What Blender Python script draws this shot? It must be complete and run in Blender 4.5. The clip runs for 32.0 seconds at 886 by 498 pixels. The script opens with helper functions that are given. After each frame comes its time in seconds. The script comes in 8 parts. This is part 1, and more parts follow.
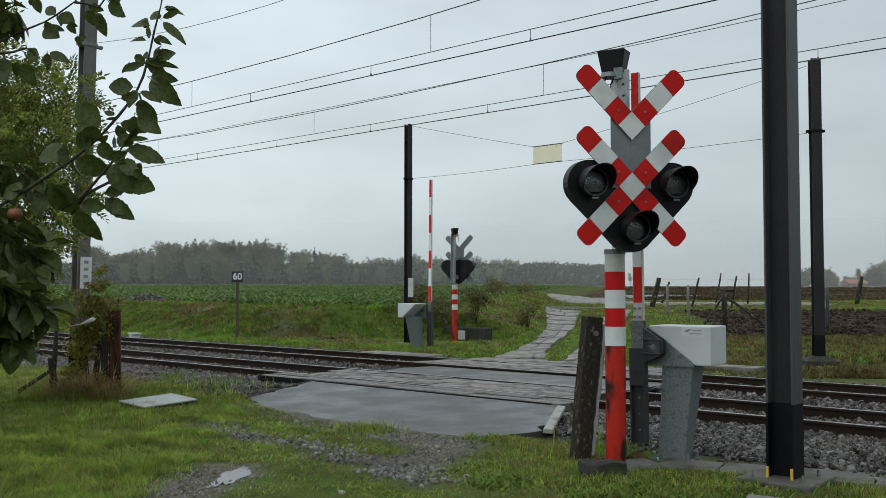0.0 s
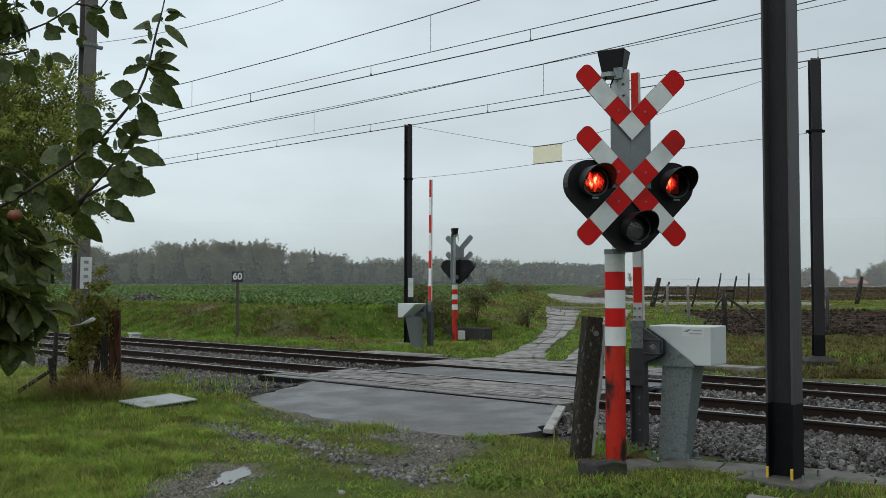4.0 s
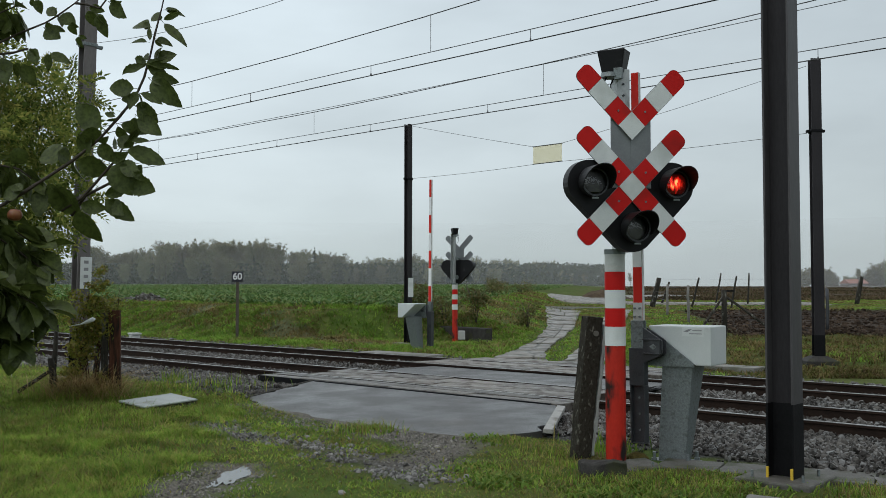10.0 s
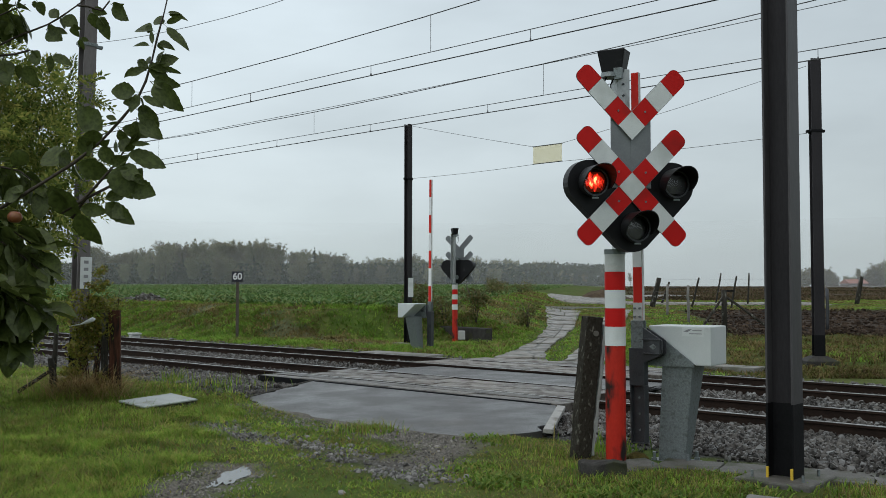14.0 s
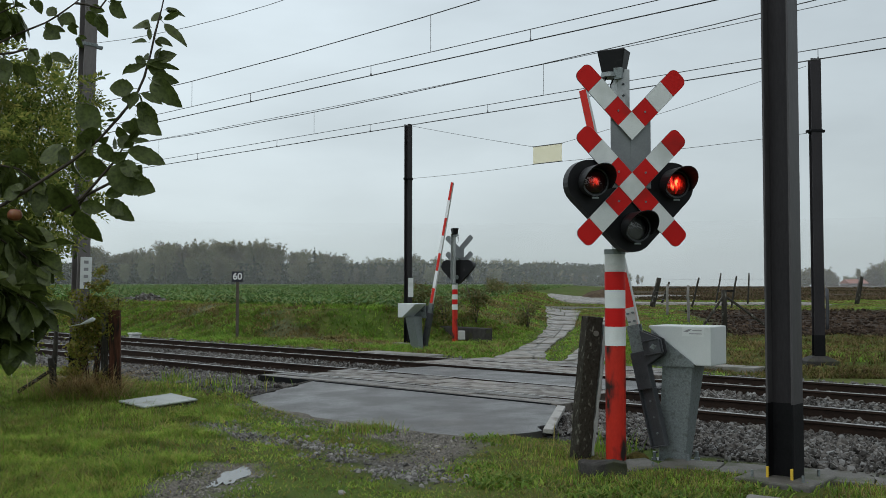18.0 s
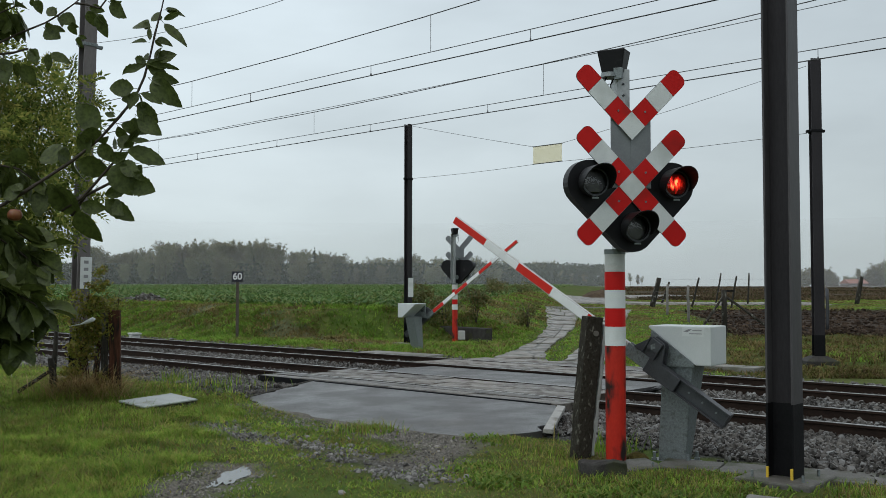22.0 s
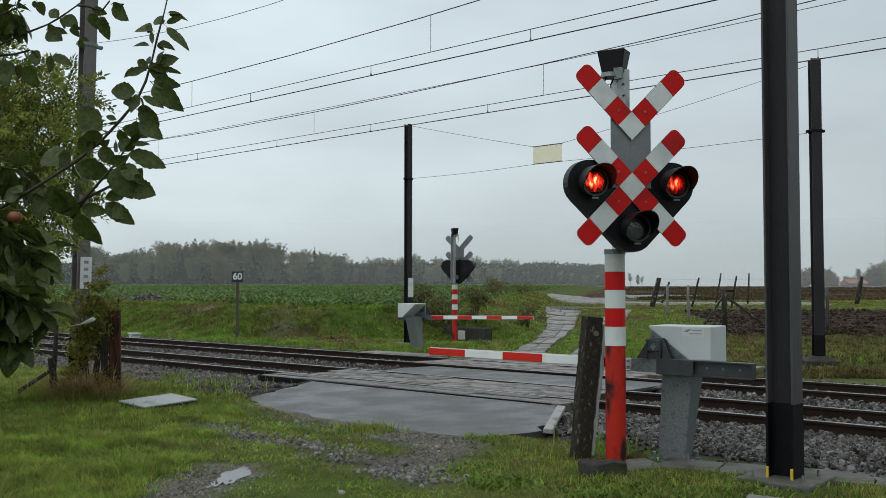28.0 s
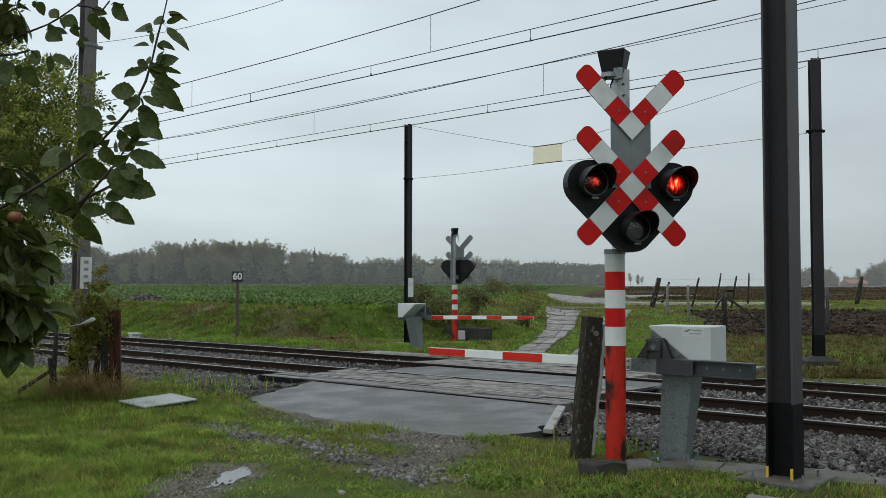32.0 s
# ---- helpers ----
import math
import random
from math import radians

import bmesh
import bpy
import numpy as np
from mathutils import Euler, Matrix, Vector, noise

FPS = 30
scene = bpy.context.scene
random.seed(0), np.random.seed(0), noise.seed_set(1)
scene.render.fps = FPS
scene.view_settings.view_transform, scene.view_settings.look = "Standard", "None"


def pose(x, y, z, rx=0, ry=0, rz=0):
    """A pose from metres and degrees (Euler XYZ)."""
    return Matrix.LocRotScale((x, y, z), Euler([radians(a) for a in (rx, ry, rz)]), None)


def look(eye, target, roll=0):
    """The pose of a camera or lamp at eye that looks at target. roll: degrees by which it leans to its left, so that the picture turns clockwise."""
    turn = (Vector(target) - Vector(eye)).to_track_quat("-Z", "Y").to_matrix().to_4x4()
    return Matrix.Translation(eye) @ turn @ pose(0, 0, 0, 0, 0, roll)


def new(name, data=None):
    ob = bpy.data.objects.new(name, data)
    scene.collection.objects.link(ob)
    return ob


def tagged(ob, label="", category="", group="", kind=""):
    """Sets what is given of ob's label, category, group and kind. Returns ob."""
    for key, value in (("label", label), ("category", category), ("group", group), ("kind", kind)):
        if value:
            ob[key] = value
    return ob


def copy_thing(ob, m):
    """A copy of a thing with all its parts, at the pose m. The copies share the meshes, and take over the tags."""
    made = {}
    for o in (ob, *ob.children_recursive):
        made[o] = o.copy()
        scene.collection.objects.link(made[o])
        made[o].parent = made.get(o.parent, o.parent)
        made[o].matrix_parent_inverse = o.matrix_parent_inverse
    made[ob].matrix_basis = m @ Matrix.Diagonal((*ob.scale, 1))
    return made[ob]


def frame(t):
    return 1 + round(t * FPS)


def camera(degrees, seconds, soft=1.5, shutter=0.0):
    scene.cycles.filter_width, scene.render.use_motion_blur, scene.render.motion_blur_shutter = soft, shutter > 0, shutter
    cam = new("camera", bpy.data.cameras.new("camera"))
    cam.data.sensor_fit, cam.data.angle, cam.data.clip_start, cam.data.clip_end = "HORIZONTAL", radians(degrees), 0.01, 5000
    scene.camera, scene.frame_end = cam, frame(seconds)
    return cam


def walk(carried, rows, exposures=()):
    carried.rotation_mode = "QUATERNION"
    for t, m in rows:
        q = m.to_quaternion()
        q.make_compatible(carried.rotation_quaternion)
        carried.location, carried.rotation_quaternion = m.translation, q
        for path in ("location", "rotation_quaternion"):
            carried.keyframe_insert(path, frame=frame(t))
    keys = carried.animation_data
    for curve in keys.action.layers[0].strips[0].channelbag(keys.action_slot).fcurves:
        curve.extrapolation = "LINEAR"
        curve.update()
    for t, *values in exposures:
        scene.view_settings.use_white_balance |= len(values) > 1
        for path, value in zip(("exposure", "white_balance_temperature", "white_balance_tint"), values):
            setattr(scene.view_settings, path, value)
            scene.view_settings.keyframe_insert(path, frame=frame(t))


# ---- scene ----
cam = camera(48.02, 32.0, soft=0.8)
EYE = (0.0, 0.0, 1.65)
VIEW = pose(*EYE, 92.343, 0, 0)
walk(cam, [(0.0, VIEW), (32.0, VIEW)], exposures=[(0.0, 0.0), (32.0, 0.0)])

# ---- sky and light: an overcast, rainy day ----
world = bpy.data.worlds.new("overcast")
scene.world = world
world.use_nodes = True
wn, wl = world.node_tree.nodes, world.node_tree.links
wn.clear()
w_out = wn.new("ShaderNodeOutputWorld")
w_mix = wn.new("ShaderNodeMixShader")
w_sky = wn.new("ShaderNodeTexSky")
w_sky.sky_type, w_sky.sun_disc = "NISHITA", False
w_sky.sun_elevation, w_sky.sun_rotation = radians(50), radians(150)
w_b1, w_b2 = wn.new("ShaderNodeBackground"), wn.new("ShaderNodeBackground")
w_b1.inputs["Strength"].default_value = 0.08
w_tc, w_sep = wn.new("ShaderNodeTexCoord"), wn.new("ShaderNodeSeparateXYZ")
w_ramp, w_noise = wn.new("ShaderNodeValToRGB"), wn.new("ShaderNodeTexNoise")
w_map, w_mul = wn.new("ShaderNodeMapping"), wn.new("ShaderNodeMix")
w_map.inputs["Scale"].default_value = (3.0, 3.0, 9.0)
w_noise.inputs["Scale"].default_value, w_noise.inputs["Detail"].default_value = 1.3, 5.0
w_nr = wn.new("ShaderNodeMapRange")
w_nr.inputs["To Min"].default_value, w_nr.inputs["To Max"].default_value = 0.80, 1.26
cr = w_ramp.color_ramp
cr.elements[0].position, cr.elements[0].color = 0.0, (0.52, 0.60, 0.62, 1)
cr.elements[1].position, cr.elements[1].color = 1.0, (0.84, 0.87, 0.92, 1)
e = cr.elements.new(0.10); e.color = (0.60, 0.68, 0.71, 1)
e = cr.elements.new(0.30); e.color = (0.70, 0.80, 0.86, 1)
w_side, w_both = wn.new("ShaderNodeMapRange"), wn.new("ShaderNodeMath")
w_side.inputs["From Min"].default_value, w_side.inputs["From Max"].default_value = -0.5, 0.5
w_side.inputs["To Min"].default_value, w_side.inputs["To Max"].default_value = 1.19, 0.79
w_both.operation = "MULTIPLY"
w_mul.data_type, w_mul.blend_type = "RGBA", "MULTIPLY"
w_mul.inputs["Factor"].default_value = 1.0
wl.new(w_tc.outputs["Generated"], w_sep.inputs[0])
wl.new(w_sep.outputs["Z"], w_ramp.inputs[0])
wl.new(w_tc.outputs["Generated"], w_map.inputs[0])
wl.new(w_map.outputs[0], w_noise.inputs["Vector"])
wl.new(w_noise.outputs[0], w_nr.inputs[0])
wl.new(w_ramp.outputs[0], w_mul.inputs[6])
wl.new(w_sep.outputs["X"], w_side.inputs[0])
wl.new(w_nr.outputs[0], w_both.inputs[0])
wl.new(w_side.outputs[0], w_both.inputs[1])
wl.new(w_both.outputs[0], w_mul.inputs[7])
wl.new(w_mul.outputs[2], w_b2.inputs[0])
wl.new(w_sky.outputs[0], w_b1.inputs[0])
w_mix.inputs[0].default_value = 0.93
wl.new(w_b1.outputs[0], w_mix.inputs[1])
wl.new(w_b2.outputs[0], w_mix.inputs[2])
wl.new(w_mix.outputs[0], w_out.inputs[0])

sun_data = bpy.data.lights.new("sun", "SUN")
sun_data.energy, sun_data.angle, sun_data.color = 0.5, radians(40), (1.0, 0.97, 0.93)
sun = new("sun", sun_data)
sun.matrix_basis = look((0, 0, 60), (18, 32, 0))

# ---- mesh helpers ----
rng = np.random.default_rng(7)


def bm_box(bm, x0, x1, y0, y1, z0, z1, m=None, bevel=0.0):
    r = bmesh.ops.create_cube(bm, size=1.0)
    vs = r["verts"]
    for v in vs:
        v.co = Vector(((x0 + x1) / 2 + v.co.x * (x1 - x0), (y0 + y1) / 2 + v.co.y * (y1 - y0), (z0 + z1) / 2 + v.co.z * (z1 - z0)))
    if bevel > 0:
        es = list({ed for v in vs for ed in v.link_edges})
        g = bmesh.ops.bevel(bm, geom=es, offset=bevel, segments=2, affect="EDGES", profile=0.5)
        vs = list({v for f_ in g["faces"] for v in f_.verts} | {v for v in vs if v.is_valid})
    if m is not None:
        bmesh.ops.transform(bm, matrix=m, verts=vs)
    return vs


def bm_rod(bm, p0, p1, r0, r1=None, seg=12, caps=True):
    r1 = r0 if r1 is None else r1
    p0, p1 = Vector(p0), Vector(p1)
    q = (p1 - p0).to_track_quat("Z", "Y")
    rings = []
    for p, r in ((p0, r0), (p1, r1)):
        rings.append([bm.verts.new(p + q @ Vector((r * math.cos(2 * math.pi * k / seg), r * math.sin(2 * math.pi * k / seg), 0))) for k in range(seg)])
    for k in range(seg):
        fa = bm.faces.new((rings[0][k], rings[0][(k + 1) % seg], rings[1][(k + 1) % seg], rings[1][k]))
        fa.smooth = True
    if caps:
        for fa in (bm.faces.new(rings[0][::-1]), bm.faces.new(rings[1])):
            for ed in fa.edges:
                ed.smooth = False
    return rings[0] + rings[1]


def bm_path(bm, pts, radii, seg=8):
    """A bent, tapering rod."""
    pts = [Vector(p) for p in pts]
    rings = []
    last = q = None
    for k, p in enumerate(pts):
        t = (pts[min(k + 1, len(pts) - 1)] - pts[max(k - 1, 0)]).normalized()
        q = t.to_track_quat("Z", "Y") if last is None else last.rotation_difference(t) @ q
        last = t
        r = radii[k]
        rings.append([bm.verts.new(p + q @ Vector((r * math.cos(2 * math.pi * j / seg), r * math.sin(2 * math.pi * j / seg), 0))) for j in range(seg)])
    for a, b in zip(rings, rings[1:]):
        for j in range(seg):
            fa = bm.faces.new((a[j], a[(j + 1) % seg], b[(j + 1) % seg], b[j]))
            fa.smooth = True
    bm.faces.new(rings[0][::-1])
    bm.faces.new(rings[-1])


def bm_prism(bm, poly, y0, y1, m=None, bevel=0.0):
    """A plate with the outline poly in x and z, from y0 to y1."""
    a = [bm.verts.new((x, y0, z)) for x, z in poly]
    b = [bm.verts.new((x, y1, z)) for x, z in poly]
    k = len(poly)
    faces = [bm.faces.new(a), bm.faces.new(b[::-1])]
    for i in range(k):
        faces.append(bm.faces.new((a[i], b[i], b[(i + 1) % k], a[(i + 1) % k])))
    bmesh.ops.recalc_face_normals(bm, faces=faces)
    vs = a + b
    if bevel > 0:
        es = list({ed for v in vs for ed in v.link_edges})
        g = bmesh.ops.bevel(bm, geom=es, offset=bevel, segments=2, affect="EDGES", profile=0.5)
        vs = list({v for f_ in g["faces"] for v in f_.verts} | {v for v in vs if v.is_valid})
    if m is not None:
        bmesh.ops.transform(bm, matrix=m, verts=vs)


def to_mesh(name, bm, material):
    me = bpy.data.meshes.new(name)
    bm.normal_update()
    bm.to_mesh(me)
    bm.free()
    me.materials.append(material)
    return me


def part(name, bm, material, parent=None, label="", m=None):
    ob = new(name, to_mesh(name, bm, material))
    if parent is not None:
        ob.parent = parent
    if m is not None:
        ob.matrix_basis = m
    if label:
        tagged(ob, label)
    return ob


def empty(name, m, label, category, group="", kind=""):
    ob = new(name)
    ob.empty_display_size = 0.2
    ob.matrix_basis = m
    return tagged(ob, label, category, group, kind)


def from_arrays(name, verts, faces, material, smooth=False):
    """A mesh from numpy arrays; faces all have the same number of corners."""
    me = bpy.data.meshes.new(name)
    k = faces.shape[1]
    me.vertices.add(len(verts))
    me.vertices.foreach_set("co", np.ascontiguousarray(verts, np.float32).ravel())
    me.loops.add(faces.size)
    me.loops.foreach_set("vertex_index", np.ascontiguousarray(faces, np.int32).ravel())
    me.polygons.add(len(faces))
    me.polygons.foreach_set("loop_start", np.arange(0, faces.size, k, dtype=np.int32))
    me.update(calc_edges=True)
    me.polygons.foreach_set("use_smooth", np.full(len(faces), smooth, dtype=bool))
    me.materials.append(material)
    return me


def smooth01(t):
    t = np.clip(t, 0.0, 1.0)
    return t * t * (3 - 2 * t)


# ---- materials ----
def material(name, c1, c2, rough=0.7, metal=0.0, scale=6.0, fine=60.0, bump=0.15, spec=0.4, spread=0.0, coat=0.0, dirt=None, dirt_at=0.6, stretch=(1, 1, 1), rough2=None, coords="Object"):
    """Two colours mixed by coarse and fine noise, relief from the fine one; spread varies pieces; dirt adds stains."""
    ma = bpy.data.materials.new(name)
    ma.use_nodes = True
    nt, ln = ma.node_tree.nodes, ma.node_tree.links
    bs = nt["Principled BSDF"]
    tc, mp = nt.new("ShaderNodeTexCoord"), nt.new("ShaderNodeMapping")
    mp.inputs["Scale"].default_value = stretch
    ln.new(tc.outputs[coords], mp.inputs[0])
    n1, n2 = nt.new("ShaderNodeTexNoise"), nt.new("ShaderNodeTexNoise")
    for nd, sc in ((n1, scale), (n2, fine)):
        nd.inputs["Scale"].default_value, nd.inputs["Detail"].default_value = sc, 5.0
        nd.inputs["Roughness"].default_value = 0.6
        ln.new(mp.outputs[0], nd.inputs["Vector"])
    mix = nt.new("ShaderNodeMath"); mix.operation = "MULTIPLY_ADD"
    mix.inputs[1].default_value = 0.55
    half = nt.new("ShaderNodeMath"); half.operation = "MULTIPLY"; half.inputs[1].default_value = 0.45
    ln.new(n2.outputs[0], half.inputs[0])
    ln.new(n1.outputs[0], mix.inputs[0])
    ln.new(half.outputs[0], mix.inputs[2])
    mr = nt.new("ShaderNodeMapRange")
    mr.inputs["From Min"].default_value, mr.inputs["From Max"].default_value = 0.34, 0.66
    ln.new(mix.outputs[0], mr.inputs[0])
    col = nt.new("ShaderNodeMix"); col.data_type = "RGBA"
    col.inputs[6].default_value, col.inputs[7].default_value = (*c1, 1), (*c2, 1)
    ln.new(mr.outputs[0], col.inputs[0])
    last = col.outputs[2]
    if dirt is not None:
        n3, r3, m3 = nt.new("ShaderNodeTexNoise"), nt.new("ShaderNodeMapRange"), nt.new("ShaderNodeMix")
        n3.inputs["Scale"].default_value, n3.inputs["Detail"].default_value = scale * 0.6, 7.0
        ln.new(mp.outputs[0], n3.inputs["Vector"])
        r3.inputs["From Min"].default_value, r3.inputs["From Max"].default_value = dirt_at - 0.06, dirt_at + 0.08
        ln.new(n3.outputs[0], r3.inputs[0])
        m3.data_type = "RGBA"
        m3.inputs[7].default_value = (*dirt, 1)
        ln.new(r3.outputs[0], m3.inputs[0])
        ln.new(last, m3.inputs[6])
        last = m3.outputs[2]
    if spread > 0:
        oi, hs, mm = nt.new("ShaderNodeObjectInfo"), nt.new("ShaderNodeHueSaturation"), nt.new("ShaderNodeMapRange")
        mm.inputs["To Min"].default_value, mm.inputs["To Max"].default_value = 1 - spread, 1 + spread
        ln.new(oi.outputs["Random"], mm.inputs[0])
        ln.new(mm.outputs[0], hs.inputs["Value"])
        ln.new(last, hs.inputs["Color"])
        last = hs.outputs[0]
    ln.new(last, bs.inputs["Base Color"])
    if rough2 is not None:
        rr = nt.new("ShaderNodeMapRange")
        rr.inputs["From Min"].default_value, rr.inputs["From Max"].default_value = 0.38, 0.62
        rr.inputs["To Min"].default_value, rr.inputs["To Max"].default_value = rough, rough2
        ln.new(n1.outputs[0], rr.inputs[0])
        ln.new(rr.outputs[0], bs.inputs["Roughness"])
    else:
        bs.inputs["Roughness"].default_value = rough
    bs.inputs["Metallic"].default_value = metal
    bs.inputs["Specular IOR Level"].default_value = spec
    bs.inputs["Coat Weight"].default_value = coat
    if bump > 0:
        bp = nt.new("ShaderNodeBump")
        bp.inputs["Strength"].default_value, bp.inputs["Distance"].default_value = bump, 0.01
        ln.new(n2.outputs[0], bp.inputs["Height"])
        ln.new(bp.outputs[0], bs.inputs["Normal"])
    return ma


def leaf_material(name, colours, rough=0.5, through_light=0.35, patch=1.1, low=0.7, high=1.3, spec=0.4, spread=0.0):
    """Leaves or blades: a colour each by island, some light passing through."""
    ma = bpy.data.materials.new(name)
    ma.use_nodes = True
    nt, ln = ma.node_tree.nodes, ma.node_tree.links
    bs, out = nt["Principled BSDF"], nt["Material Output"]
    ge, rp = nt.new("ShaderNodeNewGeometry"), nt.new("ShaderNodeValToRGB")
    el = rp.color_ramp.elements
    el[0].color, el[1].color = (*colours[0], 1), (*colours[-1], 1)
    for k, c in enumerate(colours[1:-1]):
        x = el.new((k + 1) / (len(colours) - 1))
        x.color = (*c, 1)
    ln.new(ge.outputs["Random Per Island"], rp.inputs[0])
    tc, nz, hs, mr = nt.new("ShaderNodeTexCoord"), nt.new("ShaderNodeTexNoise"), nt.new("ShaderNodeHueSaturation"), nt.new("ShaderNodeMapRange")
    nz.inputs["Scale"].default_value, nz.inputs["Detail"].default_value = patch, 4.0
    ln.new(tc.outputs["Object"], nz.inputs["Vector"])
    mr.inputs["From Min"].default_value, mr.inputs["From Max"].default_value = 0.3, 0.7
    mr.inputs["To Min"].default_value, mr.inputs["To Max"].default_value = low, high
    ln.new(nz.outputs[0], mr.inputs[0])
    ln.new(mr.outputs[0], hs.inputs["Value"])
    ln.new(rp.outputs[0], hs.inputs["Color"])
    if spread > 0:
        oi, m1, m2 = nt.new("ShaderNodeObjectInfo"), nt.new("ShaderNodeMapRange"), nt.new("ShaderNodeMapRange")
        m1.inputs["To Min"].default_value, m1.inputs["To Max"].default_value = 0.47, 0.53
        m2.inputs["To Min"].default_value, m2.inputs["To Max"].default_value = 1 - spread, 1 + spread
        mo = nt.new("ShaderNodeMath"); mo.operation = "MULTIPLY"
        ln.new(oi.outputs["Random"], m1.inputs[0])
        ln.new(oi.outputs["Random"], m2.inputs[0])
        ln.new(m1.outputs[0], hs.inputs["Hue"])
        ln.new(mr.outputs[0], mo.inputs[0])
        ln.new(m2.outputs[0], mo.inputs[1])
        ln.new(mo.outputs[0], hs.inputs["Value"])
    ln.new(hs.outputs[0], bs.inputs["Base Color"])
    bs.inputs["Roughness"].default_value = rough
    bs.inputs["Specular IOR Level"].default_value = spec
    tr, mx = nt.new("ShaderNodeBsdfTranslucent"), nt.new("ShaderNodeMixShader")
    ln.new(hs.outputs[0], tr.inputs[0])
    mx.inputs[0].default_value = through_light
    ln.new(bs.outputs[0], mx.inputs[1])
    ln.new(tr.outputs[0], mx.inputs[2])
    ln.new(mx.outputs[0], out.inputs[0])
    return ma


def glow_material(name, c1, c2, strength, scale, edge=0.15, fade=-0.22):
    """A lamp's lit face: uneven light, hottest in the middle strands."""
    ma = bpy.data.materials.new(name)
    ma.use_nodes = True
    nt, ln = ma.node_tree.nodes, ma.node_tree.links
    bs = nt["Principled BSDF"]
    bs.inputs["Base Color"].default_value = (0.008, 0.006, 0.006, 1)
    bs.inputs["Roughness"].default_value, bs.inputs["Specular IOR Level"].default_value = 0.7, 0.1
    tc, nz, rp = nt.new("ShaderNodeTexCoord"), nt.new("ShaderNodeTexNoise"), nt.new("ShaderNodeValToRGB")
    mp = nt.new("ShaderNodeMapping")
    mp.inputs["Scale"].default_value = (1.3, 1.3, 0.55)
    ln.new(tc.outputs["Object"], mp.inputs[0])
    nz.inputs["Scale"].default_value, nz.inputs["Detail"].default_value = scale, 2.0
    ln.new(mp.outputs[0], nz.inputs["Vector"])
    ln_len, fall, addn = nt.new("ShaderNodeVectorMath"), nt.new("ShaderNodeMapRange"), nt.new("ShaderNodeMath")
    ln_len.operation = "LENGTH"
    ln.new(tc.outputs["Object"], ln_len.inputs[0])
    fall.inputs["From Min"].default_value, fall.inputs["From Max"].default_value = 0.072, edge
    fall.inputs["To Min"].default_value, fall.inputs["To Max"].default_value = 0.18, fade
    ln.new(ln_len.outputs["Value"], fall.inputs[0])
    addn.operation = "ADD"
    ln.new(nz.outputs[0], addn.inputs[0])
    ln.new(fall.outputs[0], addn.inputs[1])
    el = rp.color_ramp.elements
    el[0].position, el[0].color = 0.36, (c1[0] * 0.025, c1[1] * 0.05, c1[2] * 0.05, 1)
    el[1].position, el[1].color = 0.73, (*c2, 1)
    md = el.new(0.60)
    md.color = (*c1, 1)
    ln.new(addn.outputs[0], rp.inputs[0])
    ln.new(rp.outputs[0], bs.inputs["Emission Color"])
    bs.inputs["Emission Strength"].default_value = strength
    return ma


M_RED = material("red_reflective_paint", (0.50, 0.008, 0.007), (0.58, 0.012, 0.010), 0.55, spec=0.2, scale=3, fine=120, bump=0.02, dirt=(0.28, 0.015, 0.012), dirt_at=0.66)
M_WHITE = material("white_reflective_paint", (0.62, 0.65, 0.64), (0.72, 0.75, 0.74), 0.55, spec=0.2, scale=3, fine=90, bump=0.02, dirt=(0.52, 0.55, 0.53), dirt_at=0.62)
M_POSTRED = material("weathered_red_paint", (0.40, 0.016, 0.008), (0.52, 0.026, 0.012), 0.42, spec=0.3, scale=11, fine=70, bump=0.1, stretch=(1, 1, 0.42), dirt=(0.016, 0.010, 0.009), dirt_at=0.545)
M_BLACK = material("black_sheet", (0.006, 0.006, 0.007), (0.012, 0.012, 0.013), 0.45, spec=0.2, scale=5, fine=80, bump=0.03, dirt=(0.05, 0.05, 0.05), dirt_at=0.68)
M_TAR = material("black_bitumen_paint", (0.004, 0.004, 0.005), (0.010, 0.010, 0.011), 0.55, spec=0.12, scale=5, fine=40, bump=0.15, dirt=(0.05, 0.05, 0.052), dirt_at=0.68)
M_GALV = material("galvanised_steel", (0.12, 0.14, 0.142), (0.25, 0.28, 0.28), 0.48, 0.4, scale=48, fine=110, bump=0.03, dirt=(0.12, 0.133, 0.125), dirt_at=0.60)
M_PANEL = material("grey_back_panel", (0.17, 0.18, 0.19), (0.22, 0.235, 0.24), 0.5, 0.3, scale=4, fine=50, bump=0.02)
M_POSTGREY = material("light_grey_post_paint", (0.46, 0.47, 0.45), (0.60, 0.61, 0.59), 0.5, scale=4, fine=60, bump=0.03, dirt=(0.33, 0.33, 0.31), dirt_at=0.62)
M_DKSTEEL = material("dark_grey_steel", (0.042, 0.044, 0.048), (0.076, 0.080, 0.087), 0.42, 0.35, scale=6, fine=70, bump=0.05, dirt=(0.11, 0.118, 0.125), dirt_at=0.66)
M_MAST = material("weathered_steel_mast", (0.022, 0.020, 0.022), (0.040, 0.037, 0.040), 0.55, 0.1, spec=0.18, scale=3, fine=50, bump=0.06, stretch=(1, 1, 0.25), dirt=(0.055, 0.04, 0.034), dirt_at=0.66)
# mast steel again in a lighter colour, painting the flanges as the lit faces
M_FLANGE = material("lit_tone_flange", (0.060, 0.057, 0.060), (0.095, 0.090, 0.093), 0.5, 0.1, spec=0.22, scale=3, fine=50, bump=0.06, stretch=(1, 1, 0.25), dirt=(0.085, 0.06, 0.05), dirt_at=0.66)
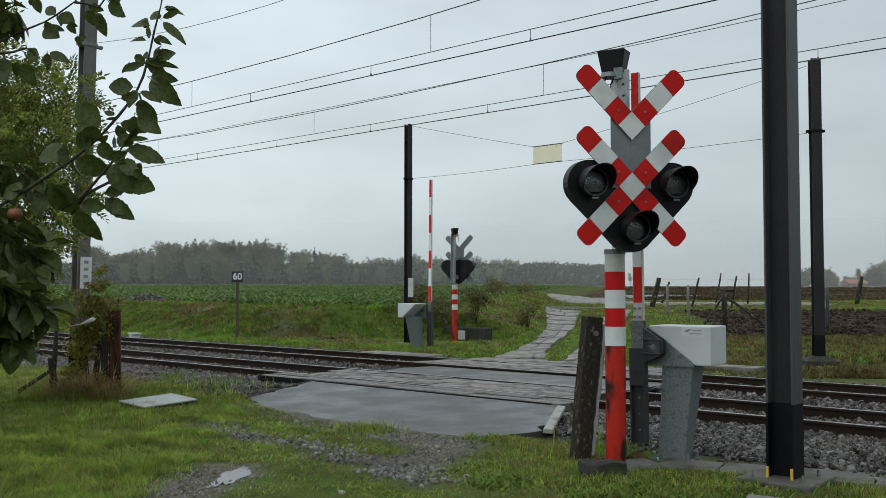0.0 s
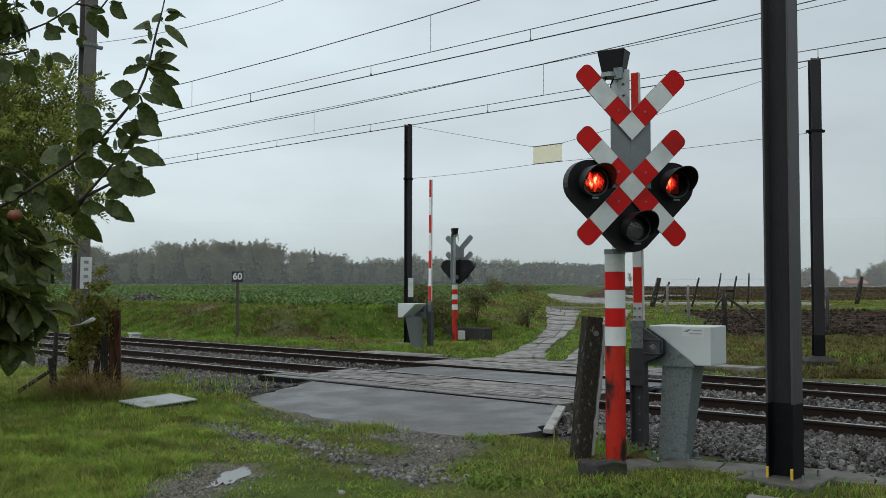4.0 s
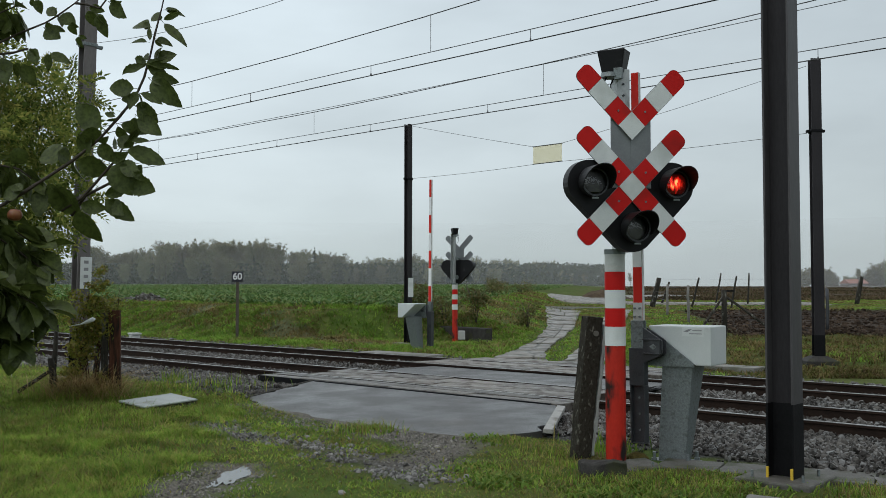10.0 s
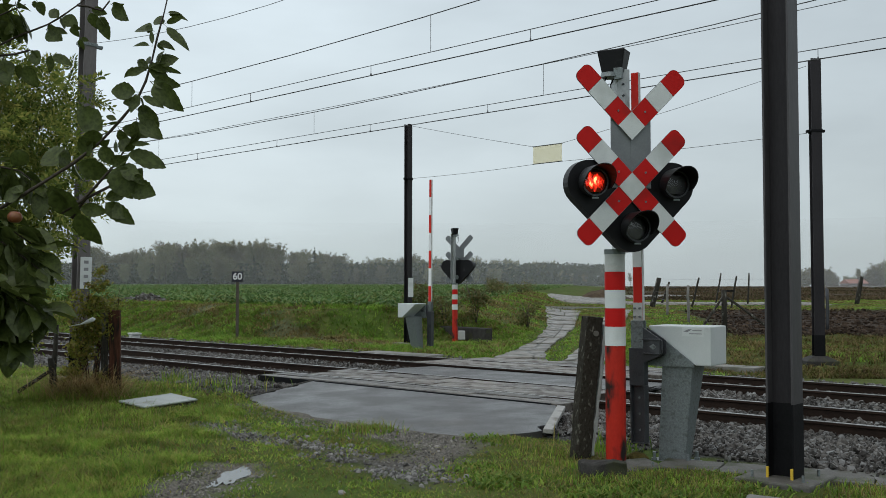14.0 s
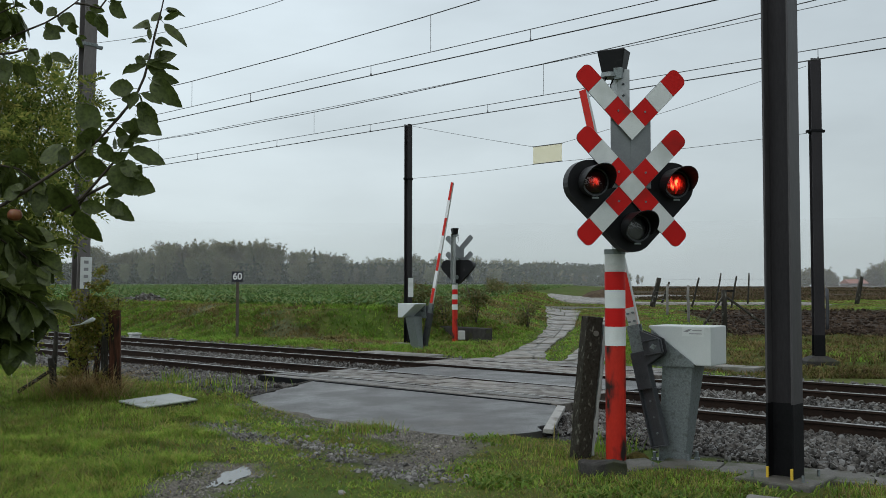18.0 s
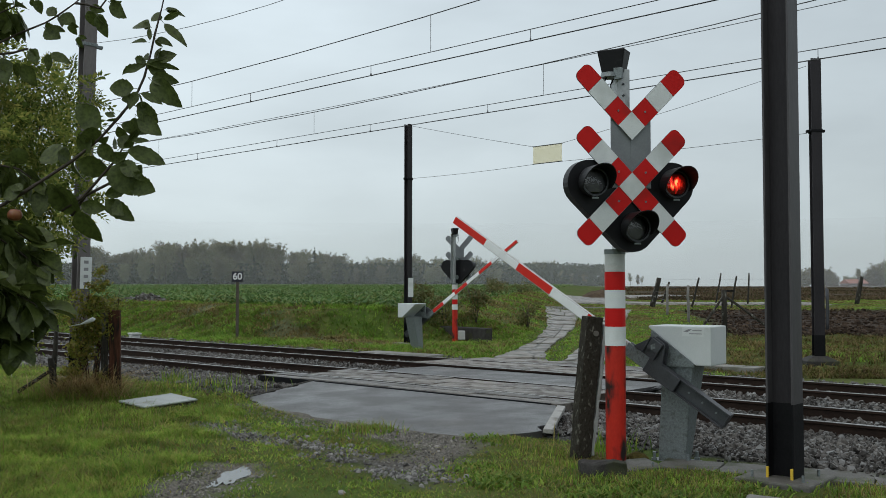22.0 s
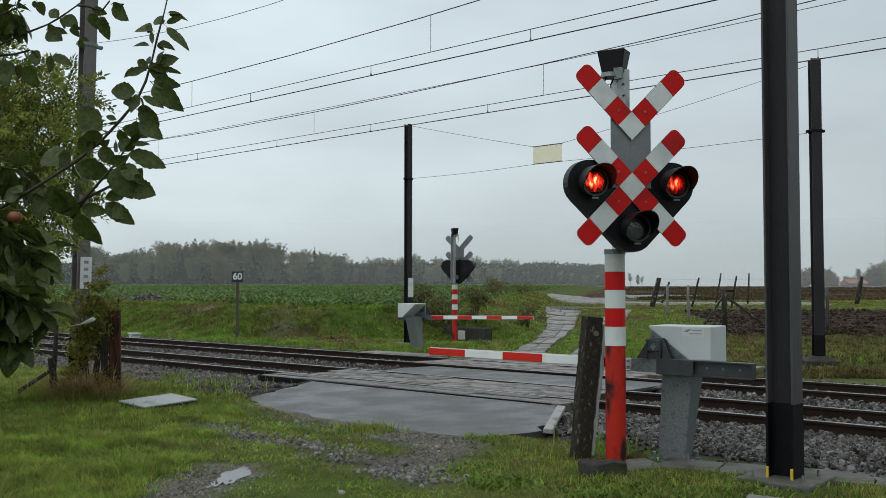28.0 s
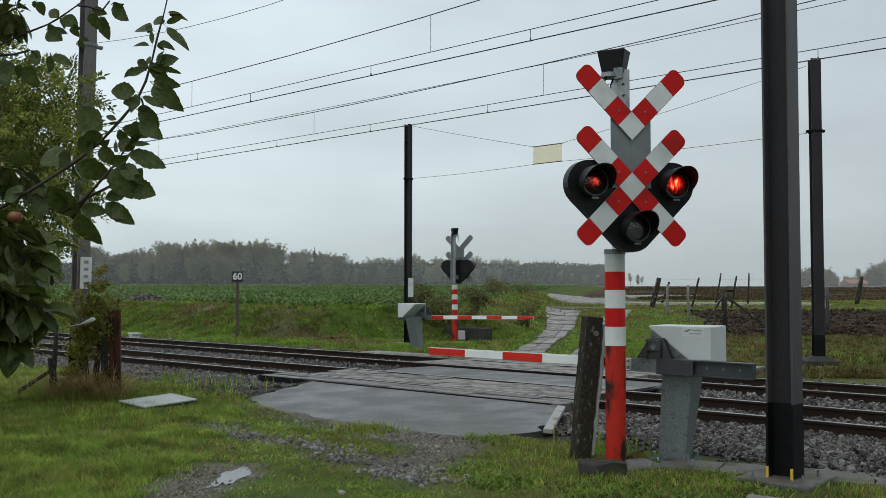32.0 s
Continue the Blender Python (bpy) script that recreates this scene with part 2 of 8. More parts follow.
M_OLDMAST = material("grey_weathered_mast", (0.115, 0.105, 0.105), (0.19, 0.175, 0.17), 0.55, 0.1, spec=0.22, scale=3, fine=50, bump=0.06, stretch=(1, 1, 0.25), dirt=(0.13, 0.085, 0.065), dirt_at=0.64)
M_CHANNEL = material("bright_zinc_channel", (0.36, 0.38, 0.38), (0.52, 0.54, 0.54), 0.45, 0.25, scale=9, fine=60, bump=0.03, dirt=(0.26, 0.27, 0.26), dirt_at=0.62)
M_CABINET = material("pale_grey_cabinet_paint", (0.55, 0.59, 0.58), (0.63, 0.66, 0.65), 0.45, scale=3, fine=60, bump=0.02, dirt=(0.46, 0.49, 0.47), dirt_at=0.66)
M_RAILSIDE = material("rusty_rail_side", (0.016, 0.011, 0.009), (0.042, 0.027, 0.020), 0.75, 0.0, spec=0.1, scale=7, fine=60, bump=0.2, stretch=(0.3, 1, 1))
M_RAILTOP = material("polished_rail_head", (0.24, 0.23, 0.22), (0.36, 0.35, 0.34), 0.30, 0.8, scale=6, fine=50, bump=0.03, stretch=(0.2, 1, 1))
M_CONCRETE = material("weathered_concrete", (0.13, 0.125, 0.11), (0.24, 0.23, 0.21), 0.6, scale=3, fine=45, bump=0.3, dirt=(0.12, 0.12, 0.09), dirt_at=0.58)
M_PALECONC = material("pale_concrete", (0.46, 0.48, 0.46), (0.60, 0.61, 0.59), 0.45, scale=3, fine=50, bump=0.15, dirt=(0.35, 0.36, 0.32), dirt_at=0.62)
M_ASPHALT = material("wet_asphalt", (0.052, 0.051, 0.050), (0.088, 0.085, 0.082), 0.30, scale=1.2, fine=80, bump=0.45, spec=0.28, rough2=0.50, dirt=(0.11, 0.103, 0.093), dirt_at=0.63)
M_PLANK = material("wet_crossing_planks", (0.050, 0.045, 0.038), (0.185, 0.170, 0.148), 0.32, scale=5.0, fine=40, bump=0.4, spec=0.32, spread=0.38, stretch=(0.4, 2.0, 1), rough2=0.58, dirt=(0.030, 0.025, 0.020), dirt_at=0.56)
M_DECKPANEL = material("wet_deck_panels", (0.085, 0.074, 0.060), (0.235, 0.218, 0.188), 0.30, scale=4.5, fine=45, bump=0.35, spec=0.30, spread=0.34, rough2=0.6, dirt=(0.055, 0.040, 0.029), dirt_at=0.53)
M_SLEEPER = material("wooden_sleeper", (0.06, 0.045, 0.035), (0.12, 0.095, 0.075), 0.7, scale=4, fine=40, bump=0.3, stretch=(3, 0.4, 1))
M_OLDWOOD = material("old_grey_timber", (0.016, 0.015, 0.012), (0.055, 0.051, 0.042), 0.85, spec=0.12, scale=7, fine=50, bump=0.6, stretch=(2.5, 2.5, 0.5), dirt=(0.22, 0.215, 0.19), dirt_at=0.63)
M_LICHEN = material("lichened_timber", (0.017, 0.0155, 0.012), (0.062, 0.056, 0.044), 0.9, scale=38, fine=130, bump=0.8, spec=0.08, stretch=(1, 1, 0.6), dirt=(0.20, 0.195, 0.16), dirt_at=0.645)
M_KERBGREY = material("worn_grey_kerb", (0.24, 0.235, 0.215), (0.40, 0.39, 0.365), 0.5, scale=5, fine=50, bump=0.3, spec=0.3, dirt=(0.10, 0.09, 0.07), dirt_at=0.60)
M_LID = material("wet_grey_lid", (0.30, 0.33, 0.315), (0.44, 0.47, 0.45), 0.45, scale=4, fine=45, bump=0.2, spec=0.3, dirt=(0.20, 0.21, 0.18), dirt_at=0.60)
M_DAMPSTONE = material("dark_damp_concrete", (0.022, 0.021, 0.020), (0.065, 0.062, 0.056), 0.75, scale=6, fine=60, bump=0.6, spec=0.15, dirt=(0.05, 0.055, 0.025), dirt_at=0.60)
M_WORNSLAB = material("worn_damp_slab", (0.065, 0.062, 0.054), (0.15, 0.145, 0.128), 0.6, scale=5, fine=50, bump=0.4, spec=0.25, dirt=(0.05, 0.055, 0.028), dirt_at=0.55)
M_ARMWHITE = material("bright_white_arm_film", (0.80, 0.82, 0.82), (0.86, 0.88, 0.88), 0.45, spec=0.3, scale=3, fine=90, bump=0.01, dirt=(0.70, 0.71, 0.70), dirt_at=0.64)
M_ARMRED = material("bright_red_arm_film", (0.60, 0.022, 0.014), (0.68, 0.030, 0.018), 0.45, spec=0.25, scale=3, fine=120, bump=0.01, dirt=(0.45, 0.02, 0.014), dirt_at=0.66)
M_RUBBER = material("black_rubber", (0.010, 0.010, 0.010), (0.022, 0.021, 0.021), 0.5, scale=8, fine=60, bump=0.2, spec=0.3)
M_TWIG = material("dark_wet_twig", (0.022, 0.016, 0.010), (0.05, 0.036, 0.024), 0.6, scale=30, fine=200, bump=0.3)
M_REDWOOD = material("rotten_brown_timber", (0.045, 0.020, 0.013), (0.12, 0.050, 0.030), 0.85, scale=9, fine=60, bump=0.8, spec=0.15, stretch=(3, 3, 0.35), dirt=(0.022, 0.018, 0.014), dirt_at=0.54)
M_WIRE = material("dark_wire", (0.06, 0.06, 0.062), (0.09, 0.09, 0.092), 0.5, 0.4, bump=0.0)
M_PUDDLE = material("puddle_water", (0.03, 0.028, 0.022), (0.045, 0.04, 0.03), 0.07, scale=3, fine=20, bump=0.02, spec=0.5)
M_YELLOW = material("yellow_plate", (0.92, 0.87, 0.62), (0.96, 0.92, 0.70), 0.5, bump=0.02, scale=3)
M_YMARK = material("yellow_paint_mark", (0.62, 0.40, 0.03), (0.70, 0.48, 0.05), 0.5, bump=0.05)
M_BARK = material("bark", (0.05, 0.042, 0.03), (0.11, 0.095, 0.075), 0.8, scale=8, fine=50, bump=0.5)
M_SIGNBLACK = material("sign_face_dark", (0.012, 0.013, 0.018), (0.02, 0.02, 0.028), 0.4, bump=0.0)
M_TEXT = material("white_lettering", (0.7, 0.7, 0.7), (0.8, 0.8, 0.8), 0.5, bump=0.0)
M_GREYTEXT = material("grey_lettering", (0.22, 0.22, 0.23), (0.3, 0.3, 0.31), 0.5, bump=0.0)
M_ON = glow_material("lit_red_lamp", (0.80, 0.016, 0.008), (1.0, 0.42, 0.12), 1.45, 21, 0.134, -0.42)
M_HOT = glow_material("bright_red_lamp", (0.95, 0.030, 0.010), (1.0, 0.62, 0.22), 2.0, 21, 0.136, -0.36)
M_DIM = glow_material("fading_red_lamp", (0.10, 0.006, 0.004), (1.0, 0.045, 0.02), 0.75, 23, 0.110, -0.45)
M_OFF = material("unlit_reflector", (0.035, 0.035, 0.036), (0.09, 0.09, 0.09), 0.25, 0.6, scale=12, fine=40, bump=0.1)
M_GRASS = leaf_material("grass_blades", [(0.098, 0.200, 0.026), (0.166, 0.290, 0.037), (0.238, 0.335, 0.050), (0.38, 0.315, 0.10)], 0.7, 0.42, 2.2, 0.38, 1.7, spec=0.10)
M_BANKGRASS = leaf_material("bank_grass", [(0.105, 0.225, 0.029), (0.160, 0.300, 0.041), (0.21, 0.325, 0.054), (0.26, 0.31, 0.07)], 0.85, 0.38, 1.3, 0.55, 1.5, spec=0.05)
M_DRYGRASS = leaf_material("dry_grass", [(0.15, 0.105, 0.040), (0.25, 0.19, 0.08), (0.13, 0.13, 0.035), (0.34, 0.265, 0.13)], 0.8, 0.3, 2.0, 0.55, 1.4, spec=0.08)
M_VERGE = leaf_material("brown_verge_grass", [(0.066, 0.082, 0.02), (0.112, 0.108, 0.033), (0.175, 0.13, 0.06), (0.092, 0.064, 0.034)], 0.85, 0.35, 1.8, 0.4, 1.7, spec=0.05)
M_STRAW = leaf_material("bleached_straw", [(0.20, 0.13, 0.055), (0.36, 0.25, 0.115), (0.48, 0.36, 0.18), (0.22, 0.19, 0.06)], 0.8, 0.3, 3.0, 0.6, 1.4, spec=0.1)
M_WEED = leaf_material("broad_weed_leaves", [(0.085, 0.165, 0.026), (0.135, 0.23, 0.036), (0.185, 0.275, 0.046), (0.26, 0.25, 0.06)], 0.6, 0.4, 4.0, 0.6, 1.4, spec=0.15)
M_CROP = leaf_material("beet_leaves", [(0.052, 0.120, 0.030), (0.085, 0.170, 0.042), (0.125, 0.205, 0.054), (0.19, 0.20, 0.062)], 0.55, 0.32, 0.4, 0.65, 1.4, spec=0.15)
M_APPLELEAF = leaf_material("apple_leaves", [(0.028, 0.044, 0.012), (0.042, 0.062, 0.014), (0.066, 0.086, 0.020), (0.13, 0.12, 0.028)], 0.45, 0.28, 9.0, 0.6, 1.4, spec=0.3)
M_BUSHLEAF = leaf_material("pale_tree_leaves", [(0.075, 0.11, 0.028), (0.145, 0.195, 0.043), (0.235, 0.27, 0.062), (0.38, 0.36, 0.095)], 0.7, 0.5, 2.2, 0.55, 1.45, spec=0.12)
M_SHRUB = leaf_material("shrub_leaves", [(0.06, 0.085, 0.02), (0.10, 0.12, 0.03), (0.15, 0.13, 0.04), (0.19, 0.14, 0.055)], 0.6, 0.3)
M_IVY = leaf_material("climber_leaves", [(0.09, 0.11, 0.02), (0.19, 0.21, 0.03), (0.33, 0.31, 0.05), (0.22, 0.15, 0.05)], 0.5, 0.4)
# autumn leaf tones lightened and greyed: distance haze is put into the colour
M_WOOD1 = leaf_material("haze_paled_autumn_woods", [(0.165, 0.175, 0.115), (0.21, 0.21, 0.135), (0.255, 0.245, 0.155), (0.29, 0.255, 0.17)], 0.9, 0.5, 0.15, 0.8, 1.25, spec=0.03, spread=0.25)
M_WOOD2 = leaf_material("dark_conifers", [(0.055, 0.066, 0.052), (0.075, 0.085, 0.062), (0.095, 0.098, 0.070)], 0.9, 0.3, spec=0.03)


def glass_material():
    ma = bpy.data.materials.new("lens_glass")
    ma.use_nodes = True
    nt, ln = ma.node_tree.nodes, ma.node_tree.links
    out = nt["Material Output"]
    tp, gl, mx, fr = nt.new("ShaderNodeBsdfTransparent"), nt.new("ShaderNodeBsdfGlossy"), nt.new("ShaderNodeMixShader"), nt.new("ShaderNodeFresnel")
    tp.inputs[0].default_value = (0.93, 0.93, 0.93, 1)
    gl.inputs["Roughness"].default_value = 0.08
    fr.inputs["IOR"].default_value = 1.5
    ln.new(fr.outputs[0], mx.inputs[0])
    ln.new(tp.outputs[0], mx.inputs[1])
    ln.new(gl.outputs[0], mx.inputs[2])
    ln.new(mx.outputs[0], out.inputs[0])
    return ma


M_GLASS = glass_material()


def ground_material():
    """Soil under the grass: grass-green, bare earth and ploughed land by the sheet's own masks."""
    ma = bpy.data.materials.new("ground_soil")
    ma.use_nodes = True
    nt, ln = ma.node_tree.nodes, ma.node_tree.links
    bs = nt["Principled BSDF"]
    tc = nt.new("ShaderNodeTexCoord")

    def noise_node(scale, detail=6.0):
        nd = nt.new("ShaderNodeTexNoise")
        nd.inputs["Scale"].default_value, nd.inputs["Detail"].default_value = scale, detail
        ln.new(tc.outputs["Object"], nd.inputs["Vector"])
        return nd

    def ramp(src, c1, c2, lo=0.35, hi=0.65):
        rp = nt.new("ShaderNodeValToRGB")
        rp.color_ramp.elements[0].position, rp.color_ramp.elements[1].position = lo, hi
        rp.color_ramp.elements[0].color, rp.color_ramp.elements[1].color = (*c1, 1), (*c2, 1)
        ln.new(src.outputs[0], rp.inputs[0])
        return rp.outputs[0]

    def over(fac, a, b):
        mx = nt.new("ShaderNodeMix"); mx.data_type = "RGBA"
        ln.new(fac, mx.inputs[0]); ln.new(a, mx.inputs[6]); ln.new(b, mx.inputs[7])
        return mx.outputs[2]

    def mask(name):
        at = nt.new("ShaderNodeAttribute"); at.attribute_name = name
        return at.outputs["Fac"]

    coarse, mid, fine, clod, broad = noise_node(0.35), noise_node(2.5), noise_node(38.0, 8.0), noise_node(1.6, 8.0), noise_node(0.055, 9.0)
    green = over(ramp(coarse, (0, 0, 0), (1, 1, 1)), ramp(mid, (0.044, 0.082, 0.014), (0.084, 0.128, 0.024)), ramp(mid, (0.060, 0.072, 0.019), (0.102, 0.102, 0.034)))
    bare = over(ramp(mid, (0, 0, 0), (1, 1, 1)), ramp(fine, (0.055, 0.050, 0.042), (0.17, 0.157, 0.132)), ramp(fine, (0.085, 0.078, 0.066), (0.225, 0.21, 0.18)))
    gravel = ramp(fine, (0.025, 0.025, 0.025), (0.13, 0.127, 0.12), 0.42, 0.66)
    plough = over(ramp(coarse, (0, 0, 0), (1, 1, 1)), ramp(clod, (0.010, 0.008, 0.007), (0.060, 0.044, 0.033), 0.38, 0.66), ramp(clod, (0.016, 0.013, 0.010), (0.082, 0.063, 0.046), 0.38, 0.66))
    stubble = over(ramp(broad, (0, 0, 0), (1, 1, 1), 0.42, 0.58), ramp(coarse, (0.036, 0.030, 0.018), (0.075, 0.056, 0.036)), ramp(coarse, (0.056, 0.041, 0.028), (0.10, 0.074, 0.050)))
    crop = over(ramp(mid, (0, 0, 0), (1, 1, 1)), ramp(fine, (0.03, 0.06, 0.016), (0.07, 0.12, 0.035)), ramp(fine, (0.045, 0.075, 0.02), (0.09, 0.135, 0.045)))
    c = over(mask("crop"), green, crop)
    c = over(mask("stubble"), c, stubble)
    c = over(mask("plough"), c, plough)
    c = over(mask("bare"), c, bare)
    c = over(mask("gravel"), c, gravel)
    ln.new(c, bs.inputs["Base Color"])
    bs.inputs["Roughness"].default_value = 0.9
    bs.inputs["Specular IOR Level"].default_value = 0.08
    bp = nt.new("ShaderNodeBump")
    bp.inputs["Strength"].default_value, bp.inputs["Distance"].default_value = 0.7, 0.03
    ln.new(fine.outputs[0], bp.inputs["Height"])
    ln.new(bp.outputs[0], bs.inputs["Normal"])
    return ma


M_GROUND = ground_material()


def cracked_concrete():
    """Old wet concrete, broken by dark cracks."""
    ma = material("wet_farm_concrete", (0.115, 0.102, 0.085), (0.30, 0.275, 0.24), 0.30, scale=3.0, fine=30, bump=0.25, spec=0.32, rough2=0.6, dirt=(0.055, 0.050, 0.032), dirt_at=0.55, stretch=(1, 1, 1))
    nt, ln = ma.node_tree.nodes, ma.node_tree.links
    bs = nt["Principled BSDF"]
    tc, nz, ad, vo, mr, mx = nt.new("ShaderNodeTexCoord"), nt.new("ShaderNodeTexNoise"), nt.new("ShaderNodeMix"), nt.new("ShaderNodeTexVoronoi"), nt.new("ShaderNodeMapRange"), nt.new("ShaderNodeMix")
    nz.inputs["Scale"].default_value, nz.inputs["Detail"].default_value = 1.4, 4.0
    ln.new(tc.outputs["Object"], nz.inputs["Vector"])
    ad.data_type = "VECTOR"
    sq = nt.new("ShaderNodeMapping")
    sq.inputs["Scale"].default_value = (1.0, 0.6, 1.0)
    ad.inputs[0].default_value = 0.35
    ln.new(tc.outputs["Object"], ad.inputs[4])
    ln.new(nz.outputs["Color"], ad.inputs[5])
    vo.feature = "DISTANCE_TO_EDGE"
    vo.inputs["Scale"].default_value = 0.9
    ln.new(ad.outputs[1], sq.inputs[0])
    ln.new(sq.outputs[0], vo.inputs["Vector"])
    mr.inputs["From Min"].default_value, mr.inputs["From Max"].default_value = 0.010, 0.035
    mr.inputs["To Min"].default_value, mr.inputs["To Max"].default_value = 1.0, 0.0
    ln.new(vo.outputs["Distance"], mr.inputs[0])
    mx.data_type = "RGBA"
    mx.inputs[7].default_value = (0.035, 0.035, 0.02, 1)
    src = bs.inputs["Base Color"].links[0].from_socket
    ln.new(mr.outputs[0], mx.inputs[0])
    ln.new(src, mx.inputs[6])
    ln.new(mx.outputs[2], bs.inputs["Base Color"])
    return ma


M_WETCONC = cracked_concrete()

# ---- the lie of the land ----
# u runs along the railway, d across it, away from the camera; rail heads are at z = 0
TURN = radians(46.6)
SN, CS = math.sin(TURN), math.cos(TURN)
TRACK = pose(0, 0, 0, 0, 0, -43.4)
NEAR_TRACK, FAR_TRACK = 13.16, 16.84


def ud(x, y):
    return x * SN - y * CS, x * CS + y * SN


def xy(u, d):
    return u * SN + d * CS, -u * CS + d * SN


def wave(x, y, k):
    """A smooth, uneven ripple between -1 and 1."""
    return (np.sin(x * 1.3 * k + 1.7 * np.sin(y * 0.9 * k)) + np.sin(y * 1.7 * k + 2.1 * np.sin(x * 0.6 * k + 1.0)) + np.sin((x + y) * 0.8 * k + 0.5)) / 3.0


def line_distance(x, y, pts):
    best = np.full(np.shape(x), 1e9)
    for (ax, ay), (bx, by) in zip(pts, pts[1:]):
        vx, vy = bx - ax, by - ay
        t = np.clip(((x - ax) * vx + (y - ay) * vy) / (vx * vx + vy * vy), 0, 1)
        best = np.minimum(best, np.hypot(x - ax - t * vx, y - ay - t * vy))
    return best


def inside(x, y, poly):
    r = np.zeros(np.shape(x), dtype=bool)
    for (ax, ay), (bx, by) in zip(poly, poly[1:] + poly[:1]):
        hit = ((ay > y) != (by > y)) & (x < (bx - ax) * (y - ay) / ((by - ay) if by != ay else 1e-9) + ax)
        r ^= hit
    return r


ASPHALT = [(-3.13, 16.04), (-2.89, 15.3), (-2.54, 14.6), (-2.02, 13.75), (-1.21, 13.0), (0.1, 11.85), (0.78, 11.95), (1.23, 12.35), (1.55, 13.5), (1.63, 14.45), (-2.43, 18.30)]
GRAVEL_LINE = [(-3.11, 13.03), (-2.70, 12.61), (-2.24, 11.87), (-1.53, 11.31), (-0.83, 10.20), (-0.45, 9.59), (-0.20, 8.98)]
MUD_LINE = [(-2.3, 6.5), (-2.25, 8.6), (-2.15, 9.8)]
MUD_LINE2 = [(-0.75, 12.5), (0.0, 11.3), (-0.3, 10.1)]
LANE = [(2.6, 21.3), (3.6, 25.2), (5.3, 34.0), (8.2, 47.8), (10.9, 61.5)]          # second wheel strip
LANE_L = [(1.6, 23.0), (1.95, 25.4), (2.4, 28.0), (3.22, 32.5), (3.72, 35.0), (4.95, 42.0), (7.3, 60.5)]
FIELD_ROAD = [(28.0, 74.0), (19.0, 74.6), (14.4, 76.0), (11.9, 79.5), (11.8, 86.0), (13.7, 94.0), (18.2, 102.0), (26.0, 109.0)]


def lane_side(x, y):
    return x - (3.2 + 0.158 * (y - 21.6))


def height(x, y):
    x, y = np.asarray(x, float), np.asarray(y, float)
    u, d = ud(x, y)
    near = -0.10 + 0.02 * smooth01((-x - 1.2) / 1.0) * smooth01((d - 8.0) / 1.0) * smooth01((12.0 - d) / 0.5) + 0.018 * wave(x, y, 1.2) + 0.01 * wave(x, y, 3.7)
    bed = -0.165 + 0.006 * wave(x, y, 9)
    t = smooth01((d - 8.9 - 1.7 * smooth01((-x - 1.2) / 1.0)) / 1.1)
    z = near * (1 - t) + bed * t
    t2 = smooth01((d - 18.6) / 0.9)
    slope = 0.0122 * np.clip(y - 20, 0, 215) * smooth01((y - 27) / 26)
    paved = np.minimum(np.minimum(line_distance(x, y, LANE), line_distance(x, y, LANE_L)), line_distance(x, y, FIELD_ROAD) - 1.8)
    rough = (0.05 * wave(x, y, 0.9) + 0.045 * wave(x, y, 2.3) + 0.035 * wave(x, y, 5.1) * smooth01((46 - y) / 8)) * smooth01((paved - 0.8) / 1.5)
    far = -0.13 + slope * smooth01((d - 19) / 6) + rough * smooth01((d - 19.5) / 3) * smooth01((150 - d) / 60)
    w = lane_side(x, y)
    foot = 20.3 + 6.0 * smooth01((u + 31) / 8)
    bank = (1.02 - 0.0042 * np.clip(y - 34, 0, 180)) * smooth01((d - foot) / 3.4) * smooth01((-w - 1.5) / 5.0)
    far = far + np.maximum(bank, 0) - 0.11 * np.exp(-((x - 0.4) / 2.6) ** 2 - ((y - 35.6) / 3.0) ** 2) - 0.34 * np.exp(-((x + 0.35) / 1.3) ** 2 - ((y - 37.3) / 1.5) ** 2)
    z = z * (1 - t2) + far * t2
    flat = smooth01((np.hypot(x, y) - 255) / 120)
    z = z * (1 - flat) + 0.6 * flat
    z = z - 0.045 * np.exp(-((x + 2.0) / 0.2) ** 2 - ((y - 9.45) / 1.0) ** 2)
    z = z - 0.045 * smooth01((x - 0.7) / 0.7) * smooth01((9.95 - d) / 0.5)
    z = z - 0.10 * inside(x, y, ASPHALT) * smooth01((d - 8.75 - 0.12 * wave(x, y, 2.2)) / 0.7)
    return z


def hz(x, y):
    return float(height(np.array([x]), np.array([y]))[0])


def steps(spec):
    out = [spec[0][0]]
    for a, b, st in spec:
        k = max(1, int(round((b - a) / st)))
        out += list(a + (b - a) * np.arange(1, k + 1) / k)
    return np.array(out)


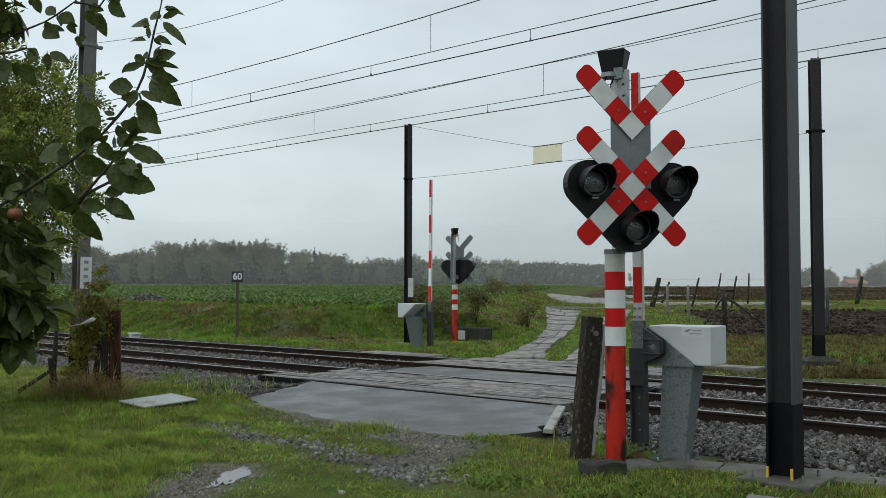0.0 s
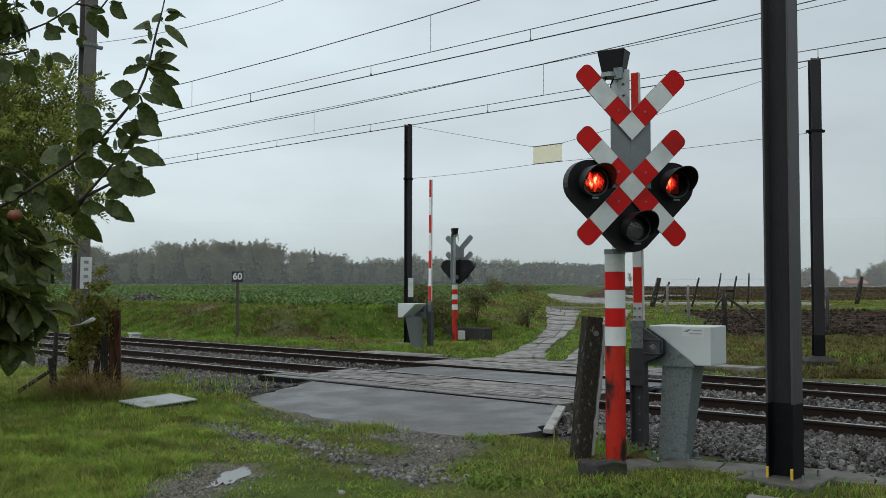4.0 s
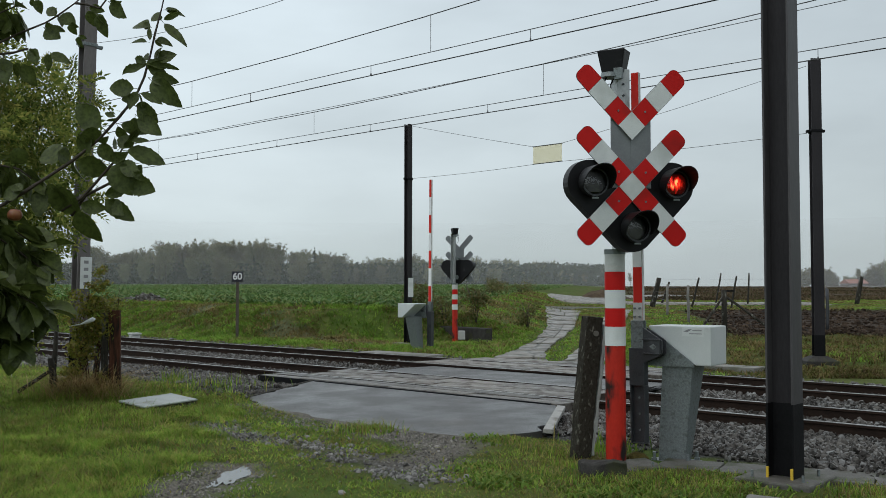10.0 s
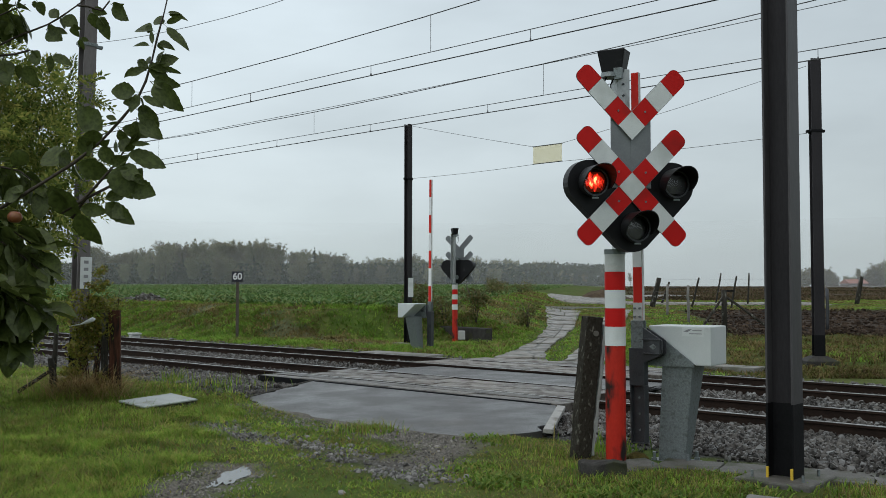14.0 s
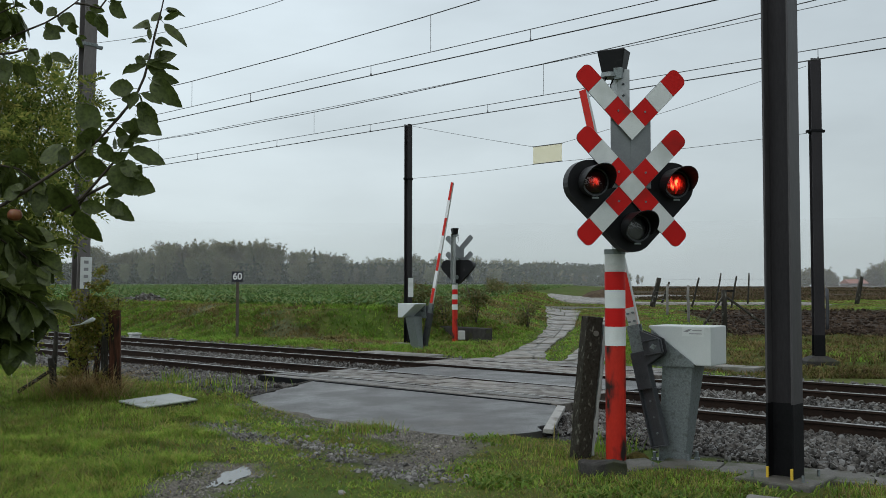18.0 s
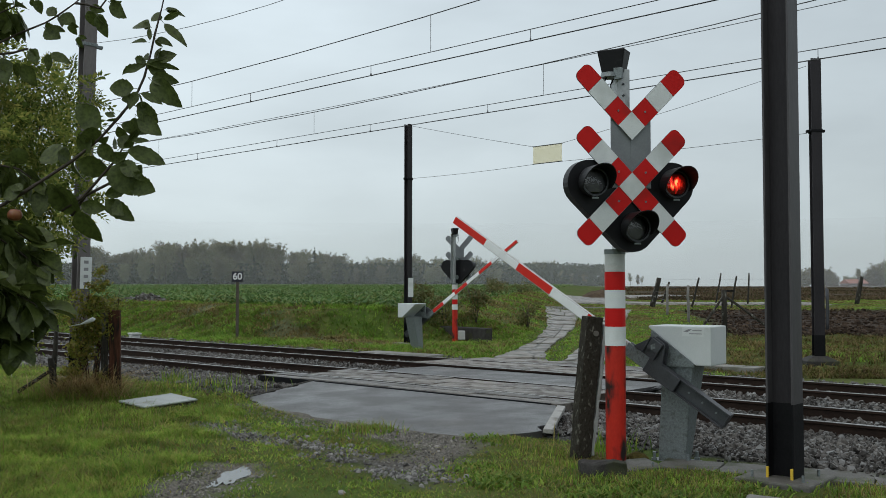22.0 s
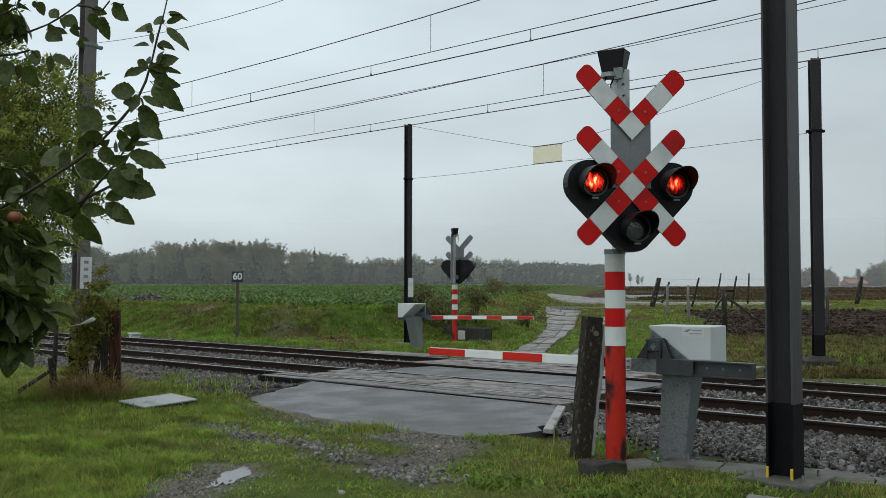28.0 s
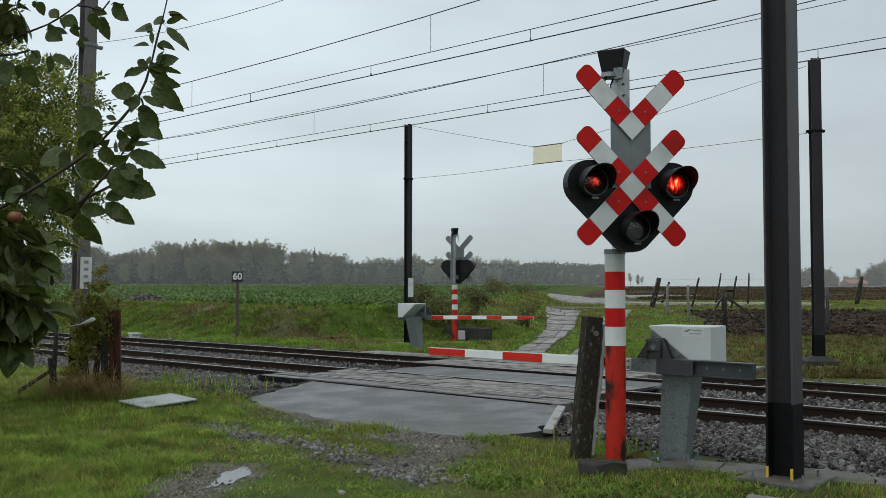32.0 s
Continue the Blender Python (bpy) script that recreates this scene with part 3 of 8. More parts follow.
def build_ground():
    us = steps([(-1600, -500, 120), (-500, -200, 20), (-200, -70, 4), (-70, -30, 0.8), (-30, 3, 0.16), (3, 30, 1.0), (30, 200, 8), (200, 1600, 120)])
    ds = steps([(-800, -100, 60), (-100, 0, 8), (0, 4, 0.5), (4, 10.2, 0.13), (10.2, 19, 0.4), (19, 29, 0.25), (29, 60, 0.8), (60, 150, 3), (150, 300, 8), (300, 1600, 100)])
    uu, dd = np.meshgrid(us, ds, indexing="ij")
    x, y = xy(uu, dd)
    z = height(x, y)
    nu, nd = uu.shape
    verts = np.stack([x.ravel(), y.ravel(), z.ravel()], 1)
    i = np.arange(nu * nd).reshape(nu, nd)
    faces = np.stack([i[:-1, :-1].ravel(), i[1:, :-1].ravel(), i[1:, 1:].ravel(), i[:-1, 1:].ravel()], 1)
    me = from_arrays("ground", verts, faces, M_GROUND, True)
    n3 = wave(x, y, 4.1) * 0.12 + wave(x, y, 9.3) * 0.08
    w = lane_side(x, y)
    masks = {}
    masks["gravel"] = np.maximum(smooth01((dd - 9.75 + 0.38 * smooth01((-uu - 12.4) / 0.8) + n3) / 0.25) * smooth01((19.3 - dd + n3) / 0.3), 0.5 * smooth01((0.26 + 1.6 * n3 - line_distance(x, y, GRAVEL_LINE)) / 0.2))
    masks["bare"] = np.maximum(smooth01((0.42 + 2.2 * n3 - line_distance(x, y, MUD_LINE)) / 0.25), smooth01((0.50 + 2.0 * n3 - line_distance(x, y, MUD_LINE2)) / 0.25))
    masks["bare"] = np.maximum(masks["bare"], 0.4 * smooth01((-w - 3) / 3) * smooth01((dd - 21) / 1) * smooth01((26 - dd) / 2) * (wave(x, y, 0.8) > 0.35))
    masks["bare"] = np.maximum(masks["bare"], 1.0 * inside(x, y, ASPHALT))
    masks["crop"] = smooth01((dd - 24.5 - 4.5 * smooth01((uu + 31) / 8)) / 1.2) * smooth01((-w - 6.0) / 1.5)
    right = smooth01((w - 4.5) / 1.5)
    masks["plough"] = right * smooth01((y - 36) / 3) * smooth01((63 - y) / 3)
    masks["stubble"] = smooth01((w - 2.0) / 2.0) * smooth01((y - 86) / 5)
    for name, val in masks.items():
        at = me.attributes.new(name, "FLOAT", "POINT")
        at.data.foreach_set("value", np.ascontiguousarray(val.ravel(), np.float32))
    tagged(new("ground", me), "wet grassy and ploughed farmland along a railway", "ground", kind="structure")


build_ground()


def ribbon(name, pts, width, mat, label, category, lift=0.02, kind="structure"):
    """A thin paved strip that follows the land."""
    pts = [Vector((*p, 0)) for p in pts]
    dense = []
    for k in range(len(pts) - 1):
        p0, p1, p2, p3 = pts[max(k - 1, 0)], pts[k], pts[k + 1], pts[min(k + 2, len(pts) - 1)]
        m = max(2, int((p2 - p1).length / 0.5))
        for j in range(m):
            t = j / m
            dense.append(0.5 * ((2 * p1) + (p2 - p0) * t + (2 * p0 - 5 * p1 + 4 * p2 - p3) * t * t + (3 * p1 - p0 - 3 * p2 + p3) * t ** 3))
    dense.append(pts[-1])
    verts, faces = [], []
    for k, p in enumerate(dense):
        tg = (dense[min(k + 1, len(dense) - 1)] - dense[max(k - 1, 0)]).normalized()
        sd = Vector((tg.y, -tg.x, 0))
        wob = 0.03 * math.sin(k * 0.9) + 0.06 * math.sin(k * 0.23 + 1)
        for j, g in enumerate((-0.53, -0.5, 0.0, 0.5, 0.53)):
            q = p + sd * (width + wob) * g
            verts.append((q.x, q.y, hz(q.x, q.y) + (lift if j in (1, 2, 3) else -0.05)))
    nrow = len(dense)
    for k in range(nrow - 1):
        for j in range(4):
            a = k * 5 + j
            faces.append((a, a + 1, a + 6, a + 5))
    me = from_arrays(name, np.array(verts), np.array(faces), mat, True)
    return tagged(new(name, me), label, category, kind=kind)



def lane_strip(pts, widths, label, seed):
    """A wheel strip of cracked concrete slabs, each laid on the land."""
    r = random.Random(seed)
    ob = empty("pavement", pose(0, 0, 0), label, "lane", kind="structure")
    pts = [Vector(p) for p in pts]
    runs = [0.0]
    for p, q in zip(pts, pts[1:]):
        runs.append(runs[-1] + (q - p).length)

    def at(dist):
        for k in range(len(pts) - 1):
            if dist <= runs[k + 1] or k == len(pts) - 2:
                t = (dist - runs[k]) / (runs[k + 1] - runs[k])
                return pts[k].lerp(pts[k + 1], t), (pts[k + 1] - pts[k]).normalized(), widths[k] + (widths[k + 1] - widths[k]) * t
    far = 0.0
    while far < runs[-1] - 0.4:
        step = min(runs[-1] - far, r.uniform(1.8, 3.6) * (1 + far * 0.03))
        split = r.uniform(-0.18, 0.18) if r.random() < 0.7 else None
        bands = [(-0.5, 0.5)] if split is None else [(-0.5, split - 0.008), (split + 0.008, 0.5)]
        skew = r.uniform(-0.06, 0.06)
        for g0, g1 in bands:
            bm = bmesh.new()
            rows = []
            n_ = 5
            for i in range(n_):
                d_ = far + 0.008 + (step - 0.016) * i / (n_ - 1)
                p, tg, wd = at(d_)
                sd = Vector((tg.y, -tg.x))
                row = []
                for j in range(4):
                    g = g0 + (g1 - g0) * j / 3
                    rag = 0.0
                    if (j == 0 and g0 == -0.5) or (j == 3 and g1 == 0.5):
                        rag = r.uniform(-0.02, 0.08) * (1 if j == 3 else -1) * -1
                    q = p + sd * (wd * g + rag) + tg * skew * g
                    row.append(Vector((q.x, q.y, hz(q.x, q.y) + 0.045 + 0.004 * noise.noise(Vector((q.x, q.y, seed)) * 1.3))))
                rows.append(row)
            tilt = r.uniform(-0.008, 0.01)
            top = [[bm.verts.new(v + Vector((0, 0, tilt))) for v in row] for row in rows]
            low = [[bm.verts.new(v - Vector((0, 0, 0.16))) for v in row] for row in rows]
            for i in range(n_ - 1):
                for j in range(3):
                    bm.faces.new((top[i][j], top[i][j + 1], top[i + 1][j + 1], top[i + 1][j])).smooth = True
            rim = [(0, j) for j in range(4)] + [(i, 3) for i in range(1, n_)] + [(n_ - 1, j) for j in (2, 1, 0)] + [(i, 0) for i in range(n_ - 2, 0, -1)]
            for (a, b), (c, d) in zip(rim, rim[1:] + rim[:1]):
                bm.faces.new((top[a][b], low[a][b], low[c][d], top[c][d]))
            bmesh.ops.recalc_face_normals(bm, faces=bm.faces[:])
            part("slab", bm, M_WETCONC, ob)
        far += step


lane_strip(LANE_L, (1.9, 1.4, 1.0, 0.85, 0.88, 1.2, 2.15), "cracked wet concrete wheel strip of a farm lane", 3)
lane_strip(LANE, (1.1, 1.05, 1.0, 1.1, 1.5), "cracked wet concrete wheel strip beside the grass", 5)


def lane_kerb():
    """Low pale kerb across the lane where it meets the farm road."""
    a, b = Vector((6.2, 60.6, hz(6.2, 60.6))), Vector((11.6, 67.0, hz(11.6, 67.0)))
    bm = bmesh.new()
    bm_box(bm, 0, (b - a).length, -0.05, 0.05, -0.2, 0.04, bevel=0.01)
    m = Matrix.Translation(a) @ (b - a).to_track_quat("X", "Z").to_matrix().to_4x4()
    tagged(part("kerb", bm, M_KERBGREY, None, "", m), "low pale concrete kerb across the farm lane", "kerb", kind="structure")


lane_kerb()
ribbon("road", FIELD_ROAD, 5.4, M_WETCONC, "wet concrete farm road bending through the fields", "road", 0.12)


def build_asphalt():
    bm = bmesh.new()
    pts = []
    k = len(ASPHALT)
    for i in range(k):
        a, b = Vector(ASPHALT[i]), Vector(ASPHALT[(i + 1) % k])
        m = max(1, int((b - a).length / 0.12))
        straight = i == k - 2 or i == k - 3
        for j in range(m):
            p = a.lerp(b, j / m)
            if not straight:
                p = p + Vector((0.05 * math.sin(p.x * 9 + p.y * 5) + 0.05 * math.sin(p.x * 23), 0.05 * math.sin(p.y * 11 + 2) + 0.03 * math.sin(p.x * 6.1 + 1) + 0.03 * math.sin(p.x * 17)))
            pts.append(p)

    def zz(p):
        d = ud(p.x, p.y)[1]
        return -0.118 + 0.095 * min(1.0, max(0.0, (d - 8.5) / 3.1)) ** 0.9
    top = [bm.verts.new((p.x, p.y, zz(p))) for p in pts]
    low = [bm.verts.new((p.x, p.y, zz(p) - 0.14)) for p in pts]
    fa = bm.faces.new(top)
    for i in range(len(pts)):
        bm.faces.new((top[i - 1], top[i], low[i], low[i - 1]))
    bmesh.ops.triangulate(bm, faces=[fa])
    bmesh.ops.recalc_face_normals(bm, faces=bm.faces[:])
    tagged(part("road", bm, M_ASPHALT), "wet dark asphalt ramp up to the level crossing", "road", kind="structure")


build_asphalt()


# ---- the railway ----
def rail_section():
    return [(-0.070, -0.172), (0.070, -0.172), (0.070, -0.160), (0.012, -0.142), (0.010, -0.045), (0.036, -0.034), (0.036, -0.006), (-0.036, -0.006), (-0.036, -0.034), (-0.010, -0.045), (-0.012, -0.142), (-0.070, -0.160)]


def build_track(centre, label):
    tr = empty("railway_track", TRACK @ pose(0, centre, 0), label, "track", "railway tracks", "structure")
    for side in (-0.7535, 0.7535):
        bm = bmesh.new()
        sec = rail_section()
        a = [bm.verts.new((-140, side + p, q)) for p, q in sec]
        b = [bm.verts.new((40, side + p, q)) for p, q in sec]
        for i in range(len(sec)):
            bm.faces.new((a[i], b[i], b[(i + 1) % len(sec)], a[(i + 1) % len(sec)]))
        bm.faces.new(a[::-1]); bm.faces.new(b)
        bmesh.ops.recalc_face_normals(bm, faces=bm.faces[:])
        rail = part("rail", bm, M_RAILSIDE, tr, "rust-brown steel rail")
        bm = bmesh.new()
        bm_box(bm, -140, 40, side - 0.035, side + 0.035, -0.0058, 0.0, bevel=0.0)
        part("rail_head", bm, M_RAILTOP, rail, "bright worn running surface")
    # sleepers
    bm = bmesh.new()
    bm_box(bm, -0.12, 0.12, -1.3, 1.3, -0.30, -0.158, bevel=0.012)
    me = to_mesh("sleeper", bm, M_SLEEPER)
    k = 0
    x = -60.0
    while x < 6:
        if not (-16.3 < x < -9.2):
            ob = new("sleeper", me)
            ob.parent = tr
            ob.matrix_basis = pose(x, 0, 0.004 * math.sin(k * 2.3), 0, 0, 1.2 * math.sin(k * 1.9))
        k += 1
        x += 0.6
    # rail fastenings
    bm = bmesh.new()
    for side in (-0.7535, 0.7535):
        for s2 in (-1, 1):
            bm_box(bm, -0.045, 0.045, side + s2 * 0.075 - 0.035, side + s2 * 0.075 + 0.035, -0.158, -0.140)
            bm_rod(bm, (0, side + s2 * 0.09, -0.145), (0, side + s2 * 0.09, -0.105), 0.016, 0.013, 6)
    me = to_mesh("fastening", bm, M_RAILSIDE)
    x = -60.0
    while x < 6:
        if not (-16.3 < x < -9.2):
            ob = new("fastening", me)
            ob.parent = tr
            ob.matrix_basis = pose(x, 0, 0)
        x += 0.6


build_track(NEAR_TRACK, "rusty railway track on wooden sleepers in wet ballast")
build_track(FAR_TRACK, "rusty railway track on wooden sleepers beyond the first one")


def build_deck():
    """Planks of the level crossing, in strips along the rails."""
    deck = empty("crossing_deck", TRACK, "wet worn grey plank deck of the level crossing", "level crossing", kind="structure")
    strips = [(11.72, 12.34, 2, -15.9, -8.75, M_PLANK), (12.56, 13.80, 2, -15.6, -9.0, M_DECKPANEL), (16.20, 17.46, 2, -16.2, -10.3, M_DECKPANEL), (17.68, 18.55, 2, -16.0, -10.6, M_DECKPANEL)]
    r = random.Random(4)
    cache = {}
    for d0, d1, rows, u0, u1, mat in strips:
        wd = (d1 - d0) / rows
        for k in range(rows):
            cuts = [u0 + r.uniform(-0.2, 0.15)]
            while cuts[-1] < u1 - 2.6:
                cuts.append(cuts[-1] + (r.choice((1.2, 1.8, 2.4)) if mat is M_PLANK else r.choice((0.9, 1.2, 1.5))))
            cuts.append(u1 + r.uniform(-0.25, 0.25))
            for a, b in zip(cuts, cuts[1:]):
                key = (round(b - a, 1), round(wd, 3), mat.name)
                if key not in cache:
                    bm = bmesh.new()
                    bm_box(bm, -0.5 * key[0] + 0.006, 0.5 * key[0] - 0.006, -wd / 2 + 0.013, wd / 2 - 0.013, -0.14, 0.0, bevel=0.01)
                    cache[key] = to_mesh("plank" if mat is M_PLANK else "panel", bm, mat)
                ob = new("plank" if mat is M_PLANK else "panel", cache[key])
                ob.parent = deck
                ob.matrix_basis = pose((a + b) / 2, d0 + wd * (k + 0.5), -0.004 + r.uniform(-0.008, 0.006), r.uniform(-0.6, 0.6), r.uniform(-0.15, 0.15), r.uniform(-0.15, 0.15))
    # asphalt between the two tracks, rounded at its ends
    bm = bmesh.new()
    rim = [(-15.4, 15.96), (-15.5, 15.0), (-15.3, 14.4), (-15.0, 14.12), (-14.6, 14.02), (-9.6, 14.02), (-9.3, 14.5), (-9.4, 15.96)]
    top = [bm.verts.new((a, b, -0.045)) for a, b in rim]
    low = [bm.verts.new((a, b, -0.16)) for a, b in rim]
    bm.faces.new(top)
    for k in range(len(rim)):
        bm.faces.new((top[k - 1], top[k], low[k], low[k - 1]))
    bmesh.ops.recalc_face_normals(bm, faces=bm.faces[:])
    part("asphalt_infill", bm, M_ASPHALT, deck, "smooth wet asphalt between the tracks")
    bm = bmesh.new()
    bm_box(bm, -16.0, -8.9, 11.672, 11.716, -0.18, -0.010, bevel=0.004)
    part("edge_beam", bm, M_TAR, deck, "dark timber beam along the deck's edge")
    bm = bmesh.new()
    bm_box(bm, -15.5, -9.4, 11.8, 18.4, -0.24, -0.15)
    part("bedding", bm, M_TAR, deck)


build_deck()


# ---- overhead line ----
def span(name, d, rows, radius, parent):
    bm = bmesh.new()
    pts, rad = [], []
    for u, z in rows:
        pts.append((u, d, z)); rad.append(radius)
    bm_path(bm, pts, rad, 5)
    return part(name, bm, M_WIRE, parent)


def build_catenary(d, zc, za, zm, low_u, curve, droppers, long_droppers, second, label):
    ob = empty("overhead_line", TRACK, label, "overhead wires", "overhead lines")
    us = [-220, -160, -120, -90, -70, -55, -45, -38, -32, -26, -21, -17, -13, -9, -5, 0, 8, 20, 40, 70]
    span("contact_wire", d, [(q, zc + 0.00004 * (q + 15) ** 2) for q in us], 0.011, ob)
    span("auxiliary_wire", d, [(q, za + 0.00004 * (q + 15) ** 2) for q in us], 0.008, ob)
    span("messenger_wire", d, [(q, zm + curve * (q - low_u) ** 2) for q in us], 0.010, ob)
    if second:
        span("messenger_wire", d + 0.05, [(q, second[0] + second[1] * (q - second[2]) ** 2) for q in us], 0.007, ob)
    for q in droppers:
        bm = bmesh.new()
        bm_rod(bm, (q, d, zc), (q, d, za), 0.006, None, 5)
        bm_rod(bm, (q, d, zc - 0.012), (q, d, zc + 0.045), 0.018, 0.012, 6)
        part("dropper", bm, M_WIRE, ob)
    for q in long_droppers:
        bm = bmesh.new()
        bm_rod(bm, (q, d, za), (q, d, zm + curve * (q - low_u) ** 2), 0.005, None, 5)
        part("dropper", bm, M_WIRE, ob)


build_catenary(NEAR_TRACK, 5.87, 6.065, 6.68, -19.5, 0.0018, (-18.4, -14.4, -10.4, -6.4, -2.4, -22.4, -26.4, -30.4), (-20.79, -12.76, -4.7, -28.8), None, "dark overhead traction wires hung above the nearer track")
build_catenary(FAR_TRACK, 5.63, 5.81, 6.395, -21.5, 0.0013, (-26.25, -22.29, -18.45, -14.54, -10.84, -7.0, -3.2, -30.3), (-28.5, -20.67, -12.96, -5.2), (6.46, 0.0006, -20.5), "dark overhead traction wires hung above the farther track")


# ---- steel posts that carry the height warning ----
def i_beam(bm, h, b, z0, z1, tf=0.018, tw=0.011, flanges=True):
    bm_box(bm, -tw / 2, tw / 2, -h / 2 + tf, h / 2 - tf, z0, z1)
    if flanges:
        for sg in (-1, 1):
            bm_box(bm, -b / 2, b / 2, sg * h / 2 - (tf if sg > 0 else 0), sg * h / 2 + (tf if sg < 0 else 0), z0, z1)


def steel_post(x, y, rz, z_top, brackets, label, dark_foot=0.75, plate=0.0, size=0.28, lean=0.0, base=True, z0=None, bars=4, block=0.0, plate_x=0.0, steel=None, lug=0.09):
    z0 = hz(x, y) if z0 is None else z0
    ob = empty("steel_post", pose(x, y, z0, 0, lean, rz), label, "steel post", "posts that hold span wires")
    hgt = z_top - z0
    # web keeps the darker mast colour, which paints in the shade of the recess
    bm = bmesh.new()
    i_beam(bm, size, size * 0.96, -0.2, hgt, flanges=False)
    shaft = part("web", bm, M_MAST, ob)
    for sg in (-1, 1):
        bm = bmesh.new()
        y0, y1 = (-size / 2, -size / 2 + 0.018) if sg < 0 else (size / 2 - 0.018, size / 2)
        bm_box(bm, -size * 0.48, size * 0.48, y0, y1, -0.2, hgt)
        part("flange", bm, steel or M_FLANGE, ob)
    if dark_foot:
        bm = bmesh.new()
        i_beam(bm, size + 0.006, size * 0.96 + 0.006, -0.1, dark_foot, 0.022, 0.016)
        part("painted_foot", bm, M_TAR, shaft, "black bitumen-painted foot")
    if base:
        bm = bmesh.new()
        bm_box(bm, -0.36, 0.36, -0.36, 0.36, -0.3, 0.05, bevel=0.02)
        if block:
            lo = [bm.verts.new((sx * 0.36, sy * 0.36, 0.045 + block)) for sx, sy in ((-1, -1), (1, -1), (1, 1), (-1, 1))]
            hi = [bm.verts.new((sx * 0.16, sy * 0.16, 0.15 + block)) for sx, sy in ((-1, -1), (1, -1), (1, 1), (-1, 1))]
            for v in bm.verts[:]:
                if 0.0 < v.co.z < 0.06:
                    v.co.z += block
            for k in range(4):
                bm.faces.new((lo[k], lo[(k + 1) % 4], hi[(k + 1) % 4], hi[k]))
            bm.faces.new(hi)
            bmesh.ops.recalc_face_normals(bm, faces=bm.faces[:])
        part("base_block", bm, M_DAMPSTONE if block else (M_WORNSLAB if y < 12 else M_CONCRETE), ob, "rough concrete footing")
    for zb in brackets:
        bm = bmesh.new()
        bm_box(bm, -size / 2 - 0.012, size / 2 + 0.012, -size / 2 - 0.012, size / 2 + 0.012, zb - z0 - 0.035, zb - z0 + 0.035, bevel=0.008)
        bm_box(bm, size / 2, size / 2 + lug, -0.04, 0.04, zb - z0 - 0.03, zb - z0 + 0.03, bevel=0.006)
        bm_box(bm, -size / 2 - 0.09, -size / 2, -0.04, 0.04, zb - z0 - 0.03, zb - z0 + 0.03, bevel=0.006)
        part("bracket", bm, M_GALV if steel is M_OLDMAST else M_TAR, ob)
    if plate:
        bm = bmesh.new()
        bm_box(bm, plate_x - 0.115, plate_x + 0.115, -size / 2 - 0.035, -size / 2 - 0.025, plate - z0 - 0.31, plate - z0 + 0.31, bevel=0.003)
        pl = part("number_plate", bm, M_WHITE, ob, "small white plate")
        for j in range(bars):
            bm = bmesh.new()
            bm_box(bm, plate_x - 0.045, plate_x + 0.045, -size / 2 - 0.039, -size / 2 - 0.036, plate - z0 + 0.18 - 0.14 * j, plate - z0 + 0.24 - 0.14 * j)
            part("plate_bar", bm, M_GREYTEXT, pl)
    return ob


near_post = steel_post(3.216, 9.42, 50, 7.0, (6.5,), "tall dark steel beam post with a black tarred foot", 0.735, size=0.258, z0=-0.15)
left_post = steel_post(-7.14, 19.5, 44, 7.8, (6.5,), "tall weathered grey steel beam post behind the branches", 0.8, plate=1.98, size=0.26, lean=1.0, plate_x=0.035, steel=M_OLDMAST, lug=0.17)
far_left = steel_post(-1.14, 32.5, 46, 7.08, (5.28,), "dark steel beam post beside the barrier machine", 0.7, plate=1.72, size=0.19, bars=0, steel=M_MAST)
far_right = steel_post(8.66, 23.0, -5, 7.02, (5.33,), "dark steel beam post on the grass verge", 0.75, size=0.24, block=0.12, steel=M_MAST)

for px in (0.11, -0.12):
    bm = bmesh.new()
    bm_box(bm, -0.165, -0.145, px - 0.012, px + 0.012, 0.03, 0.15, bevel=0.003)
    part("yellow_mark", bm, M_YMARK, near_post, "yellow painted strap at the foot")
for px in (-0.2, 0.2):
    for py in (-0.24, 0.24):
        bm = bmesh.new()
        bm_rod(bm, (px, py, 0.04), (px, py, 0.11), 0.014, None, 8)
        part("anchor_bolt", bm, M_GALV, near_post)


def hanging(name, pts, radius, parent):
    """A wire through points, each stretch a shallow sag."""
    bm = bmesh.new()
    path = []
    for (a, b, sag) in pts:
        a, b = Vector(a), Vector(b)
        for k in range(13):
            t = k / 12
            p = a.lerp(b, t)
            p.z -= sag * 4 * t * (1 - t)
            path.append(p)
    bm_path(bm, path, [radius] * len(path), 5)
    return part(name, bm, M_WIRE, parent)


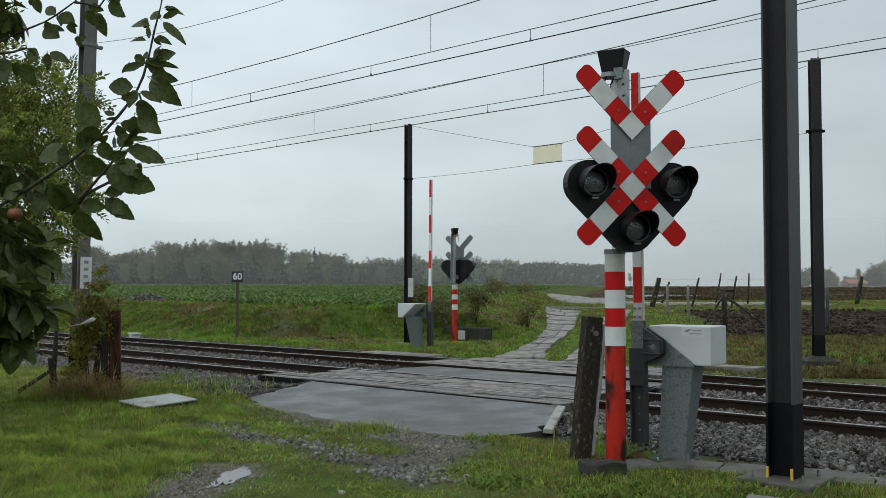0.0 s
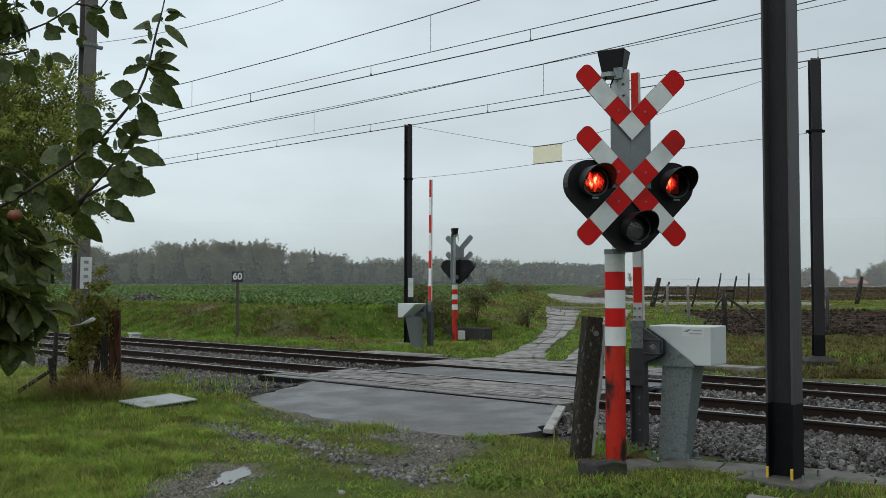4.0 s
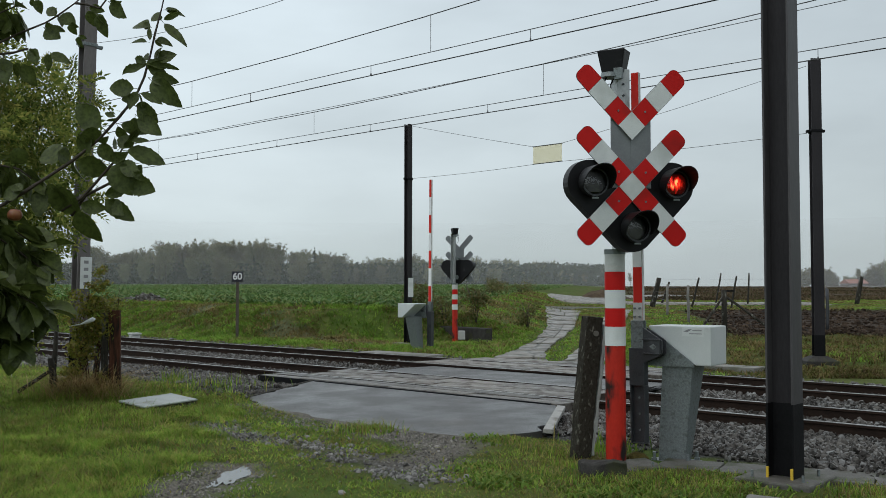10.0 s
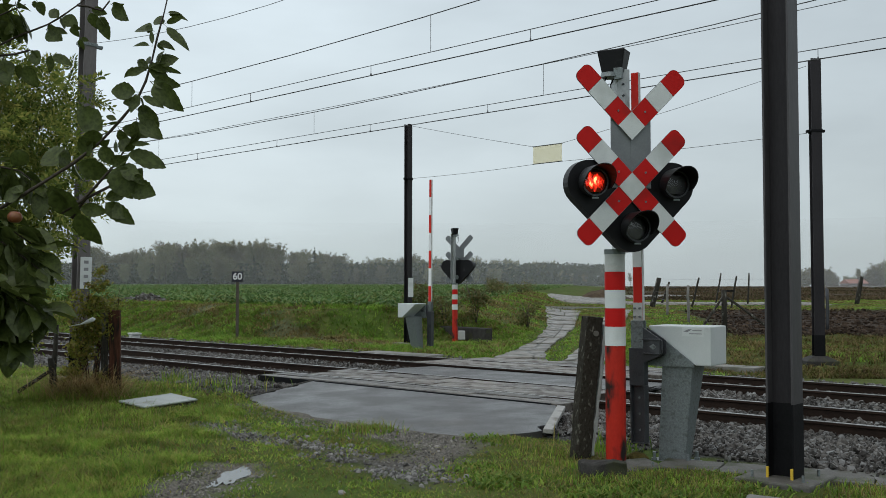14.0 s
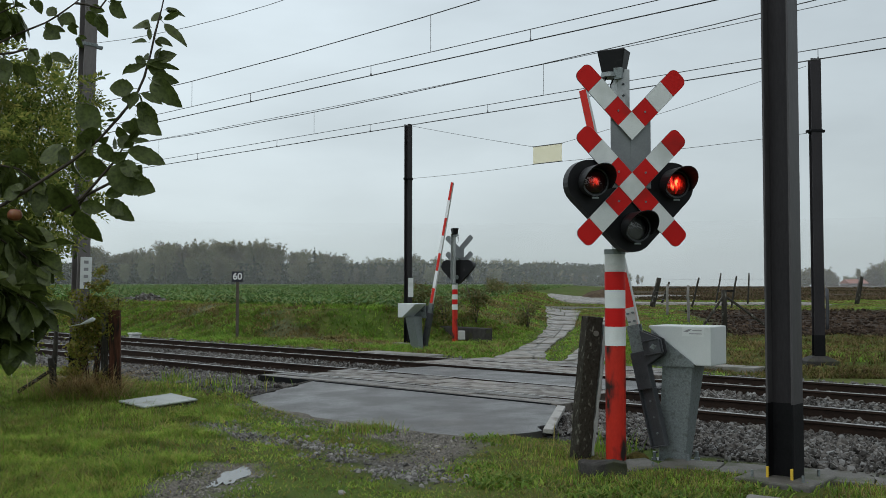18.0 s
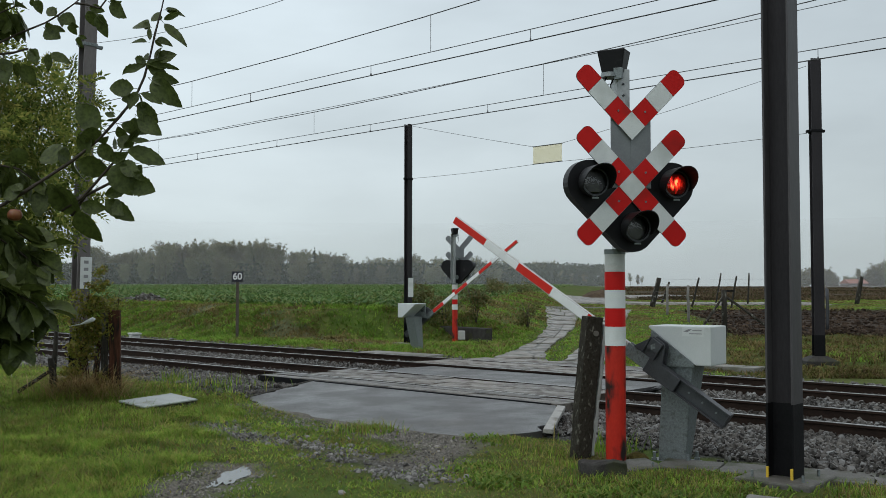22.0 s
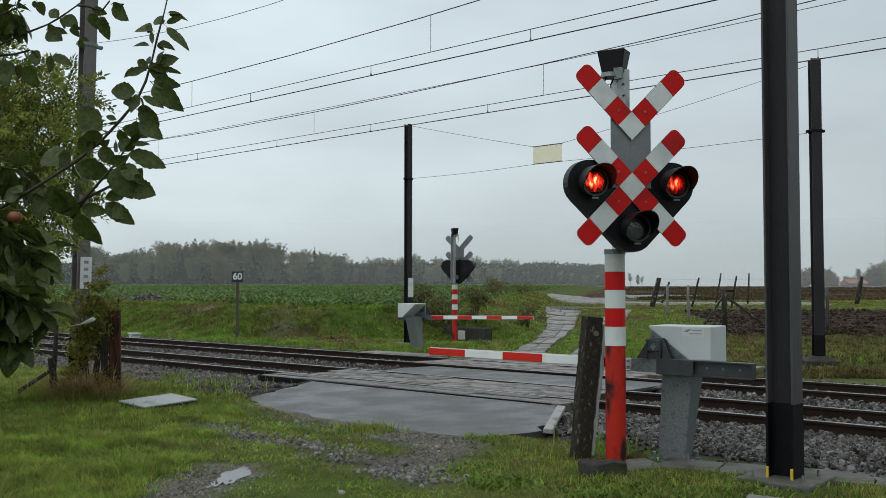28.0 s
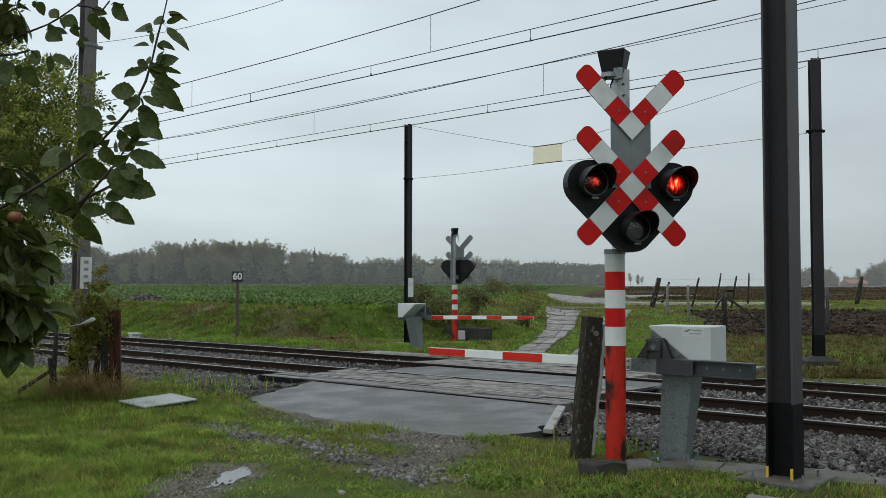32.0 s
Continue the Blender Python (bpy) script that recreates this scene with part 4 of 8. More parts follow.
def build_span_sign():
    a = Vector((-1.0, 32.35, 0)); b = Vector((8.5, 23.1, 0))
    dirv = (b - a).normalized()
    c = Vector((3.0, 28.45, 0))
    ang = math.degrees(math.atan2(dirv.y, dirv.x))
    ob = empty("height_warning_sign", pose(c.x, c.y, 5.55, 0, 0, ang), "faded yellow height limit plate hung on span wires", "warning sign")
    bm = bmesh.new()
    bm_box(bm, -0.52, 0.52, -0.006, 0.006, -0.25, 0.25, bevel=0.003)
    pl = part("plate", bm, M_YELLOW, ob)
    for zz in (0.255, -0.255):
        bm = bmesh.new()
        bm_box(bm, -0.54, 0.54, -0.012, 0.012, zz - 0.01, zz + 0.01)
        part("edge_rail", bm, M_MAST, ob)
    up_l, up_r = c - dirv * 0.53, c + dirv * 0.53
    w = empty("span_wire", pose(0, 0, 0), "thin steel span wires stretched across the lane", "wire", "span wires")
    hanging("wire", [((a.x, a.y, 7.0), (up_l.x, up_l.y, 5.81), 0.02), ((up_l.x, up_l.y, 5.81), (up_r.x, up_r.y, 5.81), 0), ((up_r.x, up_r.y, 5.81), (b.x, b.y, 6.88), 0.04)], 0.006, w)
    hanging("wire", [((a.x, a.y, 5.28), (up_l.x, up_l.y, 5.29), 0.03), ((up_l.x, up_l.y, 5.29), (up_r.x, up_r.y, 5.29), 0), ((up_r.x, up_r.y, 5.29), (b.x, b.y, 5.3), 0.03)], 0.006, w)
    w2 = empty("span_wire", pose(0, 0, 0), "thin steel span wire between the nearer posts", "wire", "span wires")
    hanging("wire", [((-6.85, 19.4, 6.5), (3.05, 9.5, 6.5), 0.45)], 0.005, w2)


build_span_sign()

# ---- warning signals ----
def arm_piece(bm, a, b, width, m, y0, y1, round_end=False):
    hw = width / 2
    if round_end:
        r = 0.068
        arc = [(math.sin(radians(15 * k)), 1 - math.cos(radians(15 * k))) for k in range(7)]
        poly = [(a, -hw)] + [(b - r + r * s, -hw + r * c) for s, c in arc] + [(b - r + r * s, hw - r * c) for s, c in arc[::-1]] + [(a, hw)]
    else:
        poly = [(a, -hw), (b, -hw), (b, hw), (a, hw)]
    bm_prism(bm, poly, y0, y1, m)


def cross_arm(parent, centre_z, angle, y, name="cross_arm", half=0.78, width=0.205, dx=0.02):
    """One arm of a cross: rear plate, then red and white fields on its face."""
    m = pose(dx, 0, centre_z, 0, -angle, 0)
    bm = bmesh.new()
    arm_piece(bm, 0.098, half + 0.003, width + 0.006, m, y, y + 0.006, True)
    plate = part(name, bm, M_PANEL, parent)
    for k, (a, b, mat) in enumerate(((0.104, 0.315, M_RED), (0.319, 0.560, M_WHITE), (0.564, half, M_RED))):
        bm = bmesh.new()
        arm_piece(bm, a, b, width, m, y - 0.004, y - 0.0002, k == 2)
        part("red_field" if mat is M_RED else "white_field", bm, mat, plate)
    bm = bmesh.new()
    c = m @ Vector((0.21, 0, 0))
    bm_rod(bm, (c.x, y - 0.012, c.z), (c.x, y - 0.003, c.z), 0.011, None, 8)
    part("bolt", bm, M_GALV, plate)
    return plate


def heart_outline():
    """Rounded triangle that carries the three lamps."""
    cs = [(-0.43, 2.82, 0.235), (0.49, 2.82, 0.235), (0.04, 2.37, 0.24)]
    pts = []
    for (cx, cz, r), (a0, a1) in zip(cs, ((90, 225), (-45, 90), (225, 315))):
        for k in range(13):
            t = radians(a0 + (a1 - a0) * k / 12)
            pts.append((cx + r * math.cos(t), cz + r * math.sin(t), a0))
    left = [p[:2] for p in pts[:13]]
    right = [p[:2] for p in pts[13:26]]
    low = [p[:2] for p in pts[26:]]
    return left + low + right


def lamp(parent, x, z, y, label):
    """Tube, hood, lens and reflector bowl; returns the part that holds them."""
    bm = bmesh.new()
    seg = 24
    r0, r1 = 0.150, 0.132
    rings = []
    for yy, r in ((y, r0), (y - 0.05, r0), (y - 0.05, r1), (y - 0.040, r1), (y - 0.040, 0.115), (y - 0.036, 0.115), (y - 0.036, r1), (y + 0.14, r1), (y + 0.14, 0.001)):
        rings.append([bm.verts.new((x + r * math.cos(2 * math.pi * k / seg), yy, z + r * math.sin(2 * math.pi * k / seg))) for k in range(seg)])
    for a, b in zip(rings, rings[1:]):
        for k in range(seg):
            bm.faces.new((a[k], a[(k + 1) % seg], b[(k + 1) % seg], b[k]))
    bmesh.ops.recalc_face_normals(bm, faces=bm.faces[:])
    body = part("lamp_housing", bm, M_BLACK, parent, label)
    # hood over the lens
    bm = bmesh.new()
    outer, inner = [], []
    n_ = 20
    for k in range(n_ + 1):
        t = radians(-25 + 230 * k / n_)
        c, s = math.cos(t), math.sin(t)
        depth = 0.03 + 0.235 * max(0.0, 0.35 + 0.65 * s) ** 0.8
        for lst, r in ((outer, 0.162), (inner, 0.155)):
            lst.append((bm.verts.new((x + r * c, y - 0.01, z + r * s)), bm.verts.new((x + r * c * 1.02, y - 0.04 - depth, z + r * s * 0.98))))
    for k in range(n_):
        bm.faces.new((outer[k][0], outer[k + 1][0], outer[k + 1][1], outer[k][1]))
        bm.faces.new((inner[k][0], inner[k][1], inner[k + 1][1], inner[k + 1][0]))
        bm.faces.new((outer[k][1], outer[k + 1][1], inner[k + 1][1], inner[k][1]))
    for k in (0, n_):
        bm.faces.new((outer[k][0], outer[k][1], inner[k][1], inner[k][0]))
    bmesh.ops.recalc_face_normals(bm, faces=bm.faces[:])
    part("hood", bm, M_BLACK, body)
    # lens
    bm = bmesh.new()
    rr = []
    for j in range(5):
        r = 0.131 * (1 - j / 5)
        yy = y - 0.045 - 0.022 * (1 - (1 - j / 5) ** 2)
        rr.append([bm.verts.new((x + r * math.cos(2 * math.pi * k / seg), yy, z + r * math.sin(2 * math.pi * k / seg))) for k in range(seg)])
    tip = bm.verts.new((x, y - 0.067, z))
    for a, b in zip(rr, rr[1:]):
        for k in range(seg):
            fa = bm.faces.new((a[k], a[(k + 1) % seg], b[(k + 1) % seg], b[k])); fa.smooth = True
    for k in range(seg):
        fa = bm.faces.new((rr[-1][k], rr[-1][(k + 1) % seg], tip)); fa.smooth = True
    lens = part("lens", bm, M_GLASS, body, "ribbed clear glass lens")
    lens.visible_shadow = False
    bm = bmesh.new()
    ra, rb = [], []
    for k in range(seg):
        c, sn = math.cos(2 * math.pi * k / seg), math.sin(2 * math.pi * k / seg)
        ra.append(bm.verts.new((x + 0.142 * c, y - 0.054, z + 0.142 * sn)))
        rb.append(bm.verts.new((x + 0.127 * c, y - 0.054, z + 0.127 * sn)))
    for k in range(seg):
        bm.faces.new((ra[k], ra[(k + 1) % seg], rb[(k + 1) % seg], rb[k]))
    r2 = bmesh.ops.extrude_face_region(bm, geom=bm.faces[:])
    bmesh.ops.translate(bm, vec=(0, -0.008, 0), verts=[v for v in r2["geom"] if isinstance(v, bmesh.types.BMVert)])
    bmesh.ops.recalc_face_normals(bm, faces=bm.faces[:])
    part("lens_ring", bm, M_DKSTEEL, body, "grey metal lens ring")
    # latch below the lens
    bm = bmesh.new()
    bm_box(bm, x - 0.035, x + 0.035, y - 0.058, y - 0.048, z - 0.168, z - 0.150, bevel=0.002)
    part("latch", bm, M_GALV, body)
    return body


def flasher(parent, x, z, y, lit):
    """Three-sided drum in the lamp that turns its lit, fading or dark face to the lens."""
    bm = bmesh.new()
    h, w = 0.100, 0.065
    ring = []
    for k in range(3):
        t = radians(-90 + 60 + 120 * k)
        ring.append((2 * w * math.cos(t), 2 * w * math.sin(t)))
    lo = [bm.verts.new((a, b, -h)) for a, b in ring]
    hi = [bm.verts.new((a, b, h)) for a, b in ring]
    sides = []
    for k in range(3):
        sides.append(bm.faces.new((lo[k], lo[(k + 1) % 3], hi[(k + 1) % 3], hi[k])))
    bm.faces.new(lo[::-1]); bm.faces.new(hi)
    bmesh.ops.recalc_face_normals(bm, faces=bm.faces[:])
    me = to_mesh("flasher", bm, M_OFF)
    me.materials.append(lit)
    me.materials.append(M_DIM)
    # the face that looks to -y at rest glows; the next one, a third of a turn on, is fading
    for poly in me.polygons:
        if abs(poly.normal.z) < 0.5:
            ang = math.degrees(math.atan2(poly.normal.y, poly.normal.x)) % 360
            poly.material_index = 1 if abs(ang - 270) < 5 else (2 if abs(ang - 150) < 5 else 0)
    ob = new("flasher", me)
    ob.parent = parent
    ob.matrix_basis = pose(x, y, z)
    return ob


def build_signal(m, label, offset=-0.38):
    sg = empty("crossing_signal", m, label, "crossing signal", "level crossing signals")
    # post, in painted bands
    def tube(name, z0, z1, r, mat, lab="", parent=sg):
        bm = bmesh.new()
        bm_rod(bm, (0, 0, z0), (0, 0, z1), r, None, 28)
        return part(name, bm, mat, parent, lab)
    base = tube("lower_post", -0.12, 1.168, 0.105, M_POSTRED, "red paint rubbed through to black")
    z = 1.170
    for k in range(4):
        mat = M_WHITE if k % 2 == 0 else M_RED
        tube("band", z, z + (0.196 if k == 0 else 0.188), 0.1085 if k == 0 else 0.1065, mat)
        z += 0.198 if k == 0 else 0.190
    tube("upper_post", z, 2.12, 0.105, M_POSTGREY)
    tube("collar", 2.12, 2.17, 0.112, M_GALV)
    bm = bmesh.new()
    bm_box(bm, 0.0, 0.012, -0.075, 0.06, 2.17, 4.06)
    bm_box(bm, 0.0125, 0.135, -0.075, -0.063, 2.17, 4.06)
    bm_box(bm, 0.1355, 0.148, -0.075, 0.06, 2.17, 4.06)
    neck = part("neck", bm, M_CHANNEL, sg, "bright zinc-coated channel")
    for zz in (3.62, 3.78, 3.90):
        bm = bmesh.new()
        bm_rod(bm, (0.075, -0.086, zz), (0.075, -0.0755, zz), 0.013, None, 6)
        part("bolt", bm, M_DKSTEEL, neck)
    for zz in (2.40, 3.12):
        bm = bmesh.new()
        bm_box(bm, -0.045, 0.045, offset + 0.03, -0.05, zz - 0.03, zz + 0.03, bevel=0.004)
        bm_box(bm, -0.09, 0.09, -0.11, -0.06, zz - 0.08, zz + 0.08, bevel=0.004)
        part("mounting_bracket", bm, M_GALV, sg)
    # folded grey back panel
    bm = bmesh.new()
    bm_prism(bm, [(-0.20, 2.78), (0.018, 2.78), (0.018, 3.52), (-0.20, 3.52)], offset + 0.02, offset + 0.026)
    bm_prism(bm, [(0.0185, 2.78), (0.24, 2.78), (0.24, 3.52), (0.0185, 3.52)], offset + 0.017, offset + 0.024)
    part("back_panel", bm, M_PANEL, sg)
    # lamp board
    bm = bmesh.new()
    bm_prism(bm, heart_outline(), offset + 0.03, offset + 0.16)
    part("lamp_board", bm, M_BLACK, sg, "black rounded triangular lamp board")
    # crosses
    for ang in (45, 135):
        cross_arm(sg, 3.41, ang, offset)
    for ang in (45, 135, 225, 315):
        cross_arm(sg, 2.79, ang, offset)
    for zc in (3.41, 2.79):
        bm = bmesh.new()
        arm_piece(bm, -0.102, 0.102, 0.204, pose(0.02, 0, zc, 0, -45, 0), offset - 0.011, offset - 0.005)
        bm_rod(bm, (0.02, offset - 0.016, zc), (0.02, offset - 0.010, zc), 0.010, None, 8)
        part("white_field", bm, M_WHITE, sg)
    lamps = []
    for x, zz, lab in ((-0.42, 2.82, "red lamp in a black hood"), (0.47, 2.82, "red lamp in a black hood"), (0.035, 2.37, "unlit white lamp in a black hood")):
        bd = lamp(sg, x, zz, offset - 0.035, lab)
        if zz < 2.5:
            bm = bmesh.new()
            bm_rod(bm, (x, offset - 0.030, zz), (x, offset - 0.012, zz), 0.124, 0.07, 24)
            part("reflector", bm, M_OFF, bd, "dull grey reflector")
        else:
            lamps.append(flasher(bd, x, zz, offset - 0.002, M_HOT if x < 0 else M_ON))
    # bell
    bm = bmesh.new()
    a = [bm.verts.new((sx * 0.150, sy * 0.115, 4.26)) for sx, sy in ((-1, -1), (1, -1), (1, 1), (-1, 1))]
    b = [bm.verts.new((sx * 0.108, sy * 0.085, 4.02)) for sx, sy in ((-1, -1), (1, -1), (1, 1), (-1, 1))]
    for k in range(4):
        bm.faces.new((b[k], b[(k + 1) % 4], a[(k + 1) % 4], a[k]))
    bm.faces.new(a); bm.faces.new(b[::-1])
    bmesh.ops.bevel(bm, geom=bm.edges[:], offset=0.012, segments=2, affect="EDGES", profile=0.5)
    bell = part("bell_box", bm, M_BLACK, sg, "black bell housing", pose(0.005, 0, 0, 0, 0, -42))
    bm = bmesh.new()
    bm_rod(bm, (-0.03, -0.06, 3.97), (-0.03, -0.06, 4.02), 0.10, 0.085, 20)
    bm_box(bm, 0.03, 0.12, -0.11, -0.06, 3.94, 4.06, bevel=0.004)
    part("bell_mount", bm, M_GALV, bell)
    bm = bmesh.new()
    bm_path(bm, [(-0.05, -0.09, 3.98), (-0.07, -0.13, 3.90), (-0.06, -0.14, 3.80), (-0.03, -0.10, 3.70)], [0.008] * 4, 6)
    bm_path(bm, [(0.03, -0.09, 3.96), (0.00, -0.12, 3.88), (0.01, -0.13, 3.80)], [0.007] * 3, 6)
    part("cable", bm, M_TAR, bell)
    return sg, lamps


SIGNAL = pose(1.795, 10.39, -0.10, 0, 0, 15)
signal_near, flashers_near = build_signal(SIGNAL, "striped post signal with double red-white cross and red lamps")
signal_far, flashers_far = build_signal(pose(0.42, 35.3, -0.15, 0, 0, 150) @ Matrix.Diagonal((0.935, 0.935, 0.935, 1)), "striped post signal seen from behind with black lamp board")


def build_footings():
    f1 = empty("concrete_footing", pose(1.545, 9.74, -0.13, 0, 0, 8), "dark rounded lump of old concrete before the signal post", "footing")
    bm = bmesh.new()
    bm_box(bm, -0.235, 0.215, -0.17, 0.16, -0.10, 0.125, pose(0, 0, 0, 0, 4, 0), 0.05)
    bmesh.ops.subdivide_edges(bm, edges=bm.edges[:], cuts=3, use_grid_fill=True)
    for v in bm.verts:
        v.co += 0.055 * noise.noise_vector(v.co * 5) + 0.018 * noise.noise_vector(v.co * 17)
    for fa in bm.faces:
        fa.smooth = True
    part("block", bm, M_DAMPSTONE, f1)
    f2 = empty("footing_slab", pose(1.93, 10.12, -0.15, 0, 0, 8), "pale wet concrete slab at the signal's foot", "slab")
    bm = bmesh.new()
    bm_box(bm, -0.30, 0.27, -0.17, 0.26, -0.08, 0.03, pose(0, 0, 0, 3, -2, 10), 0.012)
    for v in bm.verts:
        v.co += 0.008 * noise.noise_vector(v.co * 9)
    part("slab", bm, M_WORNSLAB, f2)
    bm = bmesh.new()
    bm_rod(bm, (0.16, -0.10, 0.02), (0.16, -0.10, 0.075), 0.014, None, 8)
    part("anchor_bolt", bm, M_GALV, f2)
    # mossy lump beside the post
    bm = bmesh.new()
    bmesh.ops.create_icosphere(bm, subdivisions=3, radius=0.095)
    for v in bm.verts:
        v.co *= 1 + 0.22 * noise.noise(v.co * 11)
        v.co.x *= 1.25
        v.co.z *= 0.72
    mm = material("brown_moss", (0.035, 0.030, 0.010), (0.11, 0.09, 0.026), 0.9, scale=14, fine=80, bump=0.8, spec=0.1)
    tagged(part("mossy_stone", bm, mm, None, "", pose(2.06, 10.60, -0.13)), "brown moss-covered stone beside the signal post", "stone")


build_footings()


# ---- barrier machines ----
def build_machine(m, label, length, stripe, arm_label):
    mc = empty("barrier_machine", m, label, "barrier machine", "barrier machines")
    bm = bmesh.new()
    for z0, z1, xa, xb in ((-0.08, 0.98, (-0.055, 0.245), (0.0, 0.34)),):
        lo = [bm.verts.new((x, y, z0)) for x, y in ((xa[0], 0.13), (xa[1], 0.13), (xa[1], 0.30), (xa[0], 0.30))]
        hi = [bm.verts.new((x, y, z1)) for x, y in ((xb[0], 0.13), (xb[1], 0.13), (xb[1], 0.50), (xb[0], 0.50))]
        for k in range(4):
            bm.faces.new((lo[k], lo[(k + 1) % 4], hi[(k + 1) % 4], hi[k]))
        bm.faces.new(lo[::-1]); bm.faces.new(hi)
    bmesh.ops.bevel(bm, geom=bm.edges[:], offset=0.012, segments=2, affect="EDGES", profile=0.5)
    part("pedestal", bm, M_GALV, mc, "tapered galvanised steel pedestal")
    bm = bmesh.new()
    bm_box(bm, -0.13, 0.34, 0.03, 0.38, -0.11, -0.062, bevel=0.004)
    plate = part("foot_plate", bm, M_GALV, mc)
    for px, py in ((-0.08, 0.09), (0.29, 0.09), (0.29, 0.36), (-0.08, 0.36)):
        bm = bmesh.new()
        bm_rod(bm, (px, py, -0.07), (px, py, 0.03), 0.018, None, 8)
        bm_rod(bm, (px, py, -0.062), (px, py, -0.035), 0.032, None, 6)
        part("anchor_bolt", bm, M_GALV, plate)
    # cabinet with a cut-away underside
    bm = bmesh.new()
    bm_prism(bm, [(-0.15, 1.365), (0.54, 1.365), (0.54, 0.955), (0.37, 0.955), (-0.15, 1.345)], 0.12, 0.60, None, 0.012)
    cab = part("cabinet", bm, M_CABINET, mc, "pale grey cabinet with a slanted underside")
    bm = bmesh.new()
    bm_prism(bm, [(0.23, 1.350), (0.46, 1.350), (0.46, 1.260), (0.23, 1.260)], 0.1165, 0.1195)
    sticker = part("label_plate", bm, M_WHITE, cab, "white label with grey lines")
    for poly in ([(0.245, 1.31), (0.30, 1.335), (0.34, 1.335), (0.29, 1.305)], [(0.345, 1.327), (0.445, 1.327), (0.445, 1.317), (0.345, 1.317)], [(0.31, 1.293), (0.445, 1.293), (0.445, 1.284), (0.31, 1.284)]):
        bm = bmesh.new()
        bm_prism(bm, poly, 0.1150, 0.1163)
        part("label_bar", bm, M_GREYTEXT, sticker)
    bm = bmesh.new()
    bm_prism(bm, [(-0.10, 1.32), (0.37, 0.965), (0.37, 0.94), (0.02, 0.94), (-0.14, 0.94), (-0.12, 1.10)], 0.085, 0.115)
    part("side_plate", bm, M_GALV, mc, "galvanised gusset under the cabinet")
    bm = bmesh.new()
    bm_rod(bm, (0, -0.06, 1.153), (0, 0.14, 1.153), 0.035, None, 16)
    part("axle", bm, M_DKSTEEL, mc)
    # swinging arm: its origin is the axle, arm laid along -x below it
    sw = new("barrier_arm")
    sw.empty_display_size = 0.2
    sw.parent = mc
    tagged(sw, arm_label)
    sw.matrix_basis = pose(0, 0, 1.153)
    o = -0.20
    bm = bmesh.new()
    bm_prism(bm, [(-length, o - 0.046), (-0.27, o - 0.059), (-0.27, o + 0.059), (-length, o + 0.046)], -0.028, 0.020, None, 0.005)
    part("beam", bm, M_POSTGREY, sw, "pale aluminium beam of the arm")
    # stripes from the tip
    a = -length
    k = 0
    while a < -0.30:
        b = min(a + stripe, -0.27)
        if b > -0.34:
            b = -0.27
        t = (a + length) / length
        hh = 0.046 + 0.014 * t
        bm = bmesh.new()
        bm_box(bm, a + 0.001, b - 0.001, -0.031, 0.023, o - hh * 0.9, o + hh * 0.9, bevel=0.003)
        part("arm_field", bm, M_ARMRED if k % 2 == 0 else M_ARMWHITE, sw, "red field" if k % 2 == 0 else "white field")
        a = b
        k += 1
        if b >= -0.271:
            break
    bm = bmesh.new()
    bm_box(bm, -0.46, -0.24, -0.036, -0.029, o - 0.05, o + 0.05, bevel=0.002)
    part("joint_plate", bm, M_PALECONC, sw, "pale bolted splice plate")
    bm = bmesh.new()
    bm_box(bm, -0.27, 0.04, -0.055, -0.037, o - 0.075, o + 0.065, bevel=0.004)
    bm_box(bm, -0.27, 0.04, 0.022, 0.04, o - 0.075, o + 0.065, bevel=0.004)
    part("clamp", bm, M_GALV, sw, "worn grey clamp plates")
    spots = [(px, -0.066, -0.030, o + pz) for px in (-0.40, -0.31, -0.20, -0.05) for pz in (-0.03, 0.03)]
    spots += [(px, -0.026, -0.012, o) for px in (0.55, 0.72, 0.89)]
    for px, y0, y1, pz in spots:
        bm = bmesh.new()
        bm_rod(bm, (px, y0, pz), (px, y1, pz), 0.012, None, 6)
        part("bolt", bm, M_GALV, sw)
    bm = bmesh.new()
    bm_box(bm, 0.02, 0.42, -0.075, 0.05, o - 0.09, o + 0.075, bevel=0.006)
    part("collar", bm, M_DKSTEEL, sw)
    bm = bmesh.new()
    bm_box(bm, 0.421, 1.02, -0.012, 0.012, o - 0.073, o + 0.063)
    bm_box(bm, 0.421, 1.02, -0.066, 0.045, o - 0.088, o - 0.0735, bevel=0.003)
    bm_box(bm, 0.421, 1.02, -0.066, 0.045, o + 0.0635, o + 0.078, bevel=0.003)
    bm_box(bm, 1.0205, 1.032, -0.066, 0.045, o - 0.088, o + 0.078, bevel=0.003)
    part("counterweight", bm, M_DKSTEEL, sw, "dark steel counterweight channel")
    bm = bmesh.new()
    bm_prism(bm, [(-0.08, 0.06), (-0.06, 0.085), (0.07, 0.085), (0.10, 0.06), (0.18, -0.13), (-0.20, -0.13)], -0.075, -0.055, None, 0.004)
    bm_prism(bm, [(-0.08, 0.06), (-0.06, 0.085), (0.07, 0.085), (0.10, 0.06), (0.18, -0.13), (-0.20, -0.13)], 0.03, 0.045, None, 0.004)
    bm_box(bm, -0.07, 0.07, -0.105, -0.075, -0.05, 0.07, bevel=0.006)
    bm_box(bm, -0.08, -0.068, -0.12, -0.075, -0.12, 0.075, bevel=0.003)
    bm_box(bm, 0.068, 0.08, -0.12, -0.075, -0.12, 0.075, bevel=0.003)
    br = part("swing_bracket", bm, M_DKSTEEL, sw)
    bm = bmesh.new()
    bm_prism(bm, [(0.0, 0.04), (0.032, 0.0), (0.0, -0.04), (-0.032, 0.0)], -0.116, -0.111)
